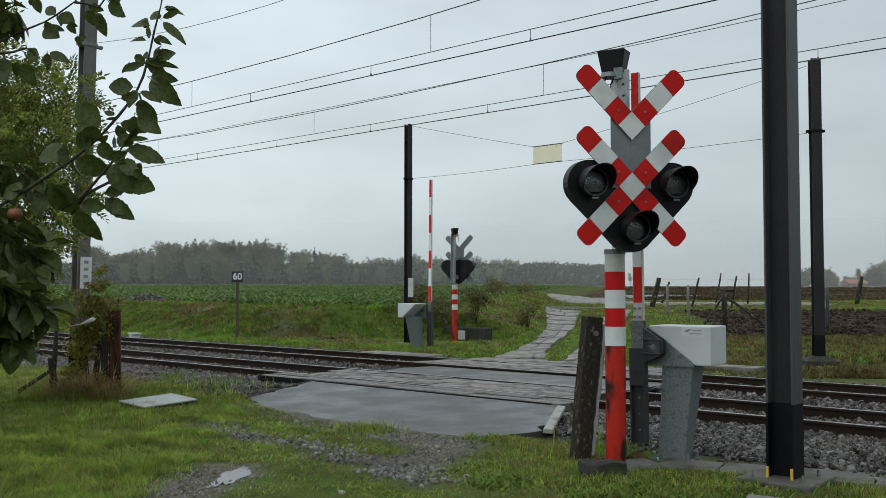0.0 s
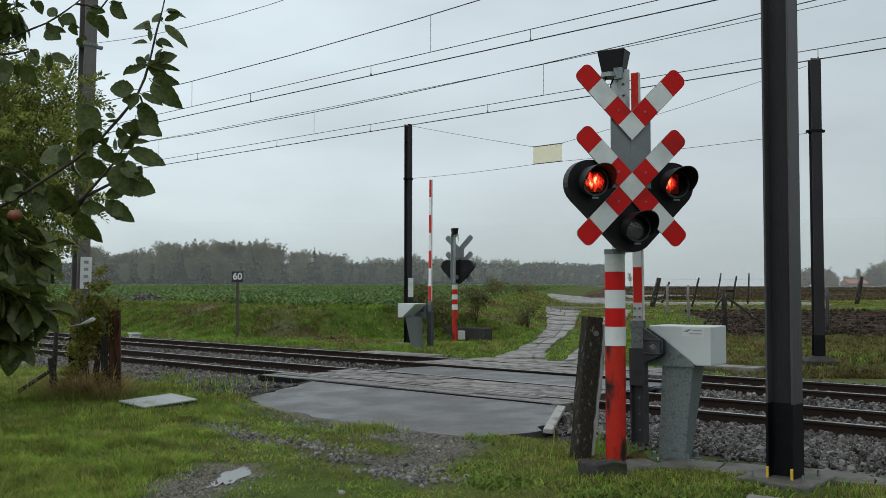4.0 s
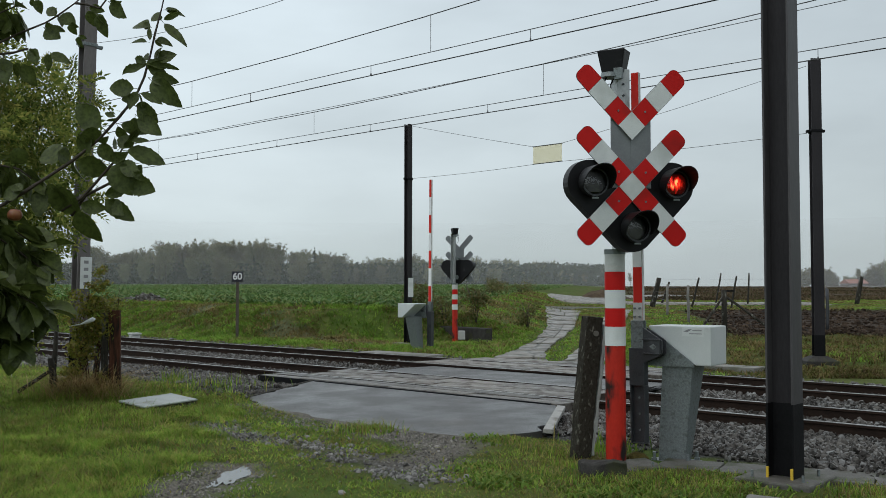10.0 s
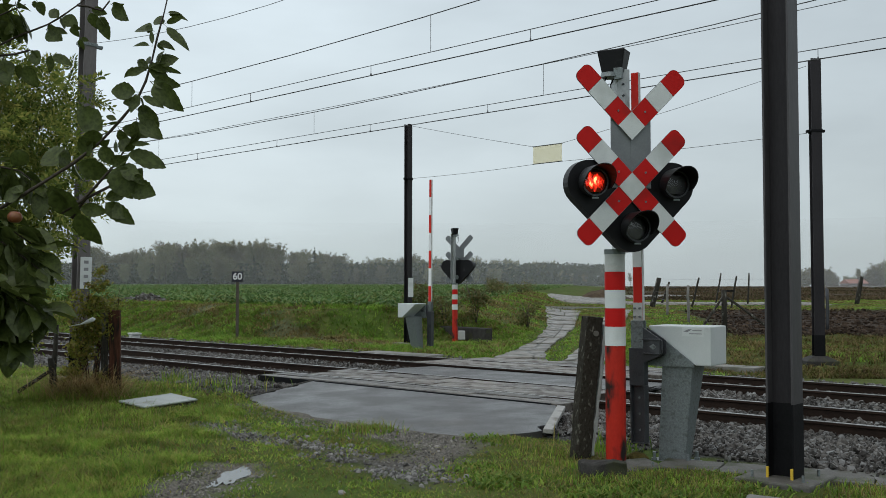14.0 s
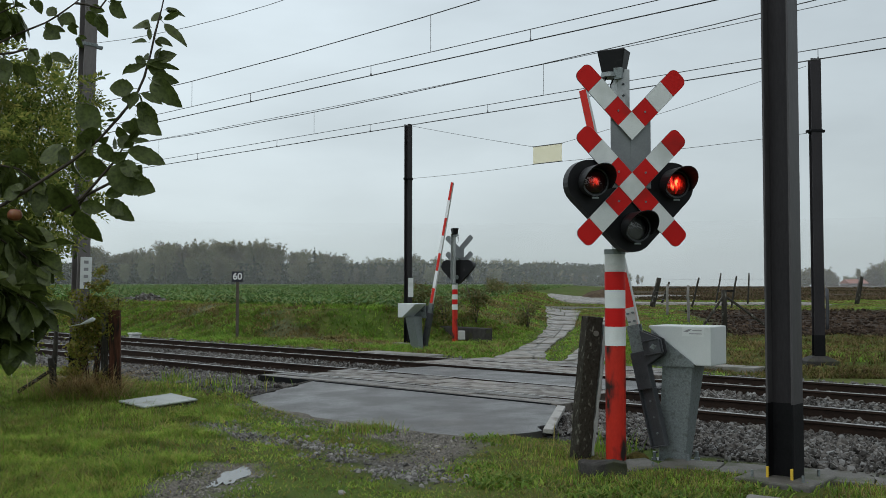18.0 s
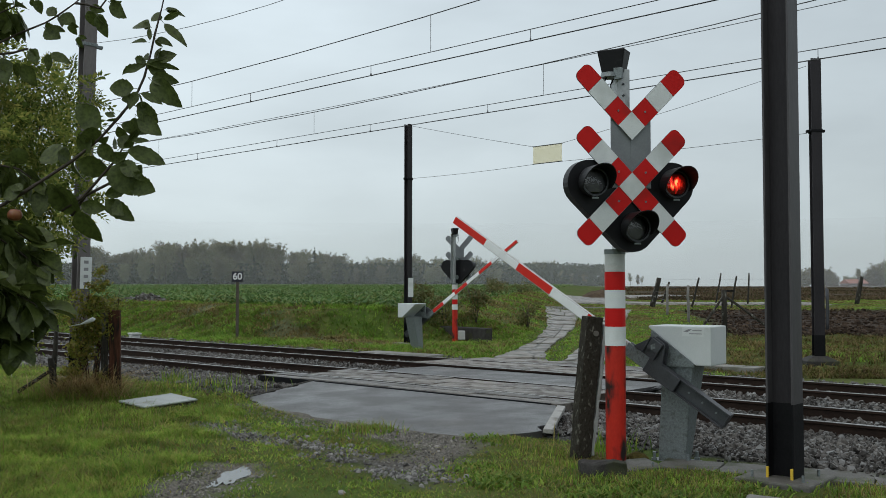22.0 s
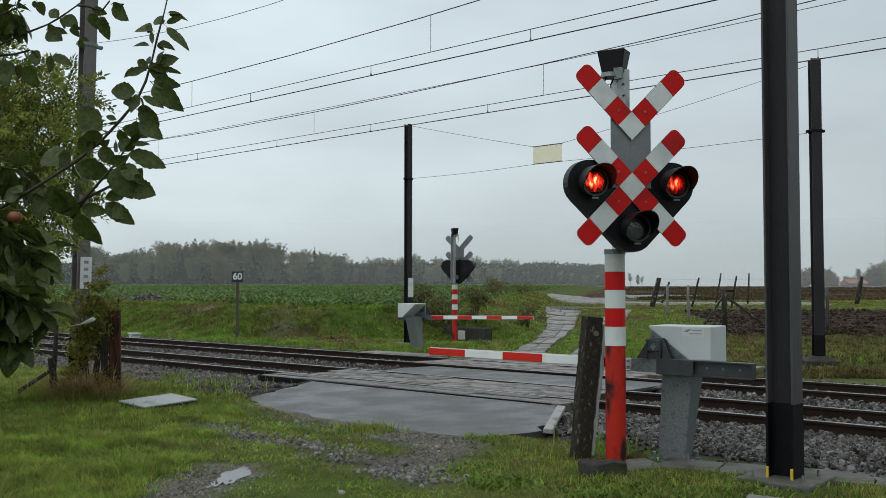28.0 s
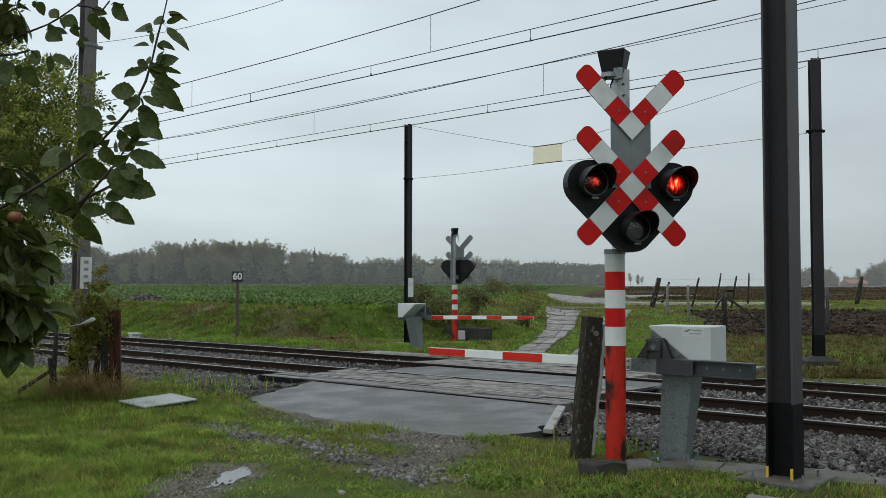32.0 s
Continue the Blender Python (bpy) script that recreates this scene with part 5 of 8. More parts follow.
    part("badge", bm, M_GALV, br, "small grey diamond plate")
    return mc, sw


machine_near, arm_near = build_machine(pose(2.265, 10.55, -0.10, 0, 0, -34.7), "pale grey barrier machine on a galvanised pedestal", 2.94, 0.525, "red and white striped barrier arm with counterweight")
machine_far, arm_far = build_machine(pose(-0.534, 29.45, -0.12, 0, 0, 140.3), "pale grey barrier machine across the tracks", 3.87, 0.525, "red and white striped barrier arm with counterweight")


# ---- other posts and small things ----
def old_timber_post():
    ob = empty("old_timber_post", pose(1.47, 10.75, -0.06, 0, 6.2, 15), "weathered leaning grey timber post with pale patches", "post")
    bm = bmesh.new()
    bm_box(bm, -0.092, 0.092, -0.085, 0.085, -0.1, 1.425, bevel=0.008)
    bmesh.ops.subdivide_edges(bm, edges=[ed for ed in bm.edges if abs(ed.verts[0].co.z - ed.verts[1].co.z) > 0.5], cuts=14)
    for v in bm.verts:
        k = noise.noise(v.co * 6)
        v.co.x += 0.007 * k + 0.006 * noise.noise(v.co * 19) + 0.012 * (v.co.z < 0.3)
        v.co.z += 0.03 * noise.noise(v.co * 9 + Vector((3, 1, 0))) * (v.co.z > 1.35)
    part("timber", bm, M_LICHEN, ob)
    bm = bmesh.new()
    bm_box(bm, 0.10, 0.148, -0.07, 0.05, -0.05, 1.36, pose(0, 0, 0, 0, 0.6, 0), 0.01)
    bmesh.ops.subdivide_edges(bm, edges=[ed for ed in bm.edges if abs(ed.verts[0].co.z - ed.verts[1].co.z) > 0.5], cuts=24)
    for v in bm.verts:
        v.co.x += 0.02 * noise.noise(v.co * 11)
    part("split_board", bm, M_LID, ob, "pale splintered board")
    bm = bmesh.new()
    bm_rod(bm, (0.02, -0.10, 1.25), (0.02, -0.086, 1.25), 0.03, None, 14)
    part("reflector", bm, M_CONCRETE, ob, "dull round reflector")


old_timber_post()


def loose_items():
    # pale board between asphalt and ballast
    bm = bmesh.new()
    bm_box(bm, -0.06, 0.06, -0.95, 0.95, -0.03, 0.03, bevel=0.012)
    tagged(part("kerb_board", bm, M_KERBGREY, None, "", pose(1.46, 13.05, -0.03, 2, 4, -11.5)), "pale worn concrete kerb piece at the asphalt edge", "kerb")
    bm = bmesh.new()
    bm_box(bm, -1.23, 1.23, -0.035, 0.035, -0.12, 0.03, bevel=0.008)
    tagged(part("kerb_strip", bm, M_OLDWOOD, None, "", pose(-2.78, 17.23, -0.07, 0, -1.5, 71.8)), "thin dark timber edging of the asphalt ramp", "kerb")
    # shaft cover
    ob = empty("shaft_cover", pose(-4.22, 14.82, -0.025, 4, 0, 0) @ pose(0, 0, 0, 0, 0, -43.4), "pale wet concrete shaft cover in the grass", "shaft cover")
    bm = bmesh.new()
    bm_box(bm, -0.355, 0.355, -0.43, 0.43, -0.16, 0.022, bevel=0.006)
    part("frame", bm, M_OLDWOOD, ob, "dark frame")
    bm = bmesh.new()
    bm_box(bm, -0.365, 0.365, -0.44, 0.44, 0.024, 0.046, bevel=0.006)
    part("lid", bm, M_LID, ob, "pale concrete lid")
    # slabs along the ballast under the machine and near post
    for px, py, rz, l, w in ((2.52, 10.24, -26, 0.60, 0.56), (3.10, 9.95, -27, 0.66, 0.60), (3.75, 9.63, -26, 0.74, 0.62), (4.42, 9.30, -27, 0.72, 0.62)):
        bm = bmesh.new()
        bm_box(bm, -l / 2, l / 2, -w / 2, w / 2, -0.1, 0.02, bevel=0.012)
        tagged(part("concrete_slab", bm, M_WORNSLAB, None, "", pose(px, py, -0.15, 0, 0, rz)), "worn grey concrete slab at the ballast's edge", "slab", "slabs beside the ballast")
    # broken pale stone in the grass before the near post
    bm = bmesh.new()
    bm_box(bm, -0.20, 0.20, -0.13, 0.13, -0.08, 0.05, bevel=0.03)
    for v in bm.verts:
        v.co += 0.02 * noise.noise_vector(v.co * 6)
    tagged(part("broken_stone", bm, M_CONCRETE, None, "", pose(2.74, 8.40, -0.15, 3, 5, -12)), "broken pale concrete lump in the grass", "stone")
    # concrete block behind the far signal
    bm = bmesh.new()
    bm_box(bm, -1.75, 1.75, -0.15, 0.15, -0.15, 0.40, bevel=0.03)
    tagged(part("concrete_block", bm, M_DAMPSTONE, None, "", pose(0.66, 36.3, -0.10, 0, 0, -57)), "long dark mossy concrete block in the grass", "block")
    bm = bmesh.new()
    bm_box(bm, -0.12, 0.12, -0.08, 0.08, 0, 0.32, bevel=0.02)
    tagged(part("marker_stone", bm, M_PALECONC, None, "", pose(0.66, 35.55, -0.13, 0, 0, 10)), "small pale stone beside the signal post", "stone")
    # cable box by the far rail
    bm = bmesh.new()
    bm_box(bm, -0.15, 0.15, -0.15, 0.15, -0.1, 0.13, bevel=0.03)
    bm_box(bm, -0.19, 0.19, -0.18, 0.18, 0.13, 0.20, bevel=0.02)
    tagged(part("cable_box", bm, M_POSTGREY, None, "", pose(-11.1, 35.9, -0.1, 0, 0, -43)), "pale concrete cable box beside the far rail", "cable box")
    # flat slab beyond the far rail
    bm = bmesh.new()
    bm_box(bm, -1.3, 1.3, -0.35, 0.35, -0.08, 0.03, bevel=0.015)
    tagged(part("concrete_slab", bm, M_CONCRETE, None, "", pose(*xy(-19.5, 18.95), -0.10, 0, 0, -43)), "flat mossy concrete slab beside the far rail", "slab", "slabs beside the ballast")
    bm = bmesh.new()
    bm_box(bm, -1.2, 1.2, -0.3, 0.3, -0.08, 0.06, bevel=0.015)
    tagged(part("concrete_slab", bm, M_CONCRETE, None, "", pose(*xy(-11.0, 20.3), -0.08, 0, 0, -43)), "flat grey concrete slab in the verge grass", "slab", "slabs beside the ballast")


loose_items()


def rubber_flap():
    bm = bmesh.new()
    rows = []
    for i in range(9):
        t = i / 8
        row = []
        for j in range(5):
            g = j / 4 - 0.5
            z = 0.02 + 0.16 * max(0, t - 0.35) * (1 + 0.6 * math.sin(5 * g)) + 0.02 * math.sin(9 * t + 4 * g)
            row.append((0.75 * t + 0.06 * math.sin(3 * g), 0.55 * g, z))
        rows.append(row)
    top = [[bm.verts.new(p) for p in row] for row in rows]
    low = [[bm.verts.new((x, y, z - 0.03)) for x, y, z in row] for row in rows]
    for i in range(8):
        for j in range(4):
            bm.faces.new((top[i][j], top[i + 1][j], top[i + 1][j + 1], top[i][j + 1]))
            bm.faces.new((low[i][j], low[i][j + 1], low[i + 1][j + 1], low[i + 1][j]))
    rim = [(0, j) for j in range(5)] + [(i, 4) for i in range(1, 9)] + [(8, j) for j in (3, 2, 1, 0)] + [(i, 0) for i in range(7, 0, -1)]
    for (a, b), (c, d) in zip(rim, rim[1:] + rim[:1]):
        bm.faces.new((top[a][b], top[c][d], low[c][d], low[a][b]))
    bmesh.ops.recalc_face_normals(bm, faces=bm.faces[:])
    tagged(part("rubber_flap", bm, M_RUBBER, None, "", pose(3.3, 17.75, -0.13, 0, 0, -43)), "torn black rubber flap curling up at the deck's end", "rubber flap")


rubber_flap()


def speed_board():
    ob = empty("speed_board", pose(-7.33, 35.5, hz(-7.33, 35.5), 0, 0, 8), "square black speed board with white number on a post", "railway sign")
    z0 = hz(-7.33, 35.5)
    bm = bmesh.new()
    bm_box(bm, -0.05, 0.05, -0.05, 0.05, -0.2, 2.0 - z0, bevel=0.006)
    part("post", bm, M_BARK, ob)
    bm = bmesh.new()
    bm_box(bm, -0.20, 0.20, -0.075, -0.055, 1.93 - z0, 2.30 - z0, bevel=0.004)
    bd = part("board", bm, M_SIGNBLACK, ob)
    cu = bpy.data.curves.new("digits", "FONT")
    cu.body, cu.size, cu.align_x, cu.align_y, cu.extrude, cu.offset = "60", 0.335, "CENTER", "CENTER", 0.002, 0.009
    cu.materials.append(M_TEXT)
    tx = new("digits", cu)
    tx.parent = bd
    tx.matrix_basis = pose(0, -0.079, 2.115 - z0, 90, 0, 0)


speed_board()


def fence_post(x, y, hgt, r, lean, turn, mat, label, group="pasture fence posts"):
    bm = bmesh.new()
    pts = [(0.01 * math.sin(k * 2 + x), 0.01 * math.cos(k * 3 + y), -0.15 + (hgt + 0.15) * k / 4) for k in range(5)]
    bm_path(bm, pts, [r, r, r * 0.97, r * 0.93, r * 0.85], 8)
    return tagged(part("fence_post", bm, mat, None, "", pose(x, y, hz(x, y), 0, lean, turn)), label, "fence post", group)


def build_fences():
    tilted = "dark tilted timber fence post"
    thin = "thin dark fence stake"
    pale = "pale concrete fence stake"
    rows = [(14.1, 67.2, 2.06, 0.191, 14, 0, M_OLDWOOD, tilted), (16.5, 75.2, 1.79, 0.094, 20, 0, M_OLDWOOD, thin), (11.9, 52.9, 1.67, 0.072, 1, 0, M_CONCRETE, pale),
            (11.4, 46.3, 1.75, 0.068, 0, 0, M_CONCRETE, pale), (17.0, 68.0, 2.06, 0.077, 14, 0, M_OLDWOOD, thin), (20.6, 75.2, 2.39, 0.068, 10, 0, M_OLDWOOD, thin),
            (19.3, 66.7, 2.16, 0.068, 10, 0, M_OLDWOOD, thin), (22.1, 72.2, 2.34, 0.061, 3, 0, M_OLDWOOD, thin), (31.2, 75.1, 2.13, 0.179, 11, 0, M_OLDWOOD, tilted),
            (15.6, 40.5, 1.73, 0.041, 0, 0, M_DKSTEEL, "thin dark steel fence stake"), (15.7, 40.6, 1.71, 0.035, -0, 0, M_DKSTEEL, "thin dark steel fence stake")]
    for x, y, h, r, ln, tn, mt, lb in rows:
        fence_post(x, y, h, r, ln, tn, mt, lb)
    # strained corner post with two struts
    x, y = 10.3, 36.5
    z = hz(x, y)
    ob = empty("corner_post", pose(x, y, z), "dark timber corner post with two struts", "fence post", "pasture fence posts")
    bm = bmesh.new()
    bm_path(bm, [(0, 0, -0.1), (0.01, 0, 0.9), (0, 0, 1.78)], [0.105, 0.10, 0.09], 10)
    part("post", bm, M_OLDWOOD, ob)
    for sx, sy in ((-1.15, -0.4), (1.9, -0.6)):
        bm = bmesh.new()
        bm_path(bm, [(sx, sy, hz(x + sx, y + sy) - z), (0.05 * sx, 0.05 * sy, 1.50)], [0.05, 0.045], 8)
        part("strut", bm, M_OLDWOOD, ob)
    bm = bmesh.new()
    bm_box(bm, 0.0, 0.36, -0.03, 0.03, 1.70, 1.76)
    for zz in (0.35, 0.65, 0.95, 1.25):
        bm_rod(bm, (-0.11, -0.05, zz), (0.11, -0.05, zz), 0.02, None, 6)
    part("insulator", bm, M_TAR, ob)
    # wires between posts
    w = empty("fence_wire", pose(0, 0, 0), "thin rusty pasture fence wires", "fence wire")
    line = [(15.6, 40.5), (10.3, 36.5), (11.4, 46.3), (11.9, 52.9), (14.1, 67.2)]
    for hh in (0.45, 0.8, 1.15):
        bm = bmesh.new()
        bm_path(bm, [(px, py, hz(px, py) + hh) for px, py in line], [0.004] * len(line), 4)
        part("wire", bm, M_WIRE, w)
    line = [(16.5, 75.2), (17.0, 68.0), (20.6, 75.2), (19.3, 66.7), (22.1, 72.2), (31.2, 75.1)]
    for hh in (1.3, 1.9):
        bm = bmesh.new()
        bm_path(bm, [(px, py, hz(px, py) + hh) for px, py in line], [0.006] * len(line), 4)
        part("wire", bm, M_WIRE, w)


build_fences()


# ---- ballast ----
def stone_material():
    ma = leaf_material("broken_stone", [(0.026, 0.023, 0.020), (0.070, 0.063, 0.055), (0.12, 0.112, 0.10), (0.20, 0.202, 0.194)], 0.55, 0.0, spec=0.25)
    return ma


M_BALLAST = stone_material()
M_SPILL = leaf_material("spilled_stone", [(0.05, 0.046, 0.042), (0.11, 0.104, 0.096), (0.17, 0.165, 0.152), (0.27, 0.265, 0.25)], 0.55, 0.0, spec=0.25)
M_GRIT = leaf_material("pale_grit", [(0.07, 0.065, 0.057), (0.13, 0.122, 0.108), (0.19, 0.18, 0.158), (0.28, 0.265, 0.235)], 0.6, 0.0, spec=0.25)


def stones(name, x, y, z, size, label, category, mat=None):
    """Broken stones: each a jittered twenty-sided lump."""
    g = (1 + 5 ** 0.5) / 2
    base = np.array([(-1, g, 0), (1, g, 0), (-1, -g, 0), (1, -g, 0), (0, -1, g), (0, 1, g), (0, -1, -g), (0, 1, -g), (g, 0, -1), (g, 0, 1), (-g, 0, -1), (-g, 0, 1)]) / math.sqrt(1 + g * g)
    tri = np.array([(0, 11, 5), (0, 5, 1), (0, 1, 7), (0, 7, 10), (0, 10, 11), (1, 5, 9), (5, 11, 4), (11, 10, 2), (10, 7, 6), (7, 1, 8), (3, 9, 4), (3, 4, 2), (3, 2, 6), (3, 6, 8), (3, 8, 9), (4, 9, 5), (2, 4, 11), (6, 2, 10), (8, 6, 7), (9, 8, 1)])
    n_ = len(x)
    v = base[None] * (1 + 0.48 * (rng.random((n_, 12, 1)) - 0.5) * 2)
    v = v * (0.45 + 0.7 * rng.random((n_, 1, 3)))
    q = rng.normal(size=(n_, 4)); q /= np.linalg.norm(q, axis=1)[:, None]
    w, a, b, c = q.T
    rot = np.stack([1 - 2 * (b * b + c * c), 2 * (a * b - c * w), 2 * (a * c + b * w), 2 * (a * b + c * w), 1 - 2 * (a * a + c * c), 2 * (b * c - a * w), 2 * (a * c - b * w), 2 * (b * c + a * w), 1 - 2 * (a * a + b * b)], 1).reshape(n_, 3, 3)
    v = np.einsum("nij,nkj->nki", rot, v) * size[:, None, None] + np.stack([x, y, z], 1)[:, None, :]
    faces = (tri[None] + 12 * np.arange(n_)[:, None, None]).reshape(-1, 3)
    me = from_arrays(name, v.reshape(-1, 3), faces, mat or M_BALLAST)
    return tagged(new(name, me), label, category, kind="stuff")


def build_ballast():
    xs, ys, zs, ss = [], [], [], []
    for d0, d1, u0, u1, per, size, lift in ((9.6, 12.32, -9.2, 1.5, 540, 0.033, 0.02), (9.2, 12.32, -40, -14.2, 290, 0.035, 0.02), (9.2, 10.1, -14.2, -13.2, 290, 0.033, 0.02), (12.5, 13.82, -40, -15.6, 200, 0.031, 0.012), (12.5, 13.82, -9.3, 1.5, 300, 0.034, 0.012),
                                            (13.98, 16.02, -42, -16.0, 170, 0.034, 0.035), (13.98, 16.02, -9.6, 1.5, 240, 0.034, 0.035), (16.18, 17.5, -42, -16.2, 110, 0.038, 0.012), (16.18, 17.5, -10.3, 1.5, 150, 0.036, 0.012),
                                            (17.68, 19.3, -46, -16.0, 90, 0.04, 0.01), (17.68, 19.2, -10.8, 1.5, 90, 0.038, 0.01)):
        n_ = int((d1 - d0) * (u1 - u0) * per)
        u, d = rng.uniform(u0, u1, n_), rng.uniform(d0, d1, n_)
        x, y = xy(u, d)
        keep = ~inside(x, y, ASPHALT) & (np.abs(x) < 0.46 * y + 0.6)
        edge = 9.95 + 0.16 * wave(x, y, 3.0) - 0.40 * smooth01((-u - 12.4) / 0.8) + 0.22 * smooth01((-u - 14.8) / 1.0)
        keep &= (d > edge) | (rng.random(n_) < 0.12)
        x, y = x[keep], y[keep]
        sz = size * (0.65 + 0.8 * rng.random(len(x)) ** 2)
        xs.append(x); ys.append(y); ss.append(sz)
        zs.append(height(x, y) + lift + rng.uniform(-0.012, 0.018, len(x)))
    stones("ballast", np.concatenate(xs), np.concatenate(ys), np.concatenate(zs), np.concatenate(ss), "wet grey broken-stone railway ballast", "ballast")
    # stones spilled on the track in the grass
    n_ = 2300
    k = rng.integers(0, len(GRAVEL_LINE) - 1, n_)
    t = rng.random(n_)
    gl = np.array(GRAVEL_LINE)
    p = gl[k] * (1 - t)[:, None] + gl[k + 1] * t[:, None] + rng.normal(0, 0.24, (n_, 2))
    x, y = p[:, 0], p[:, 1]
    some = (wave(x, y, 2.4) + 0.5 * wave(x, y, 6.0) > -0.15) | (rng.random(n_) < 0.15)
    x, y = x[some], y[some]
    z = height(x, y) + 0.004
    stones("gravel", x, y, z, 0.025 * (0.5 + 1.0 * rng.random(len(x)) ** 2), "loose grey stones spilled on the grassy track", "gravel", M_SPILL)


build_ballast()


# ---- grass and plants ----
def blades(name, x, y, z, h, w, lean, mat, label, category, bend=0.5):
    """Grass: each blade two quads and a tip, bent to one side."""
    n_ = len(x)
    az = rng.uniform(0, 2 * math.pi, n_)
    dx, dy = np.cos(az), np.sin(az)
    px, py = -dy, dx
    v = np.zeros((n_, 5, 3))
    for lev, (hh, ww, out) in enumerate(((0, 1, 0), (0.55, 0.8, 0.35), (1.0, 0.0, 1.0))):
        ox, oy = dx * lean * h * out, dy * lean * h * out
        zz = z + h * hh * (1 - 0.35 * bend * lean * out)
        if lev < 2:
            v[:, 2 * lev] = np.stack([x + ox - px * w * ww / 2, y + oy - py * w * ww / 2, zz], 1)
            v[:, 2 * lev + 1] = np.stack([x + ox + px * w * ww / 2, y + oy + py * w * ww / 2, zz], 1)
        else:
            v[:, 4] = np.stack([x + ox, y + oy, zz], 1)
    f = np.array([(0, 1, 3), (0, 3, 2), (2, 3, 4)])
    faces = (f[None] + 5 * np.arange(n_)[:, None, None]).reshape(-1, 3)
    me = from_arrays(name, v.reshape(-1, 3), faces, mat)
    return tagged(new(name, me), label, category, kind="stuff")


SLAB_LINE = [(2.3, 10.34), (4.75, 9.14)]


def build_near_grass():
    n_ = 560000
    u, d = rng.uniform(-26, 1.5, n_), rng.uniform(3.2, 10.3, n_)
    x, y = xy(u, d)
    edge = 9.85 + 0.16 * wave(x, y, 2.6) - 0.32 * smooth01((-u - 12.4) / 0.8) + 0.22 * smooth01((-u - 14.8) / 1.0)
    keep = (np.abs(x) < 0.46 * y + 0.4) & (y > 7.3) & (d < edge) & ~inside(x, y, ASPHALT) & (np.hypot((x + 4.29) / 0.58, (y - 14.88) / 0.54) > 1) & (np.hypot((x - 1.64) / 0.36, (y - 9.92) / 0.30) > 1) & (line_distance(x, y, SLAB_LINE) > 0.27 + 0.09 * wave(x, y, 5.0)) & (np.hypot((x - 3.15) / 0.42, (y - 9.2) / 0.42) > 1) & (np.hypot((x - 2.72) / 0.2, (y - 8.33) / 0.2) > 1)
    thin = np.clip(10.5 / np.maximum(y, 8), 0.25, 1.0) ** 1.2
    wv = wave(x, y, 1.7)
    g = line_distance(x, y, GRAVEL_LINE) + 0.12 * wave(x, y, 4.0)
    mud = np.minimum(line_distance(x, y, MUD_LINE), line_distance(x, y, MUD_LINE2) - 0.1) + 0.15 * wave(x, y, 3.1)
    keep &= ~((x > 1.75) & (d > 9.12 + 0.08 * wave(x, y, 6.0)) & (u > -6.6))
    cover = 0.35 + 0.65 * smooth01((wv + 0.55) / 0.5)
    cover *= 1 - 0.42 * smooth01((x - 0.1) / 1.0) * smooth01((wave(x, y, 2.3) + 0.5) / 0.5)
    cover *= 0.12 + 0.88 * smooth01((g - 0.12) / 0.28)
    cover *= 0.07 + 0.93 * smooth01((mud + 0.22 * wave(x, y, 7.0) - 0.30) / 0.3)
    track = smooth01((1.9 - np.abs(x + 0.9 + 0.1 * (y - 9))) / 0.8)
    cover *= 1 - 0.5 * track * (wave(x, y, 2.9) > -0.1)
    keep &= rng.random(n_) < cover * thin
    x, y, wv = x[keep], y[keep], wv[keep]
    track = track[keep]
    m = len(x)
    lush = smooth01((-x - 1.6) / 1.5)
    h = (0.045 + 0.055 * rng.random(m) + 0.05 * np.clip(wv + 0.2, 0, 1) * rng.random(m)) * (0.72 + 0.5 * lush) * (1 - 0.35 * track)
    tall = rng.random(m) < 0.035
    h[tall] *= 1.9
    h *= 1 - 0.45 * smooth01((x + 0.6) / 1.0)
    w = 0.0038 + 0.004 * rng.random(m) + 0.0006 * np.clip(y - 9, 0, 10)
    dryp = 0.11 + 0.20 * smooth01((x + 2.2) / 1.2) + 0.46 * smooth01((x - 0.2) / 1.2) * (1 - 0.7 * (wave(x, y, 1.9) > 0.45)) + 0.22 * smooth01((wave(x, y, 2.1) - 0.1) / 0.4)
    dry = rng.random(m) < dryp * (0.6 + 0.6 * (wave(x, y, 3.3) > 0))
    z = height(x, y) - 0.004
    lean = 0.7 + 1.5 * rng.random(m)
    for sel, mat, nm, lb in ((~dry, M_GRASS, "grass", "short wet green grass of the verge"), (dry, M_DRYGRASS, "dry_grass", "yellowed grass mixed into the verge")):
        blades(nm, x[sel], y[sel], z[sel], h[sel], w[sel], lean[sel], mat, lb, "grass")


build_near_grass()


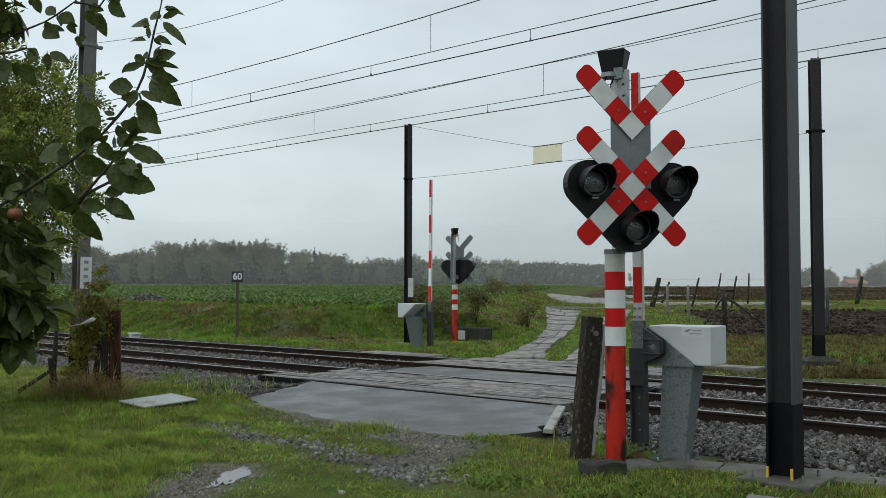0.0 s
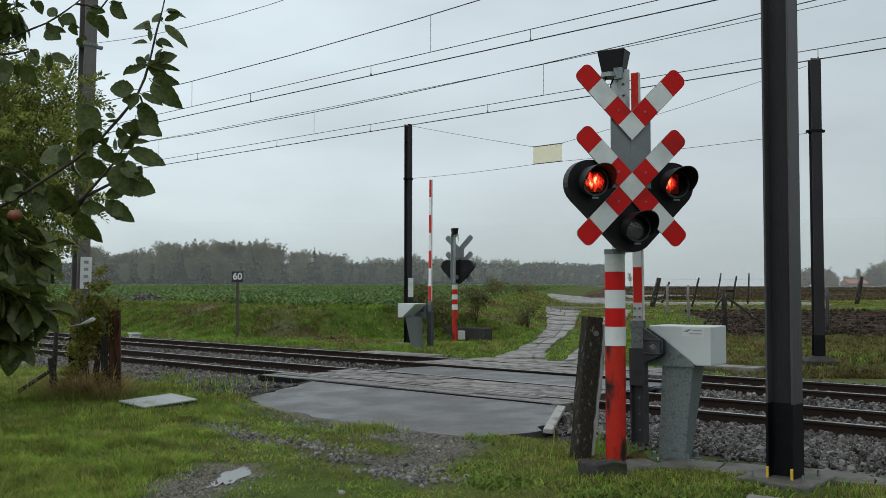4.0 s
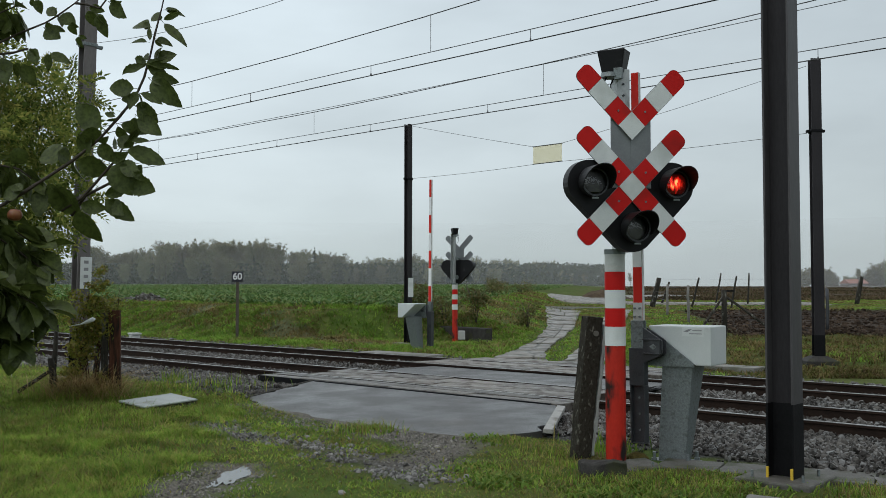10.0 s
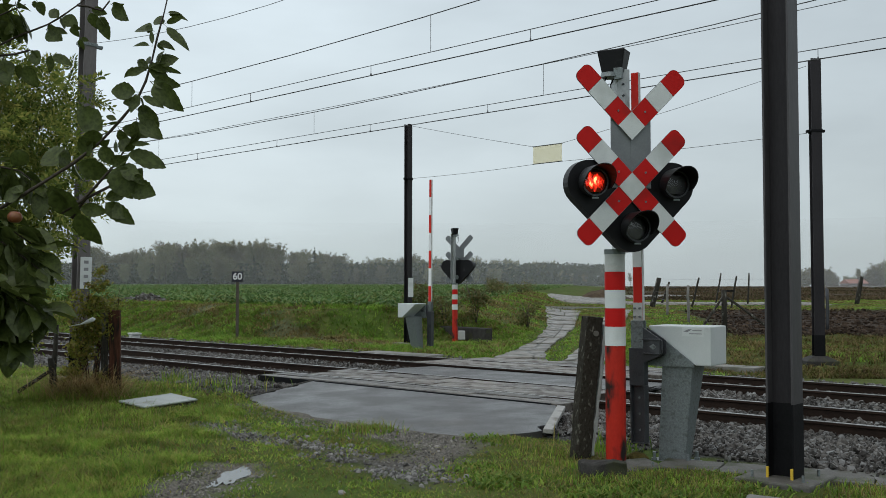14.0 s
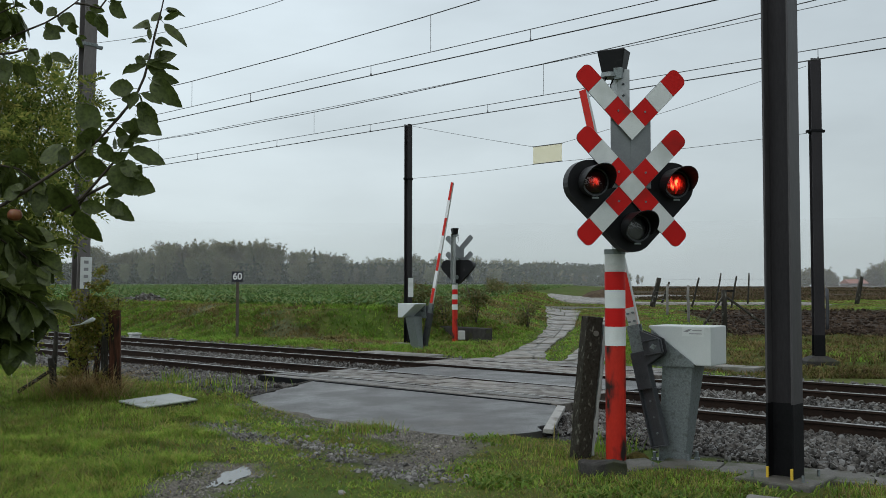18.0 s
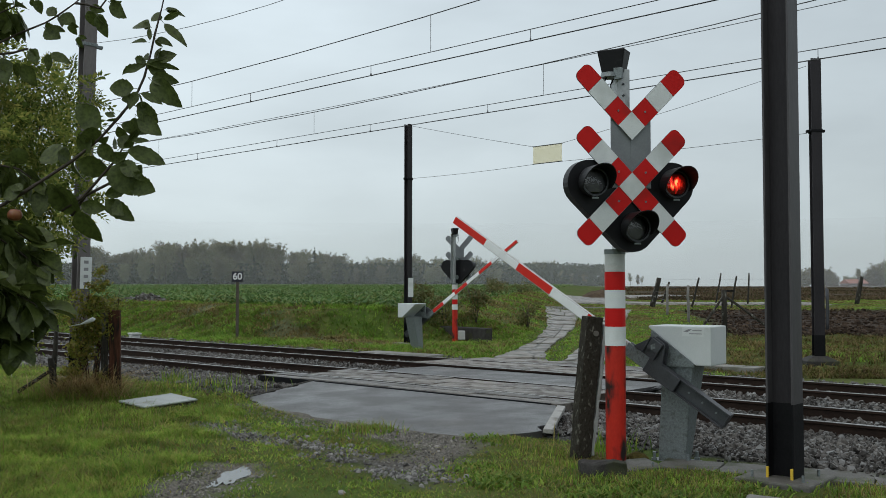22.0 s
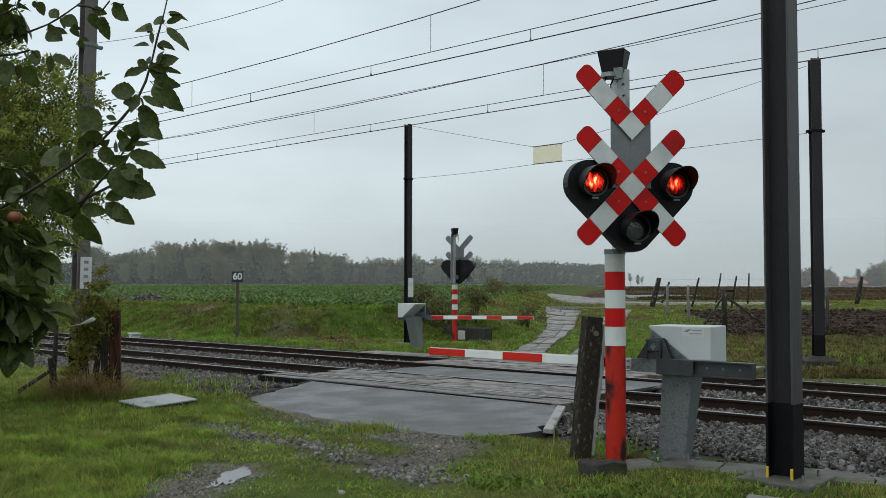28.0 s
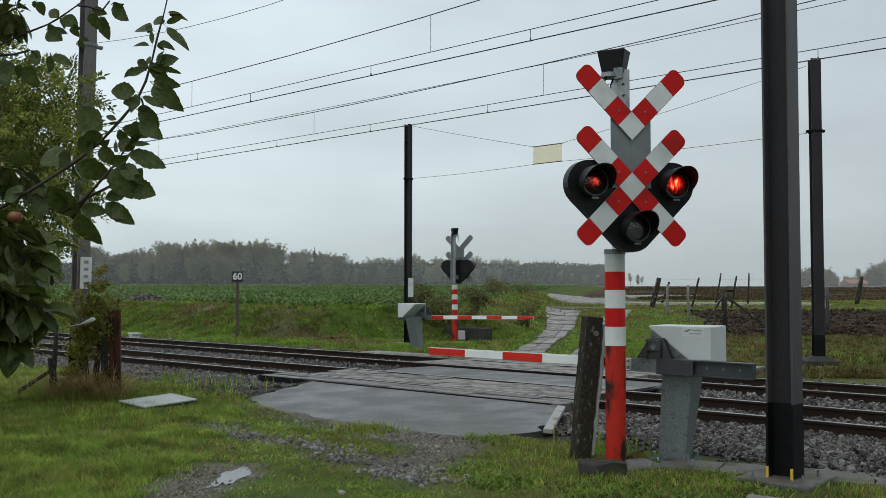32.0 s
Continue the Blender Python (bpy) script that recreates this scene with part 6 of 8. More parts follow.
def build_tufts():
    """Longer tufts round the posts and footings, and low weeds."""
    spots = [(1.25, 10.2, 0.16, 160, 0.16), (2.05, 9.6, 0.30, 420, 0.13), (2.5, 9.25, 0.4, 420, 0.13), (1.2, 10.9, 0.3, 240, 0.2), (0.9, 9.6, 0.5, 420, 0.16), (2.2, 9.2, 0.6, 600, 0.14), (3.9, 9.0, 0.25, 300, 0.15), (1.35, 9.35, 0.35, 380, 0.12),
             (0.75, 11.5, 0.35, 300, 0.14), (-0.95, 12.35, 0.35, 420, 0.15), (-3.6, 14.7, 0.3, 200, 0.12), (-5.6, 15.6, 0.6, 700, 0.3), (-6.3, 16.2, 0.6, 600, 0.35), (-5.1, 17.0, 0.5, 300, 0.25), (-4.0, 13.0, 0.6, 420, 0.18), (-4.9, 13.9, 0.7, 620, 0.2), (3.75, 8.7, 0.4, 520, 0.22)]
    for mat, share, nm, lb in ((M_GRASS, 0.65, "grass_tufts", "longer wet grass tufts round the posts"), (M_DRYGRASS, 0.35, "dry_tufts", "bleached grass tufts round the posts")):
        xs, ys, hs = [], [], []
        for cx, cy, r, k, h in spots:
            kk = int(k * share)
            xs.append(cx + rng.normal(0, r * 0.55, kk)); ys.append(cy + rng.normal(0, r * 0.55, kk)); hs.append(h * (0.6 if cx > 0 else 1.0) * (0.5 + 0.7 * rng.random(kk)))
        x, y, h = np.concatenate(xs), np.concatenate(ys), np.concatenate(hs)
        blades(nm, x, y, height(x, y) - 0.005, h, np.full(len(x), 0.007), 0.25 + 0.8 * rng.random(len(x)), mat, lb, "grass")
    # broad-leaved weeds
    xs, ys = [], []
    for cx, cy, r, k in ((0.62, 9.25, 0.24, 420), (0.45, 8.9, 0.2, 160), (1.85, 8.55, 0.2, 200), (1.25, 8.7, 0.25, 260), (1.6, 9.0, 0.45, 320), (2.7, 9.1, 0.5, 320), (0.3, 9.9, 0.3, 150), (-3.6, 10.0, 0.8, 260), (3.7, 8.6, 0.35, 240), (0.55, 11.7, 0.3, 160), (-0.9, 12.4, 0.3, 160)):
        xs.append(cx + rng.normal(0, r * 0.6, k)); ys.append(cy + rng.normal(0, r * 0.6, k))
    x, y = np.concatenate(xs), np.concatenate(ys)
    k = len(x)
    blades("weeds", x, y, height(x, y), 0.03 + 0.05 * rng.random(k), 0.014 + 0.018 * rng.random(k), 0.8 + 0.8 * rng.random(k), M_WEED, "low broad-leaved green weeds", "weeds")
    # dry stalks at the ivy post
    k = 1700
    x, y = -5.66 + rng.normal(0, 0.27, k), 15.85 + rng.normal(0, 0.22, k)
    blades("dry_stalks", x, y, height(x, y), 0.2 + 0.55 * rng.random(k) ** 1.5, np.full(k, 0.011), 0.5 + 2.2 * rng.random(k), M_STRAW, "tangle of dead brown stalks round a fence post", "dry grass")
    # seedlings in the ballast
    xs, ys = [], []
    for cx, cy, r, n_ in ((-5.0, 18.6, 0.12, 120), (1.9, 11.2, 0.25, 90), (-4.0, 17.2, 0.5, 200)):
        xs.append(cx + rng.normal(0, r, n_)); ys.append(cy + rng.normal(0, r, n_))
    x, y = np.concatenate(xs), np.concatenate(ys)
    k = len(x)
    blades("ballast_weeds", x, y, height(x, y), 0.1 + 0.25 * rng.random(k), np.full(k, 0.012), 0.2 + 0.5 * rng.random(k), M_GRASS, "small green weeds growing in the ballast", "weeds")


build_tufts()


def build_far_grass():
    n_ = 460000
    x, y = rng.uniform(-19, 40, n_), 20 + 68 * rng.random(n_) ** 1.6
    u, d = ud(x, y)
    w_ = lane_side(x, y)
    keep = (np.abs(x) < 0.46 * y + 1) & (d > 18.9 + 0.3 * wave(x, y, 2.0))
    on_crop = (d > 24.8 + 4.5 * smooth01((u + 31) / 8)) & (w_ < -6.3)
    on_plough = (w_ > 5) & (y > 37) & (y < 62)
    lane = np.minimum(line_distance(x, y, LANE), line_distance(x, y, LANE_L))
    keep &= ~on_crop & ~on_plough & (lane + 0.10 * wave(x, y, 2.6) + 0.07 * wave(x, y, 6.3) > 0.52) & (line_distance(x, y, FIELD_ROAD) > 2.6)
    keep &= (np.hypot(x - 0.5, y - 34.6) > 0.9) & (np.hypot(x - 1.4, y - 34.2) > 0.9) & (rng.random(n_) < (0.5 + 0.5 * smooth01(wave(x, y, 1.1) + 0.4)) * (1 - 0.2 * (w_ > 3) * (y < 37)))
    x, y, d, w_, u = x[keep], y[keep], d[keep], w_[keep], u[keep]
    m = len(x)
    wild = smooth01((d - 19.6) / 1.5)
    h = (0.04 + 0.06 * rng.random(m)) + wild * 0.10 * rng.random(m) ** 2 * np.maximum(smooth01((-w_ - 1.5) / 3), 0.8 * smooth01((w_ - 2) / 2) * smooth01((37 - y) / 2)) * (0.4 + 1.2 * (wave(x, y, 1.4) > 0.2))
    brown = 0.13 + 0.85 * smooth01((-u - 21) / 5) * smooth01((wave(x, y, 0.8) + 0.5 * wave(x, y, 2.1) + 0.22) / 0.4) + 0.30 * smooth01((w_ - 3) / 3) * smooth01((40 - y) / 3)
    dry = rng.random(m) < brown
    verge = (w_ > 2.5 + wave(x, y, 1.3)) & (y < 37)
    h = np.where(verge, h * 1.25, h)
    for sel, mat, nm, lb in ((verge, M_VERGE, "verge_grass", "rough brownish grass beside the ballast"), (~dry & ~verge, M_BANKGRASS, "bank_grass", "rough green grass on the railway bank"), (dry & ~verge, M_DRYGRASS, "dead_grass", "brown dead grass on the railway bank")):
        k = int(sel.sum())
        blades(nm, x[sel], y[sel], height(x[sel], y[sel]) - 0.01, 1.15 * h[sel], 0.012 + 0.0007 * y[sel] * (0.5 + rng.random(k)), 0.7 + 1.5 * rng.random(k), mat, lb, "grass")


build_far_grass()


def build_tussocks():
    """Clumps of longer grass, green and withered, that roughen the bank and the verges."""
    for mat, count, seed, nm, lb in ((M_BANKGRASS, 1500, 3, "grass_tussocks", "clumps of long green grass on the bank"), (M_DRYGRASS, 700, 4, "withered_tussocks", "clumps of withered grass on the bank")):
        r = np.random.default_rng(seed)
        cx, cy = r.uniform(-18, 26, count * 5), 24 + 24 * r.random(count * 5)
        u, d = ud(cx, cy)
        w_ = lane_side(cx, cy)
        lane = np.minimum(line_distance(cx, cy, LANE), line_distance(cx, cy, LANE_L))
        ok = (np.hypot(cx - 0.7, cy - 34.3) > 1.3) & (d > 19.4) & (d < 26 + 5 * smooth01((u + 31) / 8)) & (np.abs(cx) < 0.46 * cy) & (lane > 0.9) & ~((w_ > 4.5) & (cy > 36))
        ok &= (wave(cx, cy, 0.8) > -0.3) if mat is M_DRYGRASS else ((wave(cx, cy, 0.8) < 0.45) & ((w_ < 2.2) | (rng.random(len(cx)) < 0.15)))
        cx, cy = cx[ok][:count], cy[ok][:count]
        k = 34
        n_ = len(cx)
        x = np.repeat(cx, k) + r.normal(0, 0.16, n_ * k)
        y = np.repeat(cy, k) + r.normal(0, 0.16, n_ * k)
        h = np.repeat(0.07 + 0.16 * r.random(n_), k) * (0.5 + 0.6 * r.random(n_ * k))
        blades(nm, x, y, height(x, y) - 0.01, h, 0.014 + 0.016 * r.random(n_ * k), 0.8 + 1.4 * r.random(n_ * k), mat, lb, "grass")


build_tussocks()


def build_grit():
    """Grit washed to the near edge of the asphalt and into the mud."""
    r = np.random.default_rng(8)
    pts = np.array(ASPHALT[1:6])
    n_ = 1500
    k = r.integers(0, len(pts) - 1, n_)
    t = r.random(n_)
    p = pts[k] * (1 - t)[:, None] + pts[k + 1] * t[:, None] + r.normal(0, 0.22, (n_, 2)) + np.array([-0.1, -0.22])
    keep = ~inside(p[:, 0], p[:, 1], ASPHALT)
    p = p[keep]
    q = np.array([(-2.3, 7.0), (-2.2, 8.6), (-2.15, 9.8), (-0.75, 12.4), (0.0, 11.4), (-0.3, 10.2)])
    k = r.choice((0, 1, 3, 4), 2600)
    t = r.random(2600)
    more = q[k] * (1 - t)[:, None] + q[k + 1] * t[:, None] + r.normal(0, 0.26, (2600, 2))
    p = np.concatenate([p, more[~inside(more[:, 0], more[:, 1], ASPHALT)]])
    stones("grit", p[:, 0], p[:, 1], height(p[:, 0], p[:, 1]) + 0.002, 0.009 + 0.014 * r.random(len(p)) ** 3, "loose grit along the asphalt's broken edge", "grit", M_GRIT)


build_grit()


def soil_heap():
    bm = bmesh.new()
    bmesh.ops.create_grid(bm, x_segments=24, y_segments=24, size=1.0)
    for v in bm.verts:
        q = min(1.0, math.hypot(v.co.x, v.co.y))
        v.co.z = 1.15 * (math.cos(math.pi * q) + 1) / 2 * (1 + 0.35 * noise.noise(v.co * 2.5)) - 0.12
        v.co.x *= 3.4
        v.co.y *= 2.2
    m_soil = material("dug_soil", (0.045, 0.033, 0.023), (0.12, 0.09, 0.06), 0.9, scale=2, fine=9, bump=0.4, spec=0.1)
    x, y = 15.6, 96.0
    tagged(part("soil_heap", bm, m_soil, None, "", pose(x, y, hz(x, y))), "low heap of brown soil beside the farm road", "soil heap")


soil_heap()


def build_clods():
    """Clods of the ploughed strip, weeds on the stubble and a rubble heap on the bank."""
    m_clod = leaf_material("soil_clods", [(0.016, 0.011, 0.008), (0.034, 0.024, 0.017), (0.055, 0.039, 0.028), (0.085, 0.062, 0.044)], 0.9, 0.0, 0.5, 0.5, 1.5, spec=0.05)
    r = np.random.default_rng(15)
    n_ = 10000
    y = 37 + 25 * r.random(n_) ** 1.4
    x = r.uniform(0.12, 0.47, n_) * y
    w_ = lane_side(x, y)
    keep = (w_ > 5.2) & (np.hypot(x - 10.3, y - 36.5) > 0.4)
    x, y = x[keep], y[keep]
    stones("soil_clods", x, y, height(x, y), 0.03 + 0.10 * r.random(len(x)) ** 3, "dark wet clods of the ploughed strip", "soil", m_clod)
    n_ = 36000
    y = 88 + 122 * r.random(n_) ** 1.5
    x = r.uniform(0.10, 0.48, n_) * y
    w_ = lane_side(x, y)
    keep = (w_ > 3.5) & (line_distance(x, y, FIELD_ROAD) > 3.0) & (wave(x, y, 0.13) + 0.6 * wave(x, y, 0.4) > -0.25) & (np.hypot((x - 15.6) / 3.6, (y - 96) / 2.4) > 1)
    x, y = x[keep], y[keep]
    m_weed = leaf_material("stubble_weeds", [(0.06, 0.050, 0.028), (0.09, 0.066, 0.040), (0.135, 0.095, 0.060), (0.065, 0.075, 0.028)], 0.9, 0.4, 0.08, 0.5, 1.5, spec=0.05)
    k = len(x)
    blades("stubble_weeds", x, y, height(x, y) - 0.02, 0.10 + 0.28 * r.random(k) ** 2, 0.06 + 0.0014 * y * r.random(k), 0.5 + 0.8 * r.random(k), m_weed, "brown stubble and low weeds of a far field", "stubble")
    n_ = 700
    cx, cy = -14.0, 47.0
    x, y = cx + r.normal(0, 0.75, n_), cy + r.normal(0, 0.4, n_)
    z = height(x, y) + 0.34 * np.exp(-((x - cx) / 1.0) ** 2 - ((y - cy) / 0.6) ** 2) * r.random(n_)
    stones("rubble_heap", x, y, z, 0.04 + 0.07 * r.random(n_) ** 2, "low heap of grey rubble on the bank's edge", "rubble")


build_clods()


def build_crop():
    n_ = 170000
    y = 33 + 200 * rng.random(n_) ** 1.6
    x = rng.uniform(-0.42, 0.20, n_) * y
    u, d = ud(x, y)
    w_ = lane_side(x, y)
    keep = (d > 24.6 + 4.5 * smooth01((u + 31) / 8) + 0.5 * wave(x, y, 1.0)) & (w_ < -6.1 + 0.4 * wave(x, y, 0.7)) & (line_distance(x, y, FIELD_ROAD) > 2.8)
    x, y = x[keep], y[keep]
    row = np.round(x / 0.5) * 0.5
    x = np.where(y < 90, row + rng.normal(0, 0.13, len(x)), x)
    m = len(x)
    h = (0.12 + 0.16 * rng.random(m)) * (1 + 0.003 * (y - 35))
    blades("beet_crop", x, y, height(x, y), h, 0.07 + 0.05 * rng.random(m) + 0.0007 * y, 0.8 + 1.0 * rng.random(m), M_CROP, "dense field of green beet leaves", "crop")


build_crop()


def leaf_cloud(centres, radii, count, size, squash=0.8):
    """Small two-triangle leaves scattered through lumps; returns vertices and faces."""
    n_ = count
    k = rng.choice(len(centres), n_, p=radii ** 2 / (radii ** 2).sum())
    q = rng.normal(size=(n_, 3)); q /= np.linalg.norm(q, axis=1)[:, None]
    rad = radii[k] * (0.3 + 0.75 * rng.random(n_) ** 0.5 + 0.75 * rng.random(n_) ** 4)
    p = centres[k] + q * rad[:, None] * np.array([1, 1, squash])
    a = rng.normal(size=(n_, 3)); a /= np.linalg.norm(a, axis=1)[:, None]
    b = np.cross(a, rng.normal(size=(n_, 3))); b /= np.linalg.norm(b, axis=1)[:, None]
    s = size * (0.5 + rng.random(n_))[:, None]
    v = np.stack([p - a * s, p - b * s * 0.5, p + a * s, p + b * s * 0.5], 1)
    f = np.arange(4 * n_).reshape(n_, 4)
    return v.reshape(-1, 3), f


def tree_variant(name, hgt, wid, lumps, count, size, mat, seed, conifer=False, bare=0.0):
    """A trunk with limbs and a crown of leaf clumps; the base is the origin."""
    r = np.random.default_rng(seed)
    ob = empty(name, pose(0, 0, -50), "", "tree")
    bm = bmesh.new()
    bm_path(bm, [(0, 0, -0.3), (0.1, 0.05, hgt * 0.3), (0.0, 0.1, hgt * 0.6), (0.05, 0, hgt * 0.92)], [hgt * 0.022, hgt * 0.018, hgt * 0.011, hgt * 0.003], 6)
    for k in range(7 if not conifer else 0):
        a = r.uniform(0, 6.28); z0 = hgt * r.uniform(0.25, 0.6); l = wid * r.uniform(0.5, 0.9)
        bm_path(bm, [(0, 0.05, z0), (l * 0.5 * math.cos(a), l * 0.5 * math.sin(a), z0 + hgt * 0.14), (l * math.cos(a), l * math.sin(a), min(hgt * 0.97, z0 + hgt * r.uniform(0.25, 0.38)))], [hgt * 0.009, hgt * 0.006, hgt * 0.002], 5)
    part("trunk", bm, M_BARK, ob)
    if conifer:
        z = r.uniform(0.12, 0.98, lumps)
        cen = np.stack([(1 - z) * wid * 0.7 * r.normal(0, 0.6, lumps), (1 - z) * wid * 0.7 * r.normal(0, 0.6, lumps), z * hgt], 1)
        rad = 0.25 * wid * (1.15 - z)
    else:
        # clumps strung along rising limbs, thinner towards the top
        cen, rad = [], []
        for _ in range(lumps):
            z0 = r.uniform(0.16 + bare, 0.74)
            an, reach = r.uniform(0, 6.28), wid * r.uniform(0.25, 1.0) * math.sqrt(max(0.12, 1 - ((z0 - 0.42) / 0.52) ** 2))
            rise = hgt * r.uniform(0.10, 0.26)
            for j in range(4):
                t = (j + 1) / 4
                cen.append((reach * t ** 0.8 * math.cos(an), reach * t ** 0.8 * math.sin(an), z0 * hgt + rise * t ** 1.3))
                rad.append(wid * r.uniform(0.09, 0.19) * (1.15 - 0.25 * t))
        cen, rad = np.array(cen), np.array(rad)
    v, f = leaf_cloud(cen, rad, count, size)
    me = from_arrays("crown", v, f, mat)
    cr_ = new("crown", me)
    cr_.parent = ob
    return ob


def build_woods():
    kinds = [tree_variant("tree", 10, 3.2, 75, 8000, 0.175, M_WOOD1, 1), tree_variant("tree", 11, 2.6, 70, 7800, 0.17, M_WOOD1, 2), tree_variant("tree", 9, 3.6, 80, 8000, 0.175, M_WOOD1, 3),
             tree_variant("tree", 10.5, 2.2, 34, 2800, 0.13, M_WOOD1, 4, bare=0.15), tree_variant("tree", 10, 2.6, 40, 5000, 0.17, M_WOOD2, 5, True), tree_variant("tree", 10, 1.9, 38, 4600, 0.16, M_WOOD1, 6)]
    names = ["haze-paled autumn broadleaf tree in a distant wood"] * 3 + ["nearly bare autumn tree in a distant wood", "dark conifer in a distant wood", "slender haze-paled tree in a distant wood"]
    r = random.Random(11)
    # the wood's outline: sideways slope and the height its tops reach there
    outline = [(-0.36, 13.6), (-0.33, 10.6), (-0.30, 11.8), (-0.27, 13.2), (-0.19, 13.2), (-0.16, 13.0), (-0.149, 10.5), (-0.14, 11.5), (-0.11, 11.2), (-0.10, 8.8), (-0.06, 9.8), (-0.02, 9.4), (0.05, 9.0), (0.09, 8.2), (0.14, 7.6), (0.17, 7.0)]

    def top(s):
        for (a, ha), (b, hb) in zip(outline, outline[1:]):
            if a <= s <= b:
                return ha + (hb - ha) * (s - a) / (b - a)
        return 8.0
    used = set()

    def put(k, x, y, scale, rot):
        z = hz(x, y) - 0.1
        m = pose(x, y, z, 0, 0, rot)
        ob = kinds[k]
        if k in used:
            ob = copy_thing(kinds[k], m)
        used.add(k)
        ob.matrix_basis = m @ Matrix.Diagonal((scale, scale, scale, 1))
        tagged(ob, names[k], "tree", "distant wood")
    s = -0.43
    while s < 0.168:
        for row, back in ((0, 0), (1, 14), (2, 30)):
            dist = 228 + back + r.uniform(-4, 6) + 10 * max(0, s) * 6
            want = top(s) * (0.93 + 0.16 * r.random()) * (dist / 240)
            if row == 0:
                want *= 0.80
            k = r.choice((0, 1, 2, 2, 0, 3, 5)) if not (-0.14 < s < -0.10) else r.choice((4, 4, 0))
            if row == 0 and r.random() < 0.25:
                k = 4
            x = (s + r.uniform(-0.006, 0.006)) * dist
            base = hz(x, dist)
            hh = (10, 11, 9, 10.5, 10, 10)[k]
            put(k, x, dist, max(0.3, (want + 0.0 - base) / hh), r.uniform(0, 360))
        s += 0.0125 + r.uniform(-0.002, 0.003)
    # a few trees apart, beyond the plough land
    for sx, dist, tall, k in ((0.188, 235, 6.0, 3), (0.196, 236, 5.6, 5), (0.20, 238, 5.2, 3), (0.372, 300, 9.2, 0), (0.385, 305, 8.6, 2), (0.36, 310, 6.8, 5), (0.418, 305, 8.8, 5), (0.405, 312, 6.6, 5), (0.436, 300, 9.8, 2), (0.45, 296, 11.2, 0), (0.462, 300, 11.8, 1), (0.475, 300, 12, 2), (0.395, 318, 6.0, 0), (0.425, 318, 6.8, 1), (0.442, 308, 10.6, 1), (0.455, 312, 11.6, 2), (0.468, 306, 12.2, 0), (0.431, 310, 8.6, 2), (0.365, 306, 8.4, 2), (0.378, 312, 9.2, 1), (0.39, 310, 7.4, 2), (0.41, 325, 6.2, 2)):
        x = sx * dist
        put(k, x, dist, (tall - hz(x, dist)) / (10, 11, 9, 10.5, 10, 10)[k], r.uniform(0, 360))
    # undergrowth that fills the wood's foot
    n_ = 40000
    sl = rng.uniform(-0.45, 0.175, n_)
    dist = 232 + 30 * rng.random(n_)
    p = np.stack([sl * dist, dist, np.zeros(n_)], 1)
    p[:, 2] = height(p[:, 0], p[:, 1]) + 5.2 * rng.random(n_) ** 2.0
    a = rng.normal(size=(n_, 3)); a /= np.linalg.norm(a, axis=1)[:, None]
    b = np.cross(a, rng.normal(size=(n_, 3))); b /= np.linalg.norm(b, axis=1)[:, None]
    v = np.stack([p - a * 0.42, p - b * 0.3, p + a * 0.42, p + b * 0.3], 1).reshape(-1, 3)
    me = from_arrays("undergrowth", v, np.arange(4 * n_).reshape(n_, 4), M_WOOD2)
    tagged(new("undergrowth", me), "hazy shrubs at the edge of a distant wood", "undergrowth", kind="stuff")


build_woods()


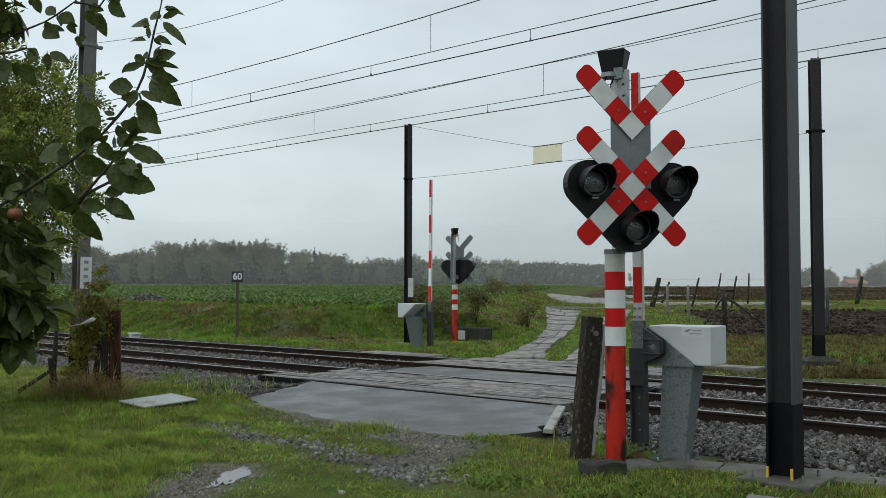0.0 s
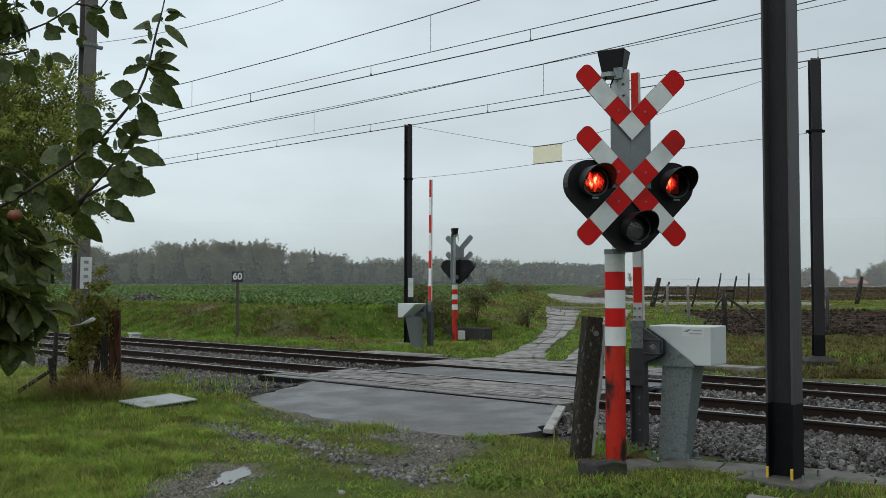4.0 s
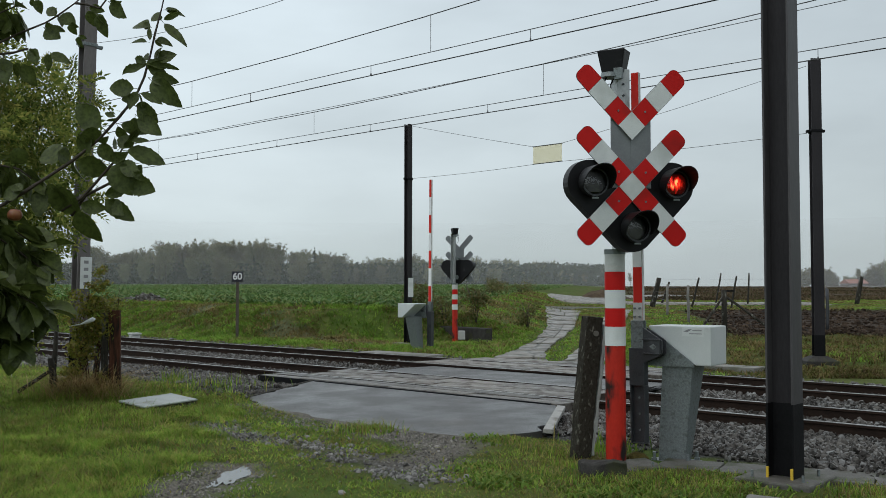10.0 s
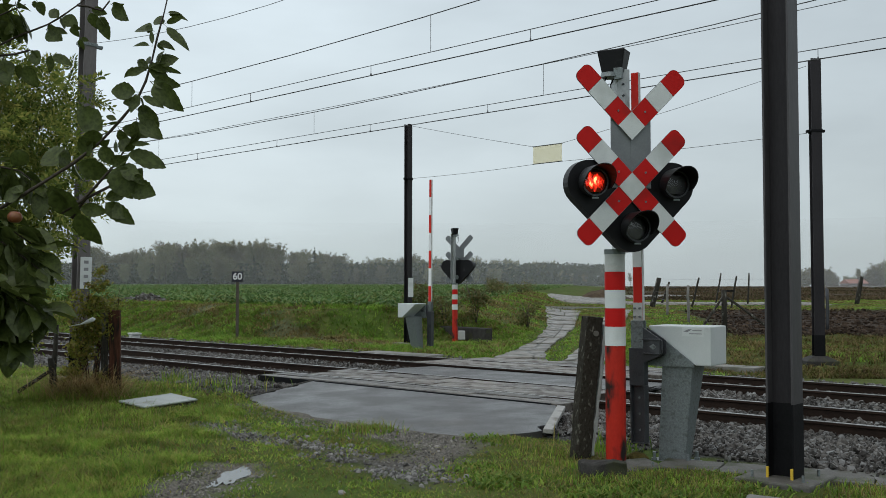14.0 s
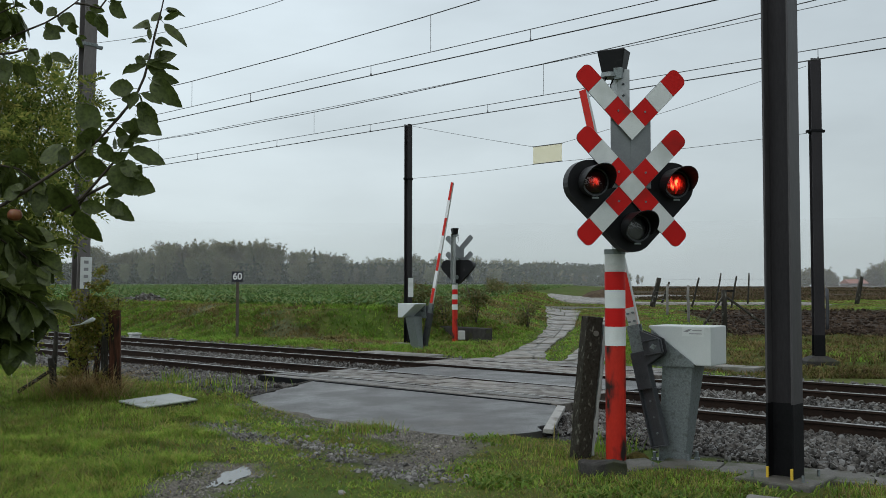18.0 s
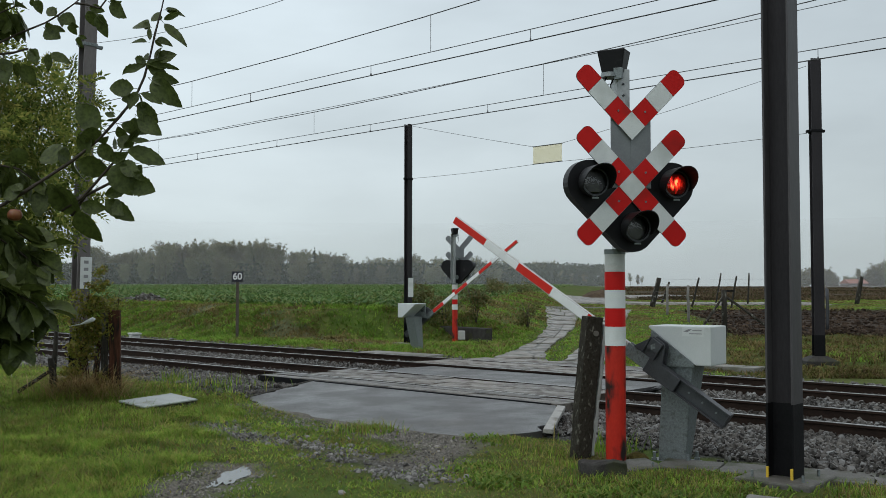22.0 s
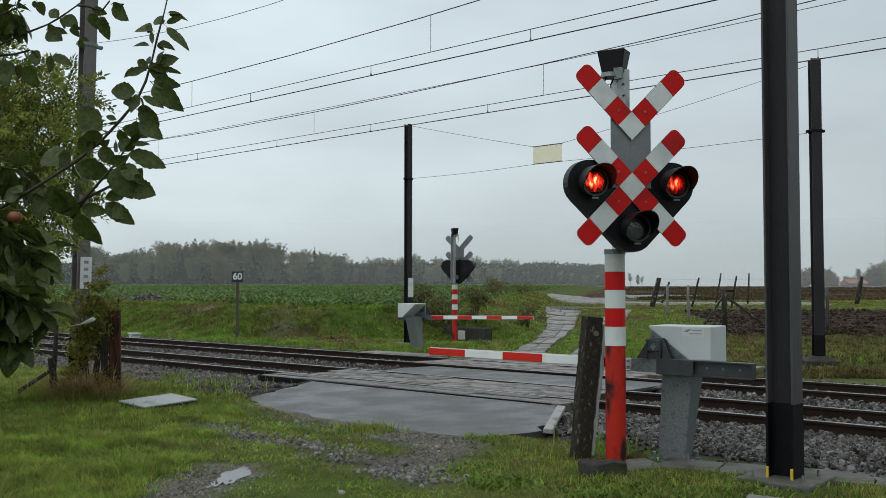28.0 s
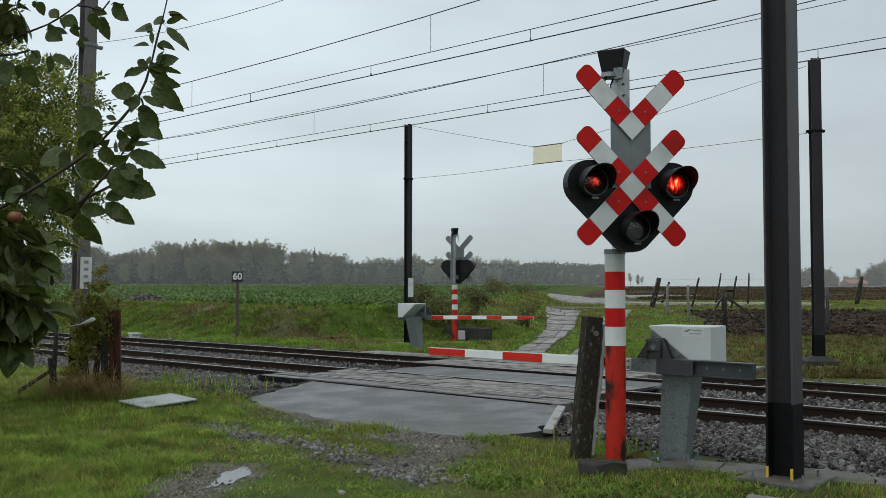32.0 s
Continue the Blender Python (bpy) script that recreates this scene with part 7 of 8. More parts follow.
def painted_haze():
    """Added sheet before the distant wood that paints pale haze over it, thinning upwards."""
    ma = bpy.data.materials.new("painted_haze")
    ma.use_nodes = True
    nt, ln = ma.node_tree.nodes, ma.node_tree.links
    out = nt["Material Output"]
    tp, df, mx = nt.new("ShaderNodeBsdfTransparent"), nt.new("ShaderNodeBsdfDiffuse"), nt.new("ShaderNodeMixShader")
    # pale diffuse colour imitates the veil of distance, mixed in by height
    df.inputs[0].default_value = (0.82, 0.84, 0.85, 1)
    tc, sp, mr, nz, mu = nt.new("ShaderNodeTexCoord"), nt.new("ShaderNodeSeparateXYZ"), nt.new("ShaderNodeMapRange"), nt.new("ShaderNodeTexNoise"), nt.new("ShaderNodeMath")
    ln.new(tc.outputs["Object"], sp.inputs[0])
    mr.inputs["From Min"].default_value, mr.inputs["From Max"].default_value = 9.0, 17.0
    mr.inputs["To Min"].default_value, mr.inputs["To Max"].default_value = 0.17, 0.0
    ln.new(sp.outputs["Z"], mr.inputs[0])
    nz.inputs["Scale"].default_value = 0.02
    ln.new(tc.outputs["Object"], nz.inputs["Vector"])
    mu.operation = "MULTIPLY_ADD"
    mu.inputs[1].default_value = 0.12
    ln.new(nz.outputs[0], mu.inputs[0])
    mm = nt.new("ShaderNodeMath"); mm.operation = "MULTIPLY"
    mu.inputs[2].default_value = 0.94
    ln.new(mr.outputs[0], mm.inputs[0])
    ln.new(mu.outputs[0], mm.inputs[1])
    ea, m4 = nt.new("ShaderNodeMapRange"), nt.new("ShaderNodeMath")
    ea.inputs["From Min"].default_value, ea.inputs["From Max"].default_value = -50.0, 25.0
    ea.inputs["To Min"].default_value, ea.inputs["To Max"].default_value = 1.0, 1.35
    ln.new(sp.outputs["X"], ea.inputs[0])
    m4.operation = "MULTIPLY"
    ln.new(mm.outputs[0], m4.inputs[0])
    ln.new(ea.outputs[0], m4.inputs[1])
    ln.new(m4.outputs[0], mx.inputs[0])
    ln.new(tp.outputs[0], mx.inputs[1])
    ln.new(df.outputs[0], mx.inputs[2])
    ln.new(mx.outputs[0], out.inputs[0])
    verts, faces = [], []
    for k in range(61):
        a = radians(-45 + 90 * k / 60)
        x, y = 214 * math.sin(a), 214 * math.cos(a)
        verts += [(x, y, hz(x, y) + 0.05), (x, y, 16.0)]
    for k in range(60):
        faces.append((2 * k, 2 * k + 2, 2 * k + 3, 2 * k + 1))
    me = from_arrays("painted_haze_backdrop", np.array(verts), np.array(faces), ma)
    tagged(new("painted_haze_backdrop", me), "see-through pale sheet painted as haze before the distant wood", "mist", kind="structure")


painted_haze()


def far_house():
    x, y = 119.0, 288.0
    ob = empty("house", pose(x, y, hz(x, y) - 0.05, 0, 0, 12) @ Matrix.Diagonal((0.72, 0.72, 0.62, 1)), "distant low brick house with a red tiled roof", "house")
    m_brick = material("dull_brick", (0.13, 0.10, 0.09), (0.18, 0.14, 0.12), 0.8, scale=0.8, fine=6, bump=0.0)
    m_tile = material("red_roof_tiles", (0.24, 0.10, 0.07), (0.33, 0.15, 0.11), 0.7, scale=0.6, fine=6, bump=0.0)
    bm = bmesh.new()
    bm_box(bm, -4.2, 4.2, -3, 3, -0.5, 3.1)
    part("wall", bm, m_brick, ob)
    bm = bmesh.new()
    bm_prism(bm, [(-3.5, 3.0), (3.5, 3.0), (0, 5.0)], -4.5, 4.5, pose(0, 0, 0, 0, 0, 90))
    part("roof", bm, m_tile, ob)
    bm = bmesh.new()
    bm_box(bm, 1.5, 2.1, -0.3, 0.3, 4.4, 5.7)
    part("chimney", bm, m_brick, ob)


far_house()


# ---- plants near the camera ----
def shrub(x, y, hgt, wid, count, size, mat, label, name="shrub"):
    z0 = hz(x, y)
    ob = empty(name, pose(x, y, z0), label, "shrub")
    bm = bmesh.new()
    r = np.random.default_rng(int(abs(x * 100 + y * 10)))
    for k in range(9):
        a = r.uniform(0, 6.28); l = wid * r.uniform(0.3, 0.8)
        bm_path(bm, [(0, 0, -0.05), (0.3 * l * math.cos(a), 0.3 * l * math.sin(a), hgt * 0.45), (l * math.cos(a), l * math.sin(a), hgt * r.uniform(0.7, 1.05))], [0.018, 0.012, 0.004], 5)
    part("stems", bm, M_BARK, ob)
    n_ = 14
    cen = np.stack([r.normal(0, wid * 0.42, n_), r.normal(0, wid * 0.42, n_), hgt * r.uniform(0.15, 0.85, n_)], 1)
    v, f = leaf_cloud(cen, wid * r.uniform(0.2, 0.42, n_), count, size)
    me = from_arrays("leaves", v, f, mat)
    o = new("leaves", me)
    o.parent = ob
    return ob


shrub(0.05, 37.4, 1.1, 0.7, 700, 0.055, M_SHRUB, "scraggy green and brown shrub behind the signal")
shrub(1.25, 37.6, 1.55, 0.65, 1000, 0.055, M_SHRUB, "scraggy green and brown shrub beside the block")
shrub(3.3, 39.0, 1.1, 0.55, 700, 0.05, M_SHRUB, "small dark shrub on the lane's bank")
shrub(4.0, 75.5, 1.1, 1.5, 700, 0.07, M_SHRUB, "rusty dock clump at the crop's edge", "weed_clump")
shrub(6.0, 78.0, 0.9, 1.3, 600, 0.07, M_SHRUB, "rusty dock clump at the crop's edge", "weed_clump")
shrub(3.0, 62.0, 0.8, 1.0, 500, 0.06, M_SHRUB, "brown weed clump beside the lane", "weed_clump")
shrub(-0.9, 37.9, 1.2, 0.8, 900, 0.055, M_SHRUB, "low dark shrub at the field's edge")


def feather_cloud(centres, radii, count, length, r):
    """Feathered leaves: pairs of small leaflets along drooping stalks."""
    k = r.choice(len(centres), count, p=radii ** 2 / (radii ** 2).sum())
    q = r.normal(size=(count, 3)); q /= np.linalg.norm(q, axis=1)[:, None]
    base = centres[k] + q * (radii[k] * (0.3 + 0.8 * r.random(count) ** 0.5))[:, None] * np.array([1, 1, 0.75])
    out = q + r.normal(0, 0.4, (count, 3)) + np.array([0, 0, -0.15])
    out /= np.linalg.norm(out, axis=1)[:, None]
    side = np.cross(out, r.normal(size=(count, 3))); side /= np.linalg.norm(side, axis=1)[:, None]
    size = length * (0.6 + 0.7 * r.random(count))
    quads = []
    for j in range(6):
        t = 0.25 + 0.15 * j
        stem = base + out * (size * t)[:, None] + np.array([0, 0, -1.0]) * (0.25 * size * t * t)[:, None]
        for sg in ((-1, 1) if j < 5 else (0,)):
            d = side * sg + out * 0.55 + r.normal(0, 0.15, (count, 3))
            d /= np.linalg.norm(d, axis=1)[:, None]
            wd = np.cross(d, np.cross(out, side) + r.normal(0, 0.3, (count, 3)))
            wd /= np.linalg.norm(wd, axis=1)[:, None]
            l = (size * 0.30)[:, None]
            quads.append(np.stack([stem, stem + d * l * 0.5 + wd * l * 0.2, stem + d * l, stem + d * l * 0.5 - wd * l * 0.2], 1))
    v = np.concatenate(quads).reshape(-1, 3)
    return v, np.arange(len(v)).reshape(-1, 4)


def pale_tree():
    x, y = -6.45, 13.6
    ob = empty("tree", pose(x, y, hz(x, y)), "pale green feathery tree behind the apple branches", "tree")
    bm = bmesh.new()
    bm_path(bm, [(-1.1, 0.2, -0.1), (-0.9, 0.2, 1.2), (-0.5, 0.1, 2.3), (-0.3, 0, 3.6)], [0.13, 0.11, 0.08, 0.03], 9)
    limbs = [((-0.9, 0.2, 1.2), (0.1, 0, 2.2), (0.9, -0.1, 2.6)), ((-0.5, 0.1, 2.3), (0.3, 0.2, 3.2), (1.0, 0.1, 4.2)), ((-0.5, 0.1, 2.3), (-1.2, 0.3, 3.2), (-1.9, 0.2, 4.0)), ((-0.9, 0.2, 1.3), (0.0, -0.3, 1.7), (0.9, -0.5, 1.9)), ((-0.3, 0, 3.4), (0.2, 0, 4.3), (0.4, 0, 5.0))]
    for l in limbs:
        bm_path(bm, l, [0.05, 0.03, 0.008], 6)
    part("trunk", bm, M_BARK, ob)
    r = np.random.default_rng(21)
    n_ = 90
    an, rr = r.uniform(0, 6.28, n_), np.sqrt(r.random(n_))
    zz = r.uniform(1.3, 5.7, n_)
    prof = 1.6 * np.sqrt(np.clip(1 - ((zz - 3.3) / 2.8) ** 2, 0.1, 1))
    cen = np.stack([-0.2 + rr * prof * np.cos(an), rr * prof * np.sin(an), zz], 1)
    v, f = feather_cloud(cen, r.uniform(0.20, 0.46, n_), 6500, 0.27, r)
    me = from_arrays("crown", v, f, M_BUSHLEAF)
    o = new("crown", me)
    o.parent = ob


pale_tree()


def ivy_post():
    x, y = -5.30, 16.1
    ob = empty("fence_post", pose(x, y, -0.1, 0, 0, 12), "rotten reddish-brown timber fence post", "fence post")
    bm = bmesh.new()
    bm_box(bm, -0.085, 0.085, -0.07, 0.07, -0.1, 1.42, bevel=0.015)
    for v in bm.verts:
        v.co.x += 0.05 * max(0, 0.3 - v.co.z) + 0.012 * noise.noise(v.co * 9)
    part("timber", bm, M_REDWOOD, ob)
    bm = bmesh.new()
    bm_box(bm, -0.20, -0.10, -0.05, 0.04, 0.2, 1.38, bevel=0.012)
    part("split_timber", bm, M_OLDWOOD, ob, "dark split half of the post")
    # climber over it
    cl = empty("climber", pose(x - 0.32, y + 0.05, -0.1), "yellowing climbing plant tangled on an old fence", "climbing plant")
    r = np.random.default_rng(5)
    for k in range(14):
        bm = bmesh.new()
        a = r.uniform(-0.4, 0.25)
        bm_path(bm, [(a, r.uniform(-0.1, 0.1), 0), (a + r.uniform(-0.15, 0.15), r.uniform(-0.1, 0.1), 0.7), (a + r.uniform(-0.2, 0.2), r.uniform(-0.15, 0.1), 1.3 + r.uniform(-0.2, 0.5))], [0.012, 0.009, 0.004], 5)
        part("stem", bm, M_REDWOOD, cl)
    n_ = 22
    cen = np.stack([r.uniform(-0.35, 0.28, n_), r.uniform(-0.15, 0.1, n_), r.uniform(0.35, 1.75, n_)], 1)
    sprig = np.stack([r.uniform(-0.2, 0.25, 7), r.uniform(-0.1, 0.1, 7), r.uniform(1.75, 2.15, 7)], 1)
    v, f = leaf_cloud(np.concatenate([cen, sprig]), np.concatenate([r.uniform(0.10, 0.24, n_), r.uniform(0.05, 0.09, 7)]), 4200, 0.032)
    o = new("leaves", from_arrays("leaves", v, f, M_IVY))
    o.parent = cl
    # broken fence to its side
    fb = empty("broken_fence", pose(-6.25, 15.9, -0.1), "broken dark fence stake with a fallen rail", "fence")
    for pts, rad in ((((0.12, 0, -0.05), (0.05, 0, 0.35), (0.0, 0, 0.66)), 0.062), (((-0.55, 0.1, 0.12), (-0.25, 0.05, 0.3), (0.03, 0, 0.48)), 0.035)):
        bm = bmesh.new()
        bm_path(bm, pts, [rad, rad * 0.95, rad * 0.8], 7)
        part("stake" if rad > 0.04 else "rail", bm, M_OLDWOOD, fb)
    for px, pz in ((-6.02, 0.0), (-6.75, 0.05)):
        bm = bmesh.new()
        bm_path(bm, [(0, 0, -0.1), (0.03, 0, 0.5), (0.02, 0.02, 1.15)], [0.05, 0.045, 0.035], 7)
        tagged(part("fence_stake", bm, M_OLDWOOD, None, "", pose(px, 17.2, -0.1, 0, 3, 0)), "thin dark fence stake among dead stalks", "fence post")
    # pale dead branch beside the broken fence
    bm = bmesh.new()
    bm_path(bm, [(-0.35, 0, 0.0), (0.0, 0, 0.12), (0.14, 0, 0.22), (0.24, 0, 0.25)], [0.014, 0.014, 0.011, 0.004], 6)
    bm_path(bm, [(0.02, 0, 0.13), (0.10, -0.02, 0.04), (0.16, -0.02, -0.12)], [0.010, 0.008, 0.004], 6)
    tagged(part("dead_branch", bm, M_PALECONC, None, "", pose(-6.62, 15.0, 0.46)), "pale bare dead branch caught in the hedge", "branch")
    # scrap of white sheeting caught on a twig
    bm = bmesh.new()
    bm_path(bm, [(-0.28, 0, -0.07), (-0.1, 0, -0.04), (0.0, 0, 0.0), (0.09, 0, 0.035), (0.12, 0, 0.04)], [0.006, 0.010, 0.028, 0.036, 0.012], 8)
    tagged(part("plastic_scrap", bm, M_WHITE, None, "", pose(-5.46, 15.3, 1.16)), "white plastic scrap caught in the climbing plant", "plastic scrap")


ivy_post()


def puddle():
    bm = bmesh.new()
    pts = []
    for k in range(72):
        t = 2 * math.pi * k / 72
        r = 0.85 + 0.16 * math.sin(2 * t + 1) + 0.10 * math.sin(5 * t)
        r += 0.10 * math.sin(3 * t + 2) + 0.07 * math.sin(11 * t + 1) + 0.09 * math.sin(7 * t + 0.4) + 0.05 * math.sin(19 * t)
        pts.append((0.13 * r * math.cos(t) + 0.03 * math.sin(t), 0.66 * r * math.sin(t)))
    bm.faces.new([bm.verts.new((a, b, 0)) for a, b in pts])
    x, y = -2.0, 9.5
    tagged(part("puddle", bm, M_PUDDLE, None, "", pose(x, y, hz(x, y) + 0.027, 0, 0, 0)), "shallow rain puddle in a muddy wheel track", "puddle", kind="structure")


puddle()


# ---- apple tree beside the camera ----
def leaf_mesh(seed):
    """A broad, pointed, slightly folded leaf, one unit long, with a short stalk; it grows along x."""
    r = random.Random(seed)
    curl, fold = r.uniform(0.05, 0.45), r.uniform(0.1, 0.5)
    twist, bow = r.uniform(-0.5, 0.5), r.uniform(-0.15, 0.15)
    verts, faces = [], []
    n_ = 15
    for k in range(n_):
        t = k / (n_ - 1)
        if t < 0.16:
            w = 0.010
        else:
            q = (t - 0.16) / 0.84
            w = 0.285 * math.sin(math.pi * min(1.0, q ** 0.8)) ** 0.75 + 0.002
        w *= 1 + (0.045 if k % 2 else -0.03) + r.uniform(-0.05, 0.05)
        z = -curl * t * t + 0.015 * math.sin(9 * t)
        lift = fold * w * (1 + 0.3 * math.sin(7 * t + seed))
        tw = twist * t
        for side in (-1, 0, 1):
            verts.append((t, side * w * math.cos(tw) + bow * t * t, z + (lift + side * w * math.sin(tw)) * abs(side)))
    for k in range(n_ - 1):
        a = 3 * k
        faces += [(a, a + 1, a + 4, a + 3), (a + 1, a + 2, a + 5, a + 4)]
    return from_arrays("leaf", np.array(verts), np.array(faces), M_APPLELEAF, True)


LEAVES = [leaf_mesh(k) for k in range(10)]


def limb(tree, pivot, name, path, radii, leaves, spacing, size, r, droop=0.5, skip=0.0, sides=1.0):
    """A limb with its leaves; its origin is the pivot about which it sways."""
    bm = bmesh.new()
    pv = Vector(pivot)
    pts = [Vector(p) - pv for p in path]
    bm_path(bm, pts, [q * 0.44 * (1 + 0.25 * (k % 2)) for k, q in enumerate(radii)], 7)
    ob = part(name, bm, M_TWIG, tree, "thin dark leafy twig", pose(*(pv - tree.matrix_basis.translation)))
    total = 0.0
    side = 1
    for a, b in zip(pts, pts[1:]):
        seg = b - a
        n_ = max(1, int(seg.length / spacing))
        for k in range(n_):
            total += 1
            if total <= skip:
                continue
            p = a.lerp(b, (k + r.random() * 0.6) / n_)
            for q in range(leaves):
                side = -side
                along = seg.normalized()
                out = Vector((-along.z, r.uniform(-0.7, 0.5), along.x)).normalized() * side * sides
                dirn = (along * r.uniform(0.2, 0.8) + out * r.uniform(0.6, 1.0) + Vector((0, r.uniform(-0.3, 0.3), -droop * r.uniform(0.3, 1.3)))).normalized()
                turn = dirn.to_track_quat("X", "Z").to_matrix().to_4x4()
                s = size * r.uniform(0.55, 1.1)
                lf = new("leaf", LEAVES[r.randrange(len(LEAVES))])
                lf.parent = ob
                lf.matrix_basis = Matrix.Translation(p) @ turn @ pose(0, 0, 0, r.uniform(-50, 50), 0, 0) @ Matrix.Diagonal((s, s, s, 1))
    return ob


def set_leaves(ob, pivot, y, rows, r):
    """Leaves set one by one along a limb: stalk foot, tip and breadth."""
    for x0, z0, x1, z1, wide in rows:
        a = Vector((x0, y + r.uniform(-0.02, 0.02), z0))
        along = Vector((x1 - x0, 0, z1 - z0))
        size = along.length * 1.05
        along = (along.normalized() + Vector((0, r.uniform(-0.35, 0.35), 0))).normalized()
        face = Vector((r.uniform(-0.35, 0.35), -1, r.uniform(-0.2, 0.6)))
        across = face.cross(along).normalized()
        face = along.cross(across)
        turn = Matrix((along, across, face)).transposed().to_4x4()
        broad = wide / 0.49
        size = max(size, wide * 1.4) * 1.02
        lf = new("leaf", LEAVES[r.randrange(len(LEAVES))])
        lf.parent = ob
        lf.matrix_basis = Matrix.Translation(a - Vector(pivot)) @ turn @ Matrix.Diagonal((size, broad, size, 1))
        # a smaller leaf of the same bud
        lf = new("leaf", LEAVES[r.randrange(len(LEAVES))])
        lf.parent = ob
        k = r.uniform(0.5, 0.8)
        lf.matrix_basis = Matrix.Translation(a - Vector(pivot)) @ pose(0, 0, 0, 0, r.uniform(-75, 75), 0) @ turn @ pose(0, 0, 0, r.uniform(-60, 60), 0, 0) @ Matrix.Diagonal((size * k, broad * k, size * k, 1))


def apple_tree():
    tree = empty("apple_tree", pose(-2.25, 2.7, -0.1), "apple tree with dark wet leaves reaching over the verge", "tree")
    bm = bmesh.new()
    bm_path(bm, [(0, 0, -0.1), (0.03, 0, 0.7), (-0.02, 0.02, 1.3), (0.06, 0, 1.8), (0.1, 0.05, 2.6)], [0.10, 0.085, 0.075, 0.06, 0.03], 10)
    bm_path(bm, [(-0.02, 0.02, 1.2), (0.35, -0.1, 1.55), (0.75, -0.25, 1.78)], [0.05, 0.04, 0.025], 8)
    bm_path(bm, [(0.06, 0, 1.9), (0.5, -0.15, 2.3), (0.9, -0.25, 2.5)], [0.04, 0.03, 0.02], 8)
    part("trunk", bm, M_BARK, tree)
    r = random.Random(3)
    pivot = (-1.42, 2.42, 1.80)
    limbs = []
    # the long shoot against the sky, its side shoots and the shoot above it, with their leaves
    main = limb(tree, pivot, "limb", [(-1.50, 2.45, 1.68), (-1.143, 2.40, 1.814), (-1.072, 2.40, 1.853), (-1.013, 2.40, 1.889), (-0.954, 2.40, 1.928), (-0.900, 2.40, 1.964), (-0.835, 2.40, 2.018), (-0.788, 2.40, 2.072), (-0.750, 2.40, 2.120), (-0.729, 2.40, 2.169), (-0.715, 2.40, 2.223), (-0.704, 2.40, 2.278), (-0.689, 2.40, 2.339), (-0.681, 2.40, 2.381)],
                [0.012, 0.011, 0.010, 0.009, 0.0085, 0.008, 0.0075, 0.007, 0.0065, 0.006, 0.0055, 0.005, 0.004, 0.003], 0, 0.03, 0.08, r)
    limbs.append(main)
    set_leaves(main, pivot, 2.40, [(-0.71, 2.29, -0.76, 2.31, 0.033), (-0.69, 2.31, -0.72, 2.33, 0.027), (-0.69, 2.34, -0.64, 2.33, 0.017), (-0.69, 2.31, -0.63, 2.25, 0.023), (-0.71, 2.27, -0.67, 2.26, 0.018), (-0.71, 2.25, -0.76, 2.26, 0.013), (-0.71, 2.21, -0.67, 2.24, 0.037), (-0.72, 2.21, -0.77, 2.21, 0.027), (-0.72, 2.20, -0.79, 2.19, 0.019), (-0.73, 2.20, -0.67, 2.18, 0.030), (-0.72, 2.17, -0.65, 2.10, 0.042), (-0.72, 2.21, -0.65, 2.20, 0.012), (-0.74, 2.14, -0.81, 2.14, 0.037), (-0.75, 2.12, -0.78, 2.12, 0.025), (-0.74, 2.13, -0.68, 2.11, 0.017), (-0.75, 2.08, -0.69, 2.03, 0.036), (-0.75, 2.10, -0.70, 2.06, 0.036), (-0.79, 2.07, -0.82, 2.08, 0.012)], r)
    set_leaves(main, pivot, 2.40, [(-0.80, 2.06, -0.73, 2.04, 0.030), (-0.82, 2.04, -0.89, 2.09, 0.052), (-0.84, 2.02, -0.89, 1.99, 0.042), (-0.84, 2.01, -0.80, 1.97, 0.031), (-0.79, 1.99, -0.76, 2.03, 0.036), (-0.78, 1.99, -0.68, 1.98, 0.042), (-0.76, 2.01, -0.72, 2.02, 0.013), (-0.79, 1.96, -0.73, 1.94, 0.035), (-0.81, 1.96, -0.75, 1.90, 0.054), (-0.77, 1.92, -0.71, 1.89, 0.045), (-0.75, 1.94, -0.72, 1.92, 0.017), (-0.90, 1.97, -0.82, 1.94, 0.043), (-1.01, 1.89, -1.06, 1.88, 0.035), (-0.95, 1.91, -0.89, 1.84, 0.055), (-0.93, 1.95, -0.97, 2.00, 0.055), (-0.83, 1.88, -0.76, 1.82, 0.037), (-0.82, 1.87, -0.77, 1.84, 0.033), (-0.89, 1.86, -0.86, 1.76, 0.049)], r)
    for shoot in ([(-0.926, 2.41, 1.845), (-0.879, 2.41, 1.875), (-0.849, 2.41, 1.908), (-0.796, 2.41, 1.971), (-0.779, 2.41, 2.001)], [(-0.906, 2.42, 1.833), (-0.873, 2.42, 1.882), (-0.814, 2.42, 1.913)]):
        bm = bmesh.new()
        bm_path(bm, [Vector(p) - Vector(pivot) for p in shoot], [0.0045, 0.004, 0.0035, 0.003, 0.002][:len(shoot)], 6)
        part("shoot", bm, M_TWIG, main)
    upper = limb(tree, pivot, "limb", [(-1.45, 2.5, 2.12), (-1.217, 2.50, 2.234), (-1.149, 2.50, 2.266), (-1.087, 2.50, 2.298), (-1.012, 2.50, 2.329), (-0.981, 2.50, 2.348), (-0.938, 2.50, 2.380), (-0.910, 2.50, 2.405)], [0.009, 0.007, 0.006, 0.0055, 0.005, 0.0045, 0.004, 0.003], 0, 0.03, 0.08, r)
    limbs.append(upper)
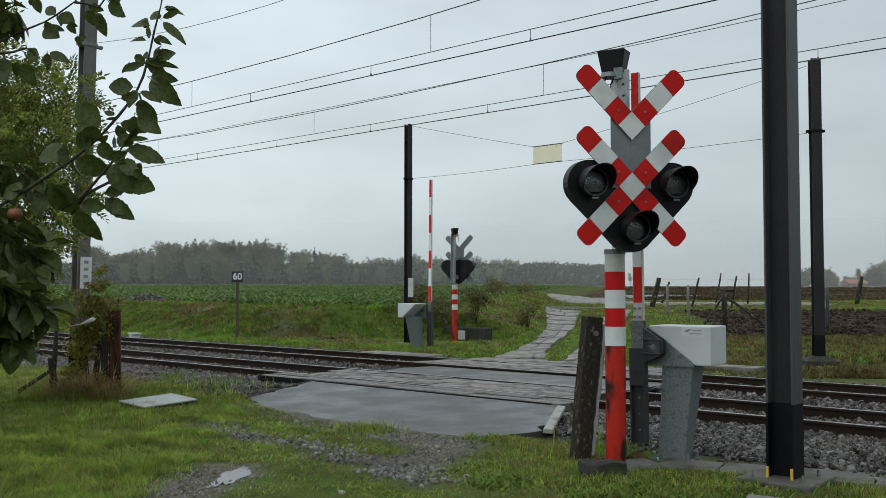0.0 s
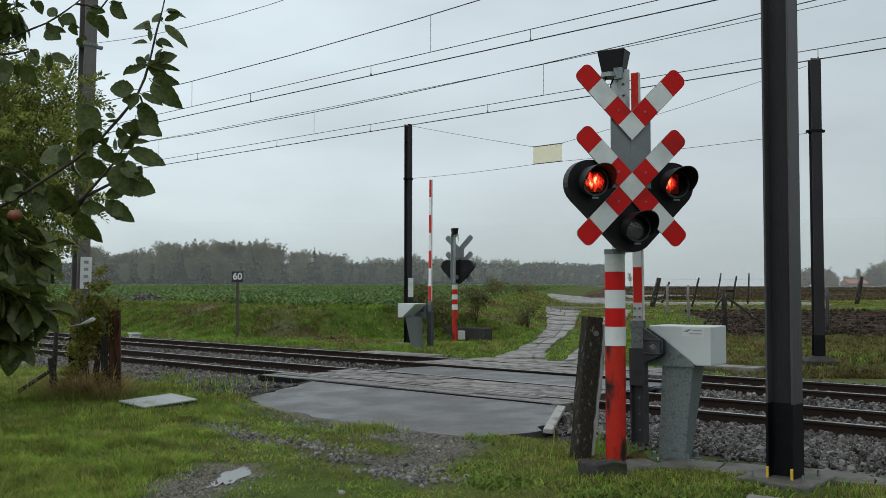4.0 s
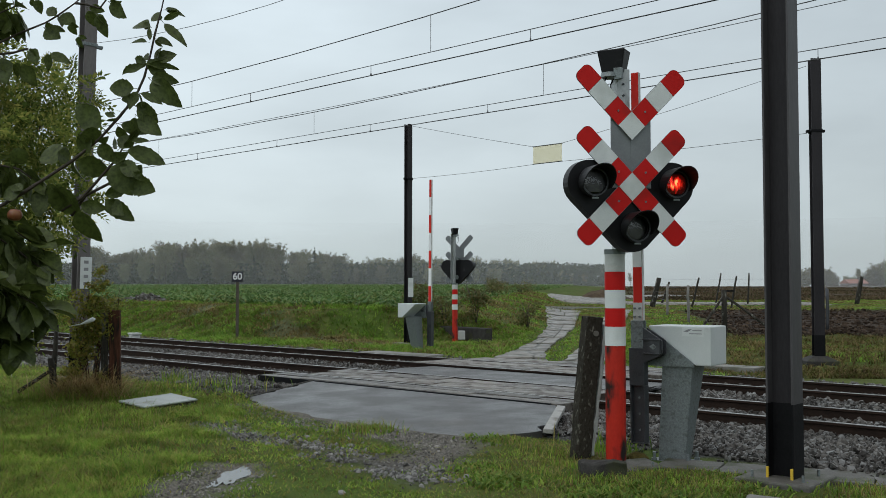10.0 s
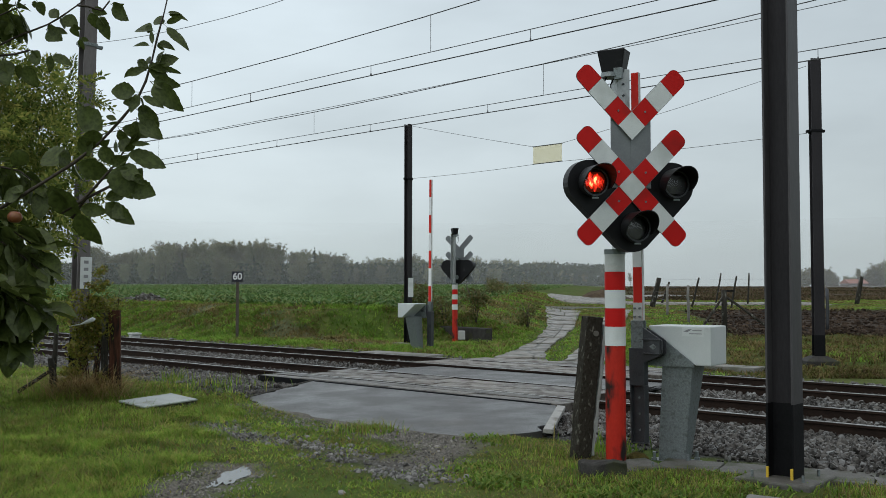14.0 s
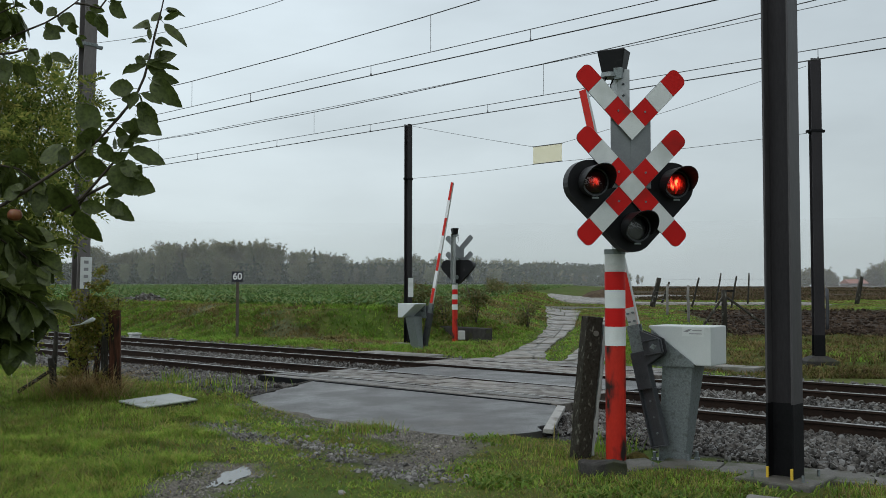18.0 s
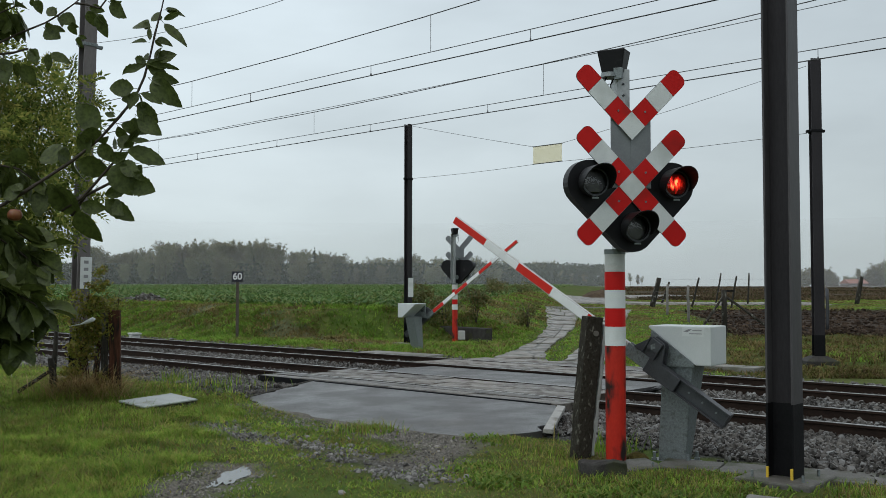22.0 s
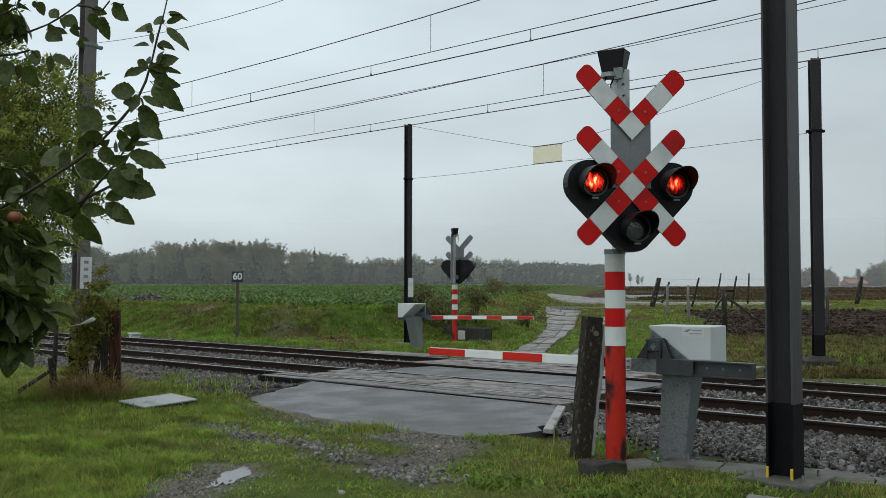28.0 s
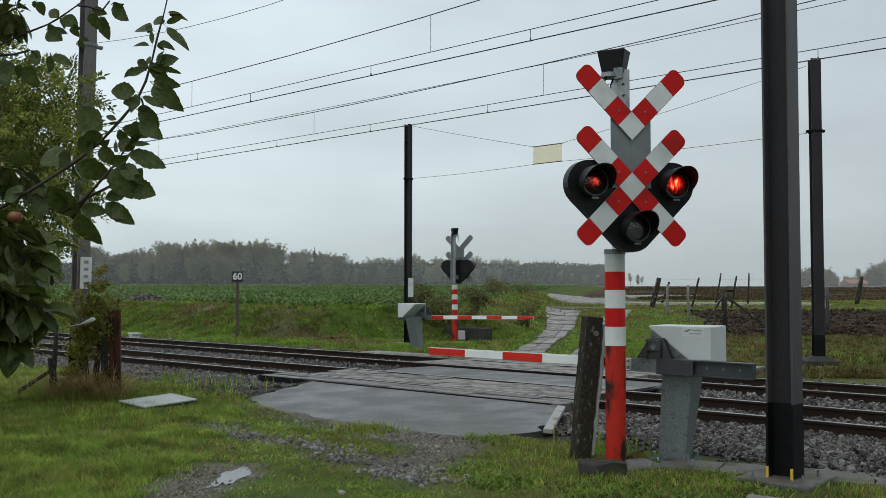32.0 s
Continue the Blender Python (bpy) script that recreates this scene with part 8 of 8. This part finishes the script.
    set_leaves(upper, pivot, 2.50, [(-1.02, 2.32, -0.99, 2.29, 0.036), (-1.01, 2.26, -0.96, 2.23, 0.024), (-1.07, 2.23, -1.04, 2.17, 0.032), (-1.01, 2.32, -0.97, 2.31, 0.020), (-0.98, 2.35, -0.94, 2.33, 0.032), (-0.98, 2.34, -1.00, 2.36, 0.025), (-0.86, 2.39, -0.81, 2.35, 0.034), (-0.88, 2.35, -0.85, 2.30, 0.026), (-0.91, 2.37, -0.89, 2.32, 0.026), (-0.95, 2.33, -0.94, 2.30, 0.019), (-0.93, 2.30, -0.93, 2.27, 0.016), (-1.04, 2.39, -1.02, 2.36, 0.022), (-1.09, 2.30, -1.12, 2.33, 0.031), (-1.12, 2.24, -1.11, 2.18, 0.053), (-1.05, 2.26, -1.02, 2.23, 0.030)], r)
    for shoot in ([(-0.938, 2.50, 2.380), (-0.910, 2.50, 2.377), (-0.875, 2.50, 2.367), (-0.856, 2.50, 2.393)], [(-1.186, 2.50, 2.241), (-1.092, 2.50, 2.252), (-1.055, 2.50, 2.263)]):
        bm = bmesh.new()
        bm_path(bm, [Vector(p) - Vector(pivot) for p in shoot], [0.0035, 0.003, 0.0025, 0.002][:len(shoot)], 6)
        part("shoot", bm, M_TWIG, upper)
    limbs.append(limb(tree, pivot, "limb", [(-1.45, 2.3, 1.72), (-1.15, 2.28, 1.70), (-1.0, 2.26, 1.66), (-0.92, 2.25, 1.62)], [0.01, 0.008, 0.005, 0.002], 5, 0.024, 0.088, r, 0.9, 3))
    limbs.append(limb(tree, pivot, "limb", [(-1.40, 2.35, 1.70), (-1.18, 2.35, 1.65), (-1.06, 2.34, 1.61), (-0.98, 2.33, 1.58)], [0.009, 0.007, 0.005, 0.002], 5, 0.026, 0.09, r, 1.3, 2))
    limbs.append(limb(tree, pivot, "limb", [(-1.40, 2.30, 1.68), (-1.14, 2.28, 1.64), (-1.04, 2.26, 1.59)], [0.009, 0.006, 0.003], 5, 0.026, 0.095, r, 1.2, 2))
    limbs.append(limb(tree, pivot, "limb", [(-1.45, 2.36, 1.84), (-1.16, 2.34, 1.86), (-1.02, 2.33, 1.80), (-0.93, 2.33, 1.74)], [0.009, 0.007, 0.005, 0.003], 5, 0.027, 0.09, r, 0.8, 2))
    limbs.append(limb(tree, pivot, "limb", [(-1.45, 2.40, 1.68), (-1.20, 2.34, 1.65), (-1.05, 2.31, 1.58), (-0.98, 2.30, 1.53)], [0.009, 0.007, 0.005, 0.003], 6, 0.024, 0.095, r, 1.1, 2))
    limbs.append(limb(tree, pivot, "limb", [(-1.45, 2.38, 1.72), (-1.18, 2.33, 1.70), (-1.02, 2.31, 1.65), (-0.91, 2.30, 1.60)], [0.009, 0.007, 0.005, 0.003], 5, 0.024, 0.092, r, 1.0, 2))
    limbs.append(limb(tree, pivot, "limb", [(-1.45, 2.42, 1.86), (-1.18, 2.36, 1.84), (-1.02, 2.33, 1.76), (-0.93, 2.31, 1.70)], [0.009, 0.007, 0.005, 0.003], 5, 0.025, 0.09, r, 0.9, 2))
    limbs.append(limb(tree, pivot, "limb", [(-1.45, 2.45, 1.95), (-1.2, 2.45, 1.98), (-1.05, 2.45, 1.95), (-0.98, 2.45, 1.90)], [0.01, 0.008, 0.005, 0.002], 4, 0.027, 0.085, r, 0.8, 3))
    limbs.append(limb(tree, pivot, "limb", [(-1.45, 2.5, 2.25), (-1.18, 2.5, 2.33), (-1.07, 2.5, 2.38)], [0.009, 0.006, 0.003], 5, 0.026, 0.085, r, 0.8, 2))
    # one apple
    bm = bmesh.new()
    bmesh.ops.create_uvsphere(bm, u_segments=16, v_segments=10, radius=0.017)
    for v in bm.verts:
        k = math.hypot(v.co.x, v.co.y) / 0.017
        v.co.z *= 0.92
        v.co.z -= 0.005 * max(0, 1 - k * 2.2) * (1 if v.co.z > 0 else -0.6)
    for fa in bm.faces:
        fa.smooth = True
    m_apple = material("apple_skin", (0.16, 0.03, 0.018), (0.20, 0.09, 0.03), 0.35, scale=30, fine=120, bump=0.0)
    ap = part("apple", bm, m_apple, limbs[0], "small red-brown ripe apple", pose(-1.01 + 1.42, 2.34 - 2.42, 1.828 - 1.80))
    return tree, limbs, pivot


apple, apple_limbs, apple_pivot = apple_tree()


# ---- what moves ----
SWING = [(0.0, 89.6), (17.0, 89.6), (17.1, 89.5), (17.3, 87.5), (17.5, 84.7), (18.0, 77.2), (18.5, 72.0), (19.0, 66.3), (19.5, 60.9), (20.0, 55.2), (20.5, 49.8), (21.0, 43.9), (21.5, 38.6), (22.0, 33.2), (22.5, 27.8),
         (23.0, 22.3), (23.5, 17.0), (24.0, 11.6), (24.5, 6.8), (24.8, 4.0), (25.0, 2.1), (25.2, 1.1), (25.5, 0.9), (32.0, 0.9)]
# how far the wind presses the apple branches down, in degrees, each half second
GUSTS = [0.0, -0.8, 0.3, 0.6, 0.6, 0.0, 0.9, 0.4, 0.5, 0.4, 0.3, 0.3, 0.5, 1.4, 0.9, 1.7, 2.6, 1.6, 2.9, 3.9, 0.3, 3.0, 0.2, 1.4, 0.8, -0.4, 0.4, 0.7, 1.0, 1.3, 0.9, 0.4,
         0.0, 0.9, 0.6, 0.6, 0.3, 0.3, 0.3, 0.1, 0.4, 0.2, 0.2, 0.6, 0.3, 0.4, 0.2, 0.1, 0.1, 0.1, 0.4, 0.5, 0.6, 0.6, 0.7, 0.8, 1.0, 0.7, 0.6, 0.5, 1.0, 0.9, 0.7, 1.2, 1.0]
BEAT, FIRST = 0.9227, 6.36


def flash_rows(changes, x, y, z):
    """Rows for a flasher drum: at each change it turns on by a third, in two quick steps."""
    ang = 240.0
    rows = [(0.0, pose(x, y, z, 0, 0, ang))]
    for t in changes:
        rows.append((t - 1 / 30, pose(x, y, z, 0, 0, ang)))
        rows.append((t, pose(x, y, z, 0, 0, ang + 60)))
        ang += 120
        rows.append((t + 1 / 30, pose(x, y, z, 0, 0, ang)))
    rows.append((32.2, pose(x, y, z, 0, 0, ang)))
    return rows


def motions():
    for arm in (arm_near, arm_far):
        walk(arm, [(t, pose(0, 0, 1.153, 0, a, 0)) for t, a in SWING])
    base = Vector(apple_pivot) - apple.matrix_basis.translation
    for k, lm in enumerate(apple_limbs):
        give = (1.0, 0.9, 1.1, 0.75, 0.9, 0.7, 0.9, 0.7, 0.85)[k % 9]
        walk(lm, [(0.5 * i, pose(*base, 0, give * a, 0)) for i, a in enumerate(GUSTS)])
    left, right = [], []
    for k in range(-5, 29):
        t = FIRST + BEAT * k
        if t > 1.7:
            left += [max(t, 1.97), t + 0.53, t + 0.84]
        # the right lamp lights as the left one fades
        if t > 1.2:
            right += [t + 0.40, t + BEAT + 0.09, t + BEAT + 0.22]
    for changes, pair in ((left, 0), (right, 1)):
        changes = [t for t in changes if 0.2 < t < 32.1]
        for drums in (flashers_near, flashers_far):
            ob = drums[pair]
            p = ob.matrix_basis.translation.copy()
            walk(ob, flash_rows(changes, p.x, p.y, p.z))


motions()
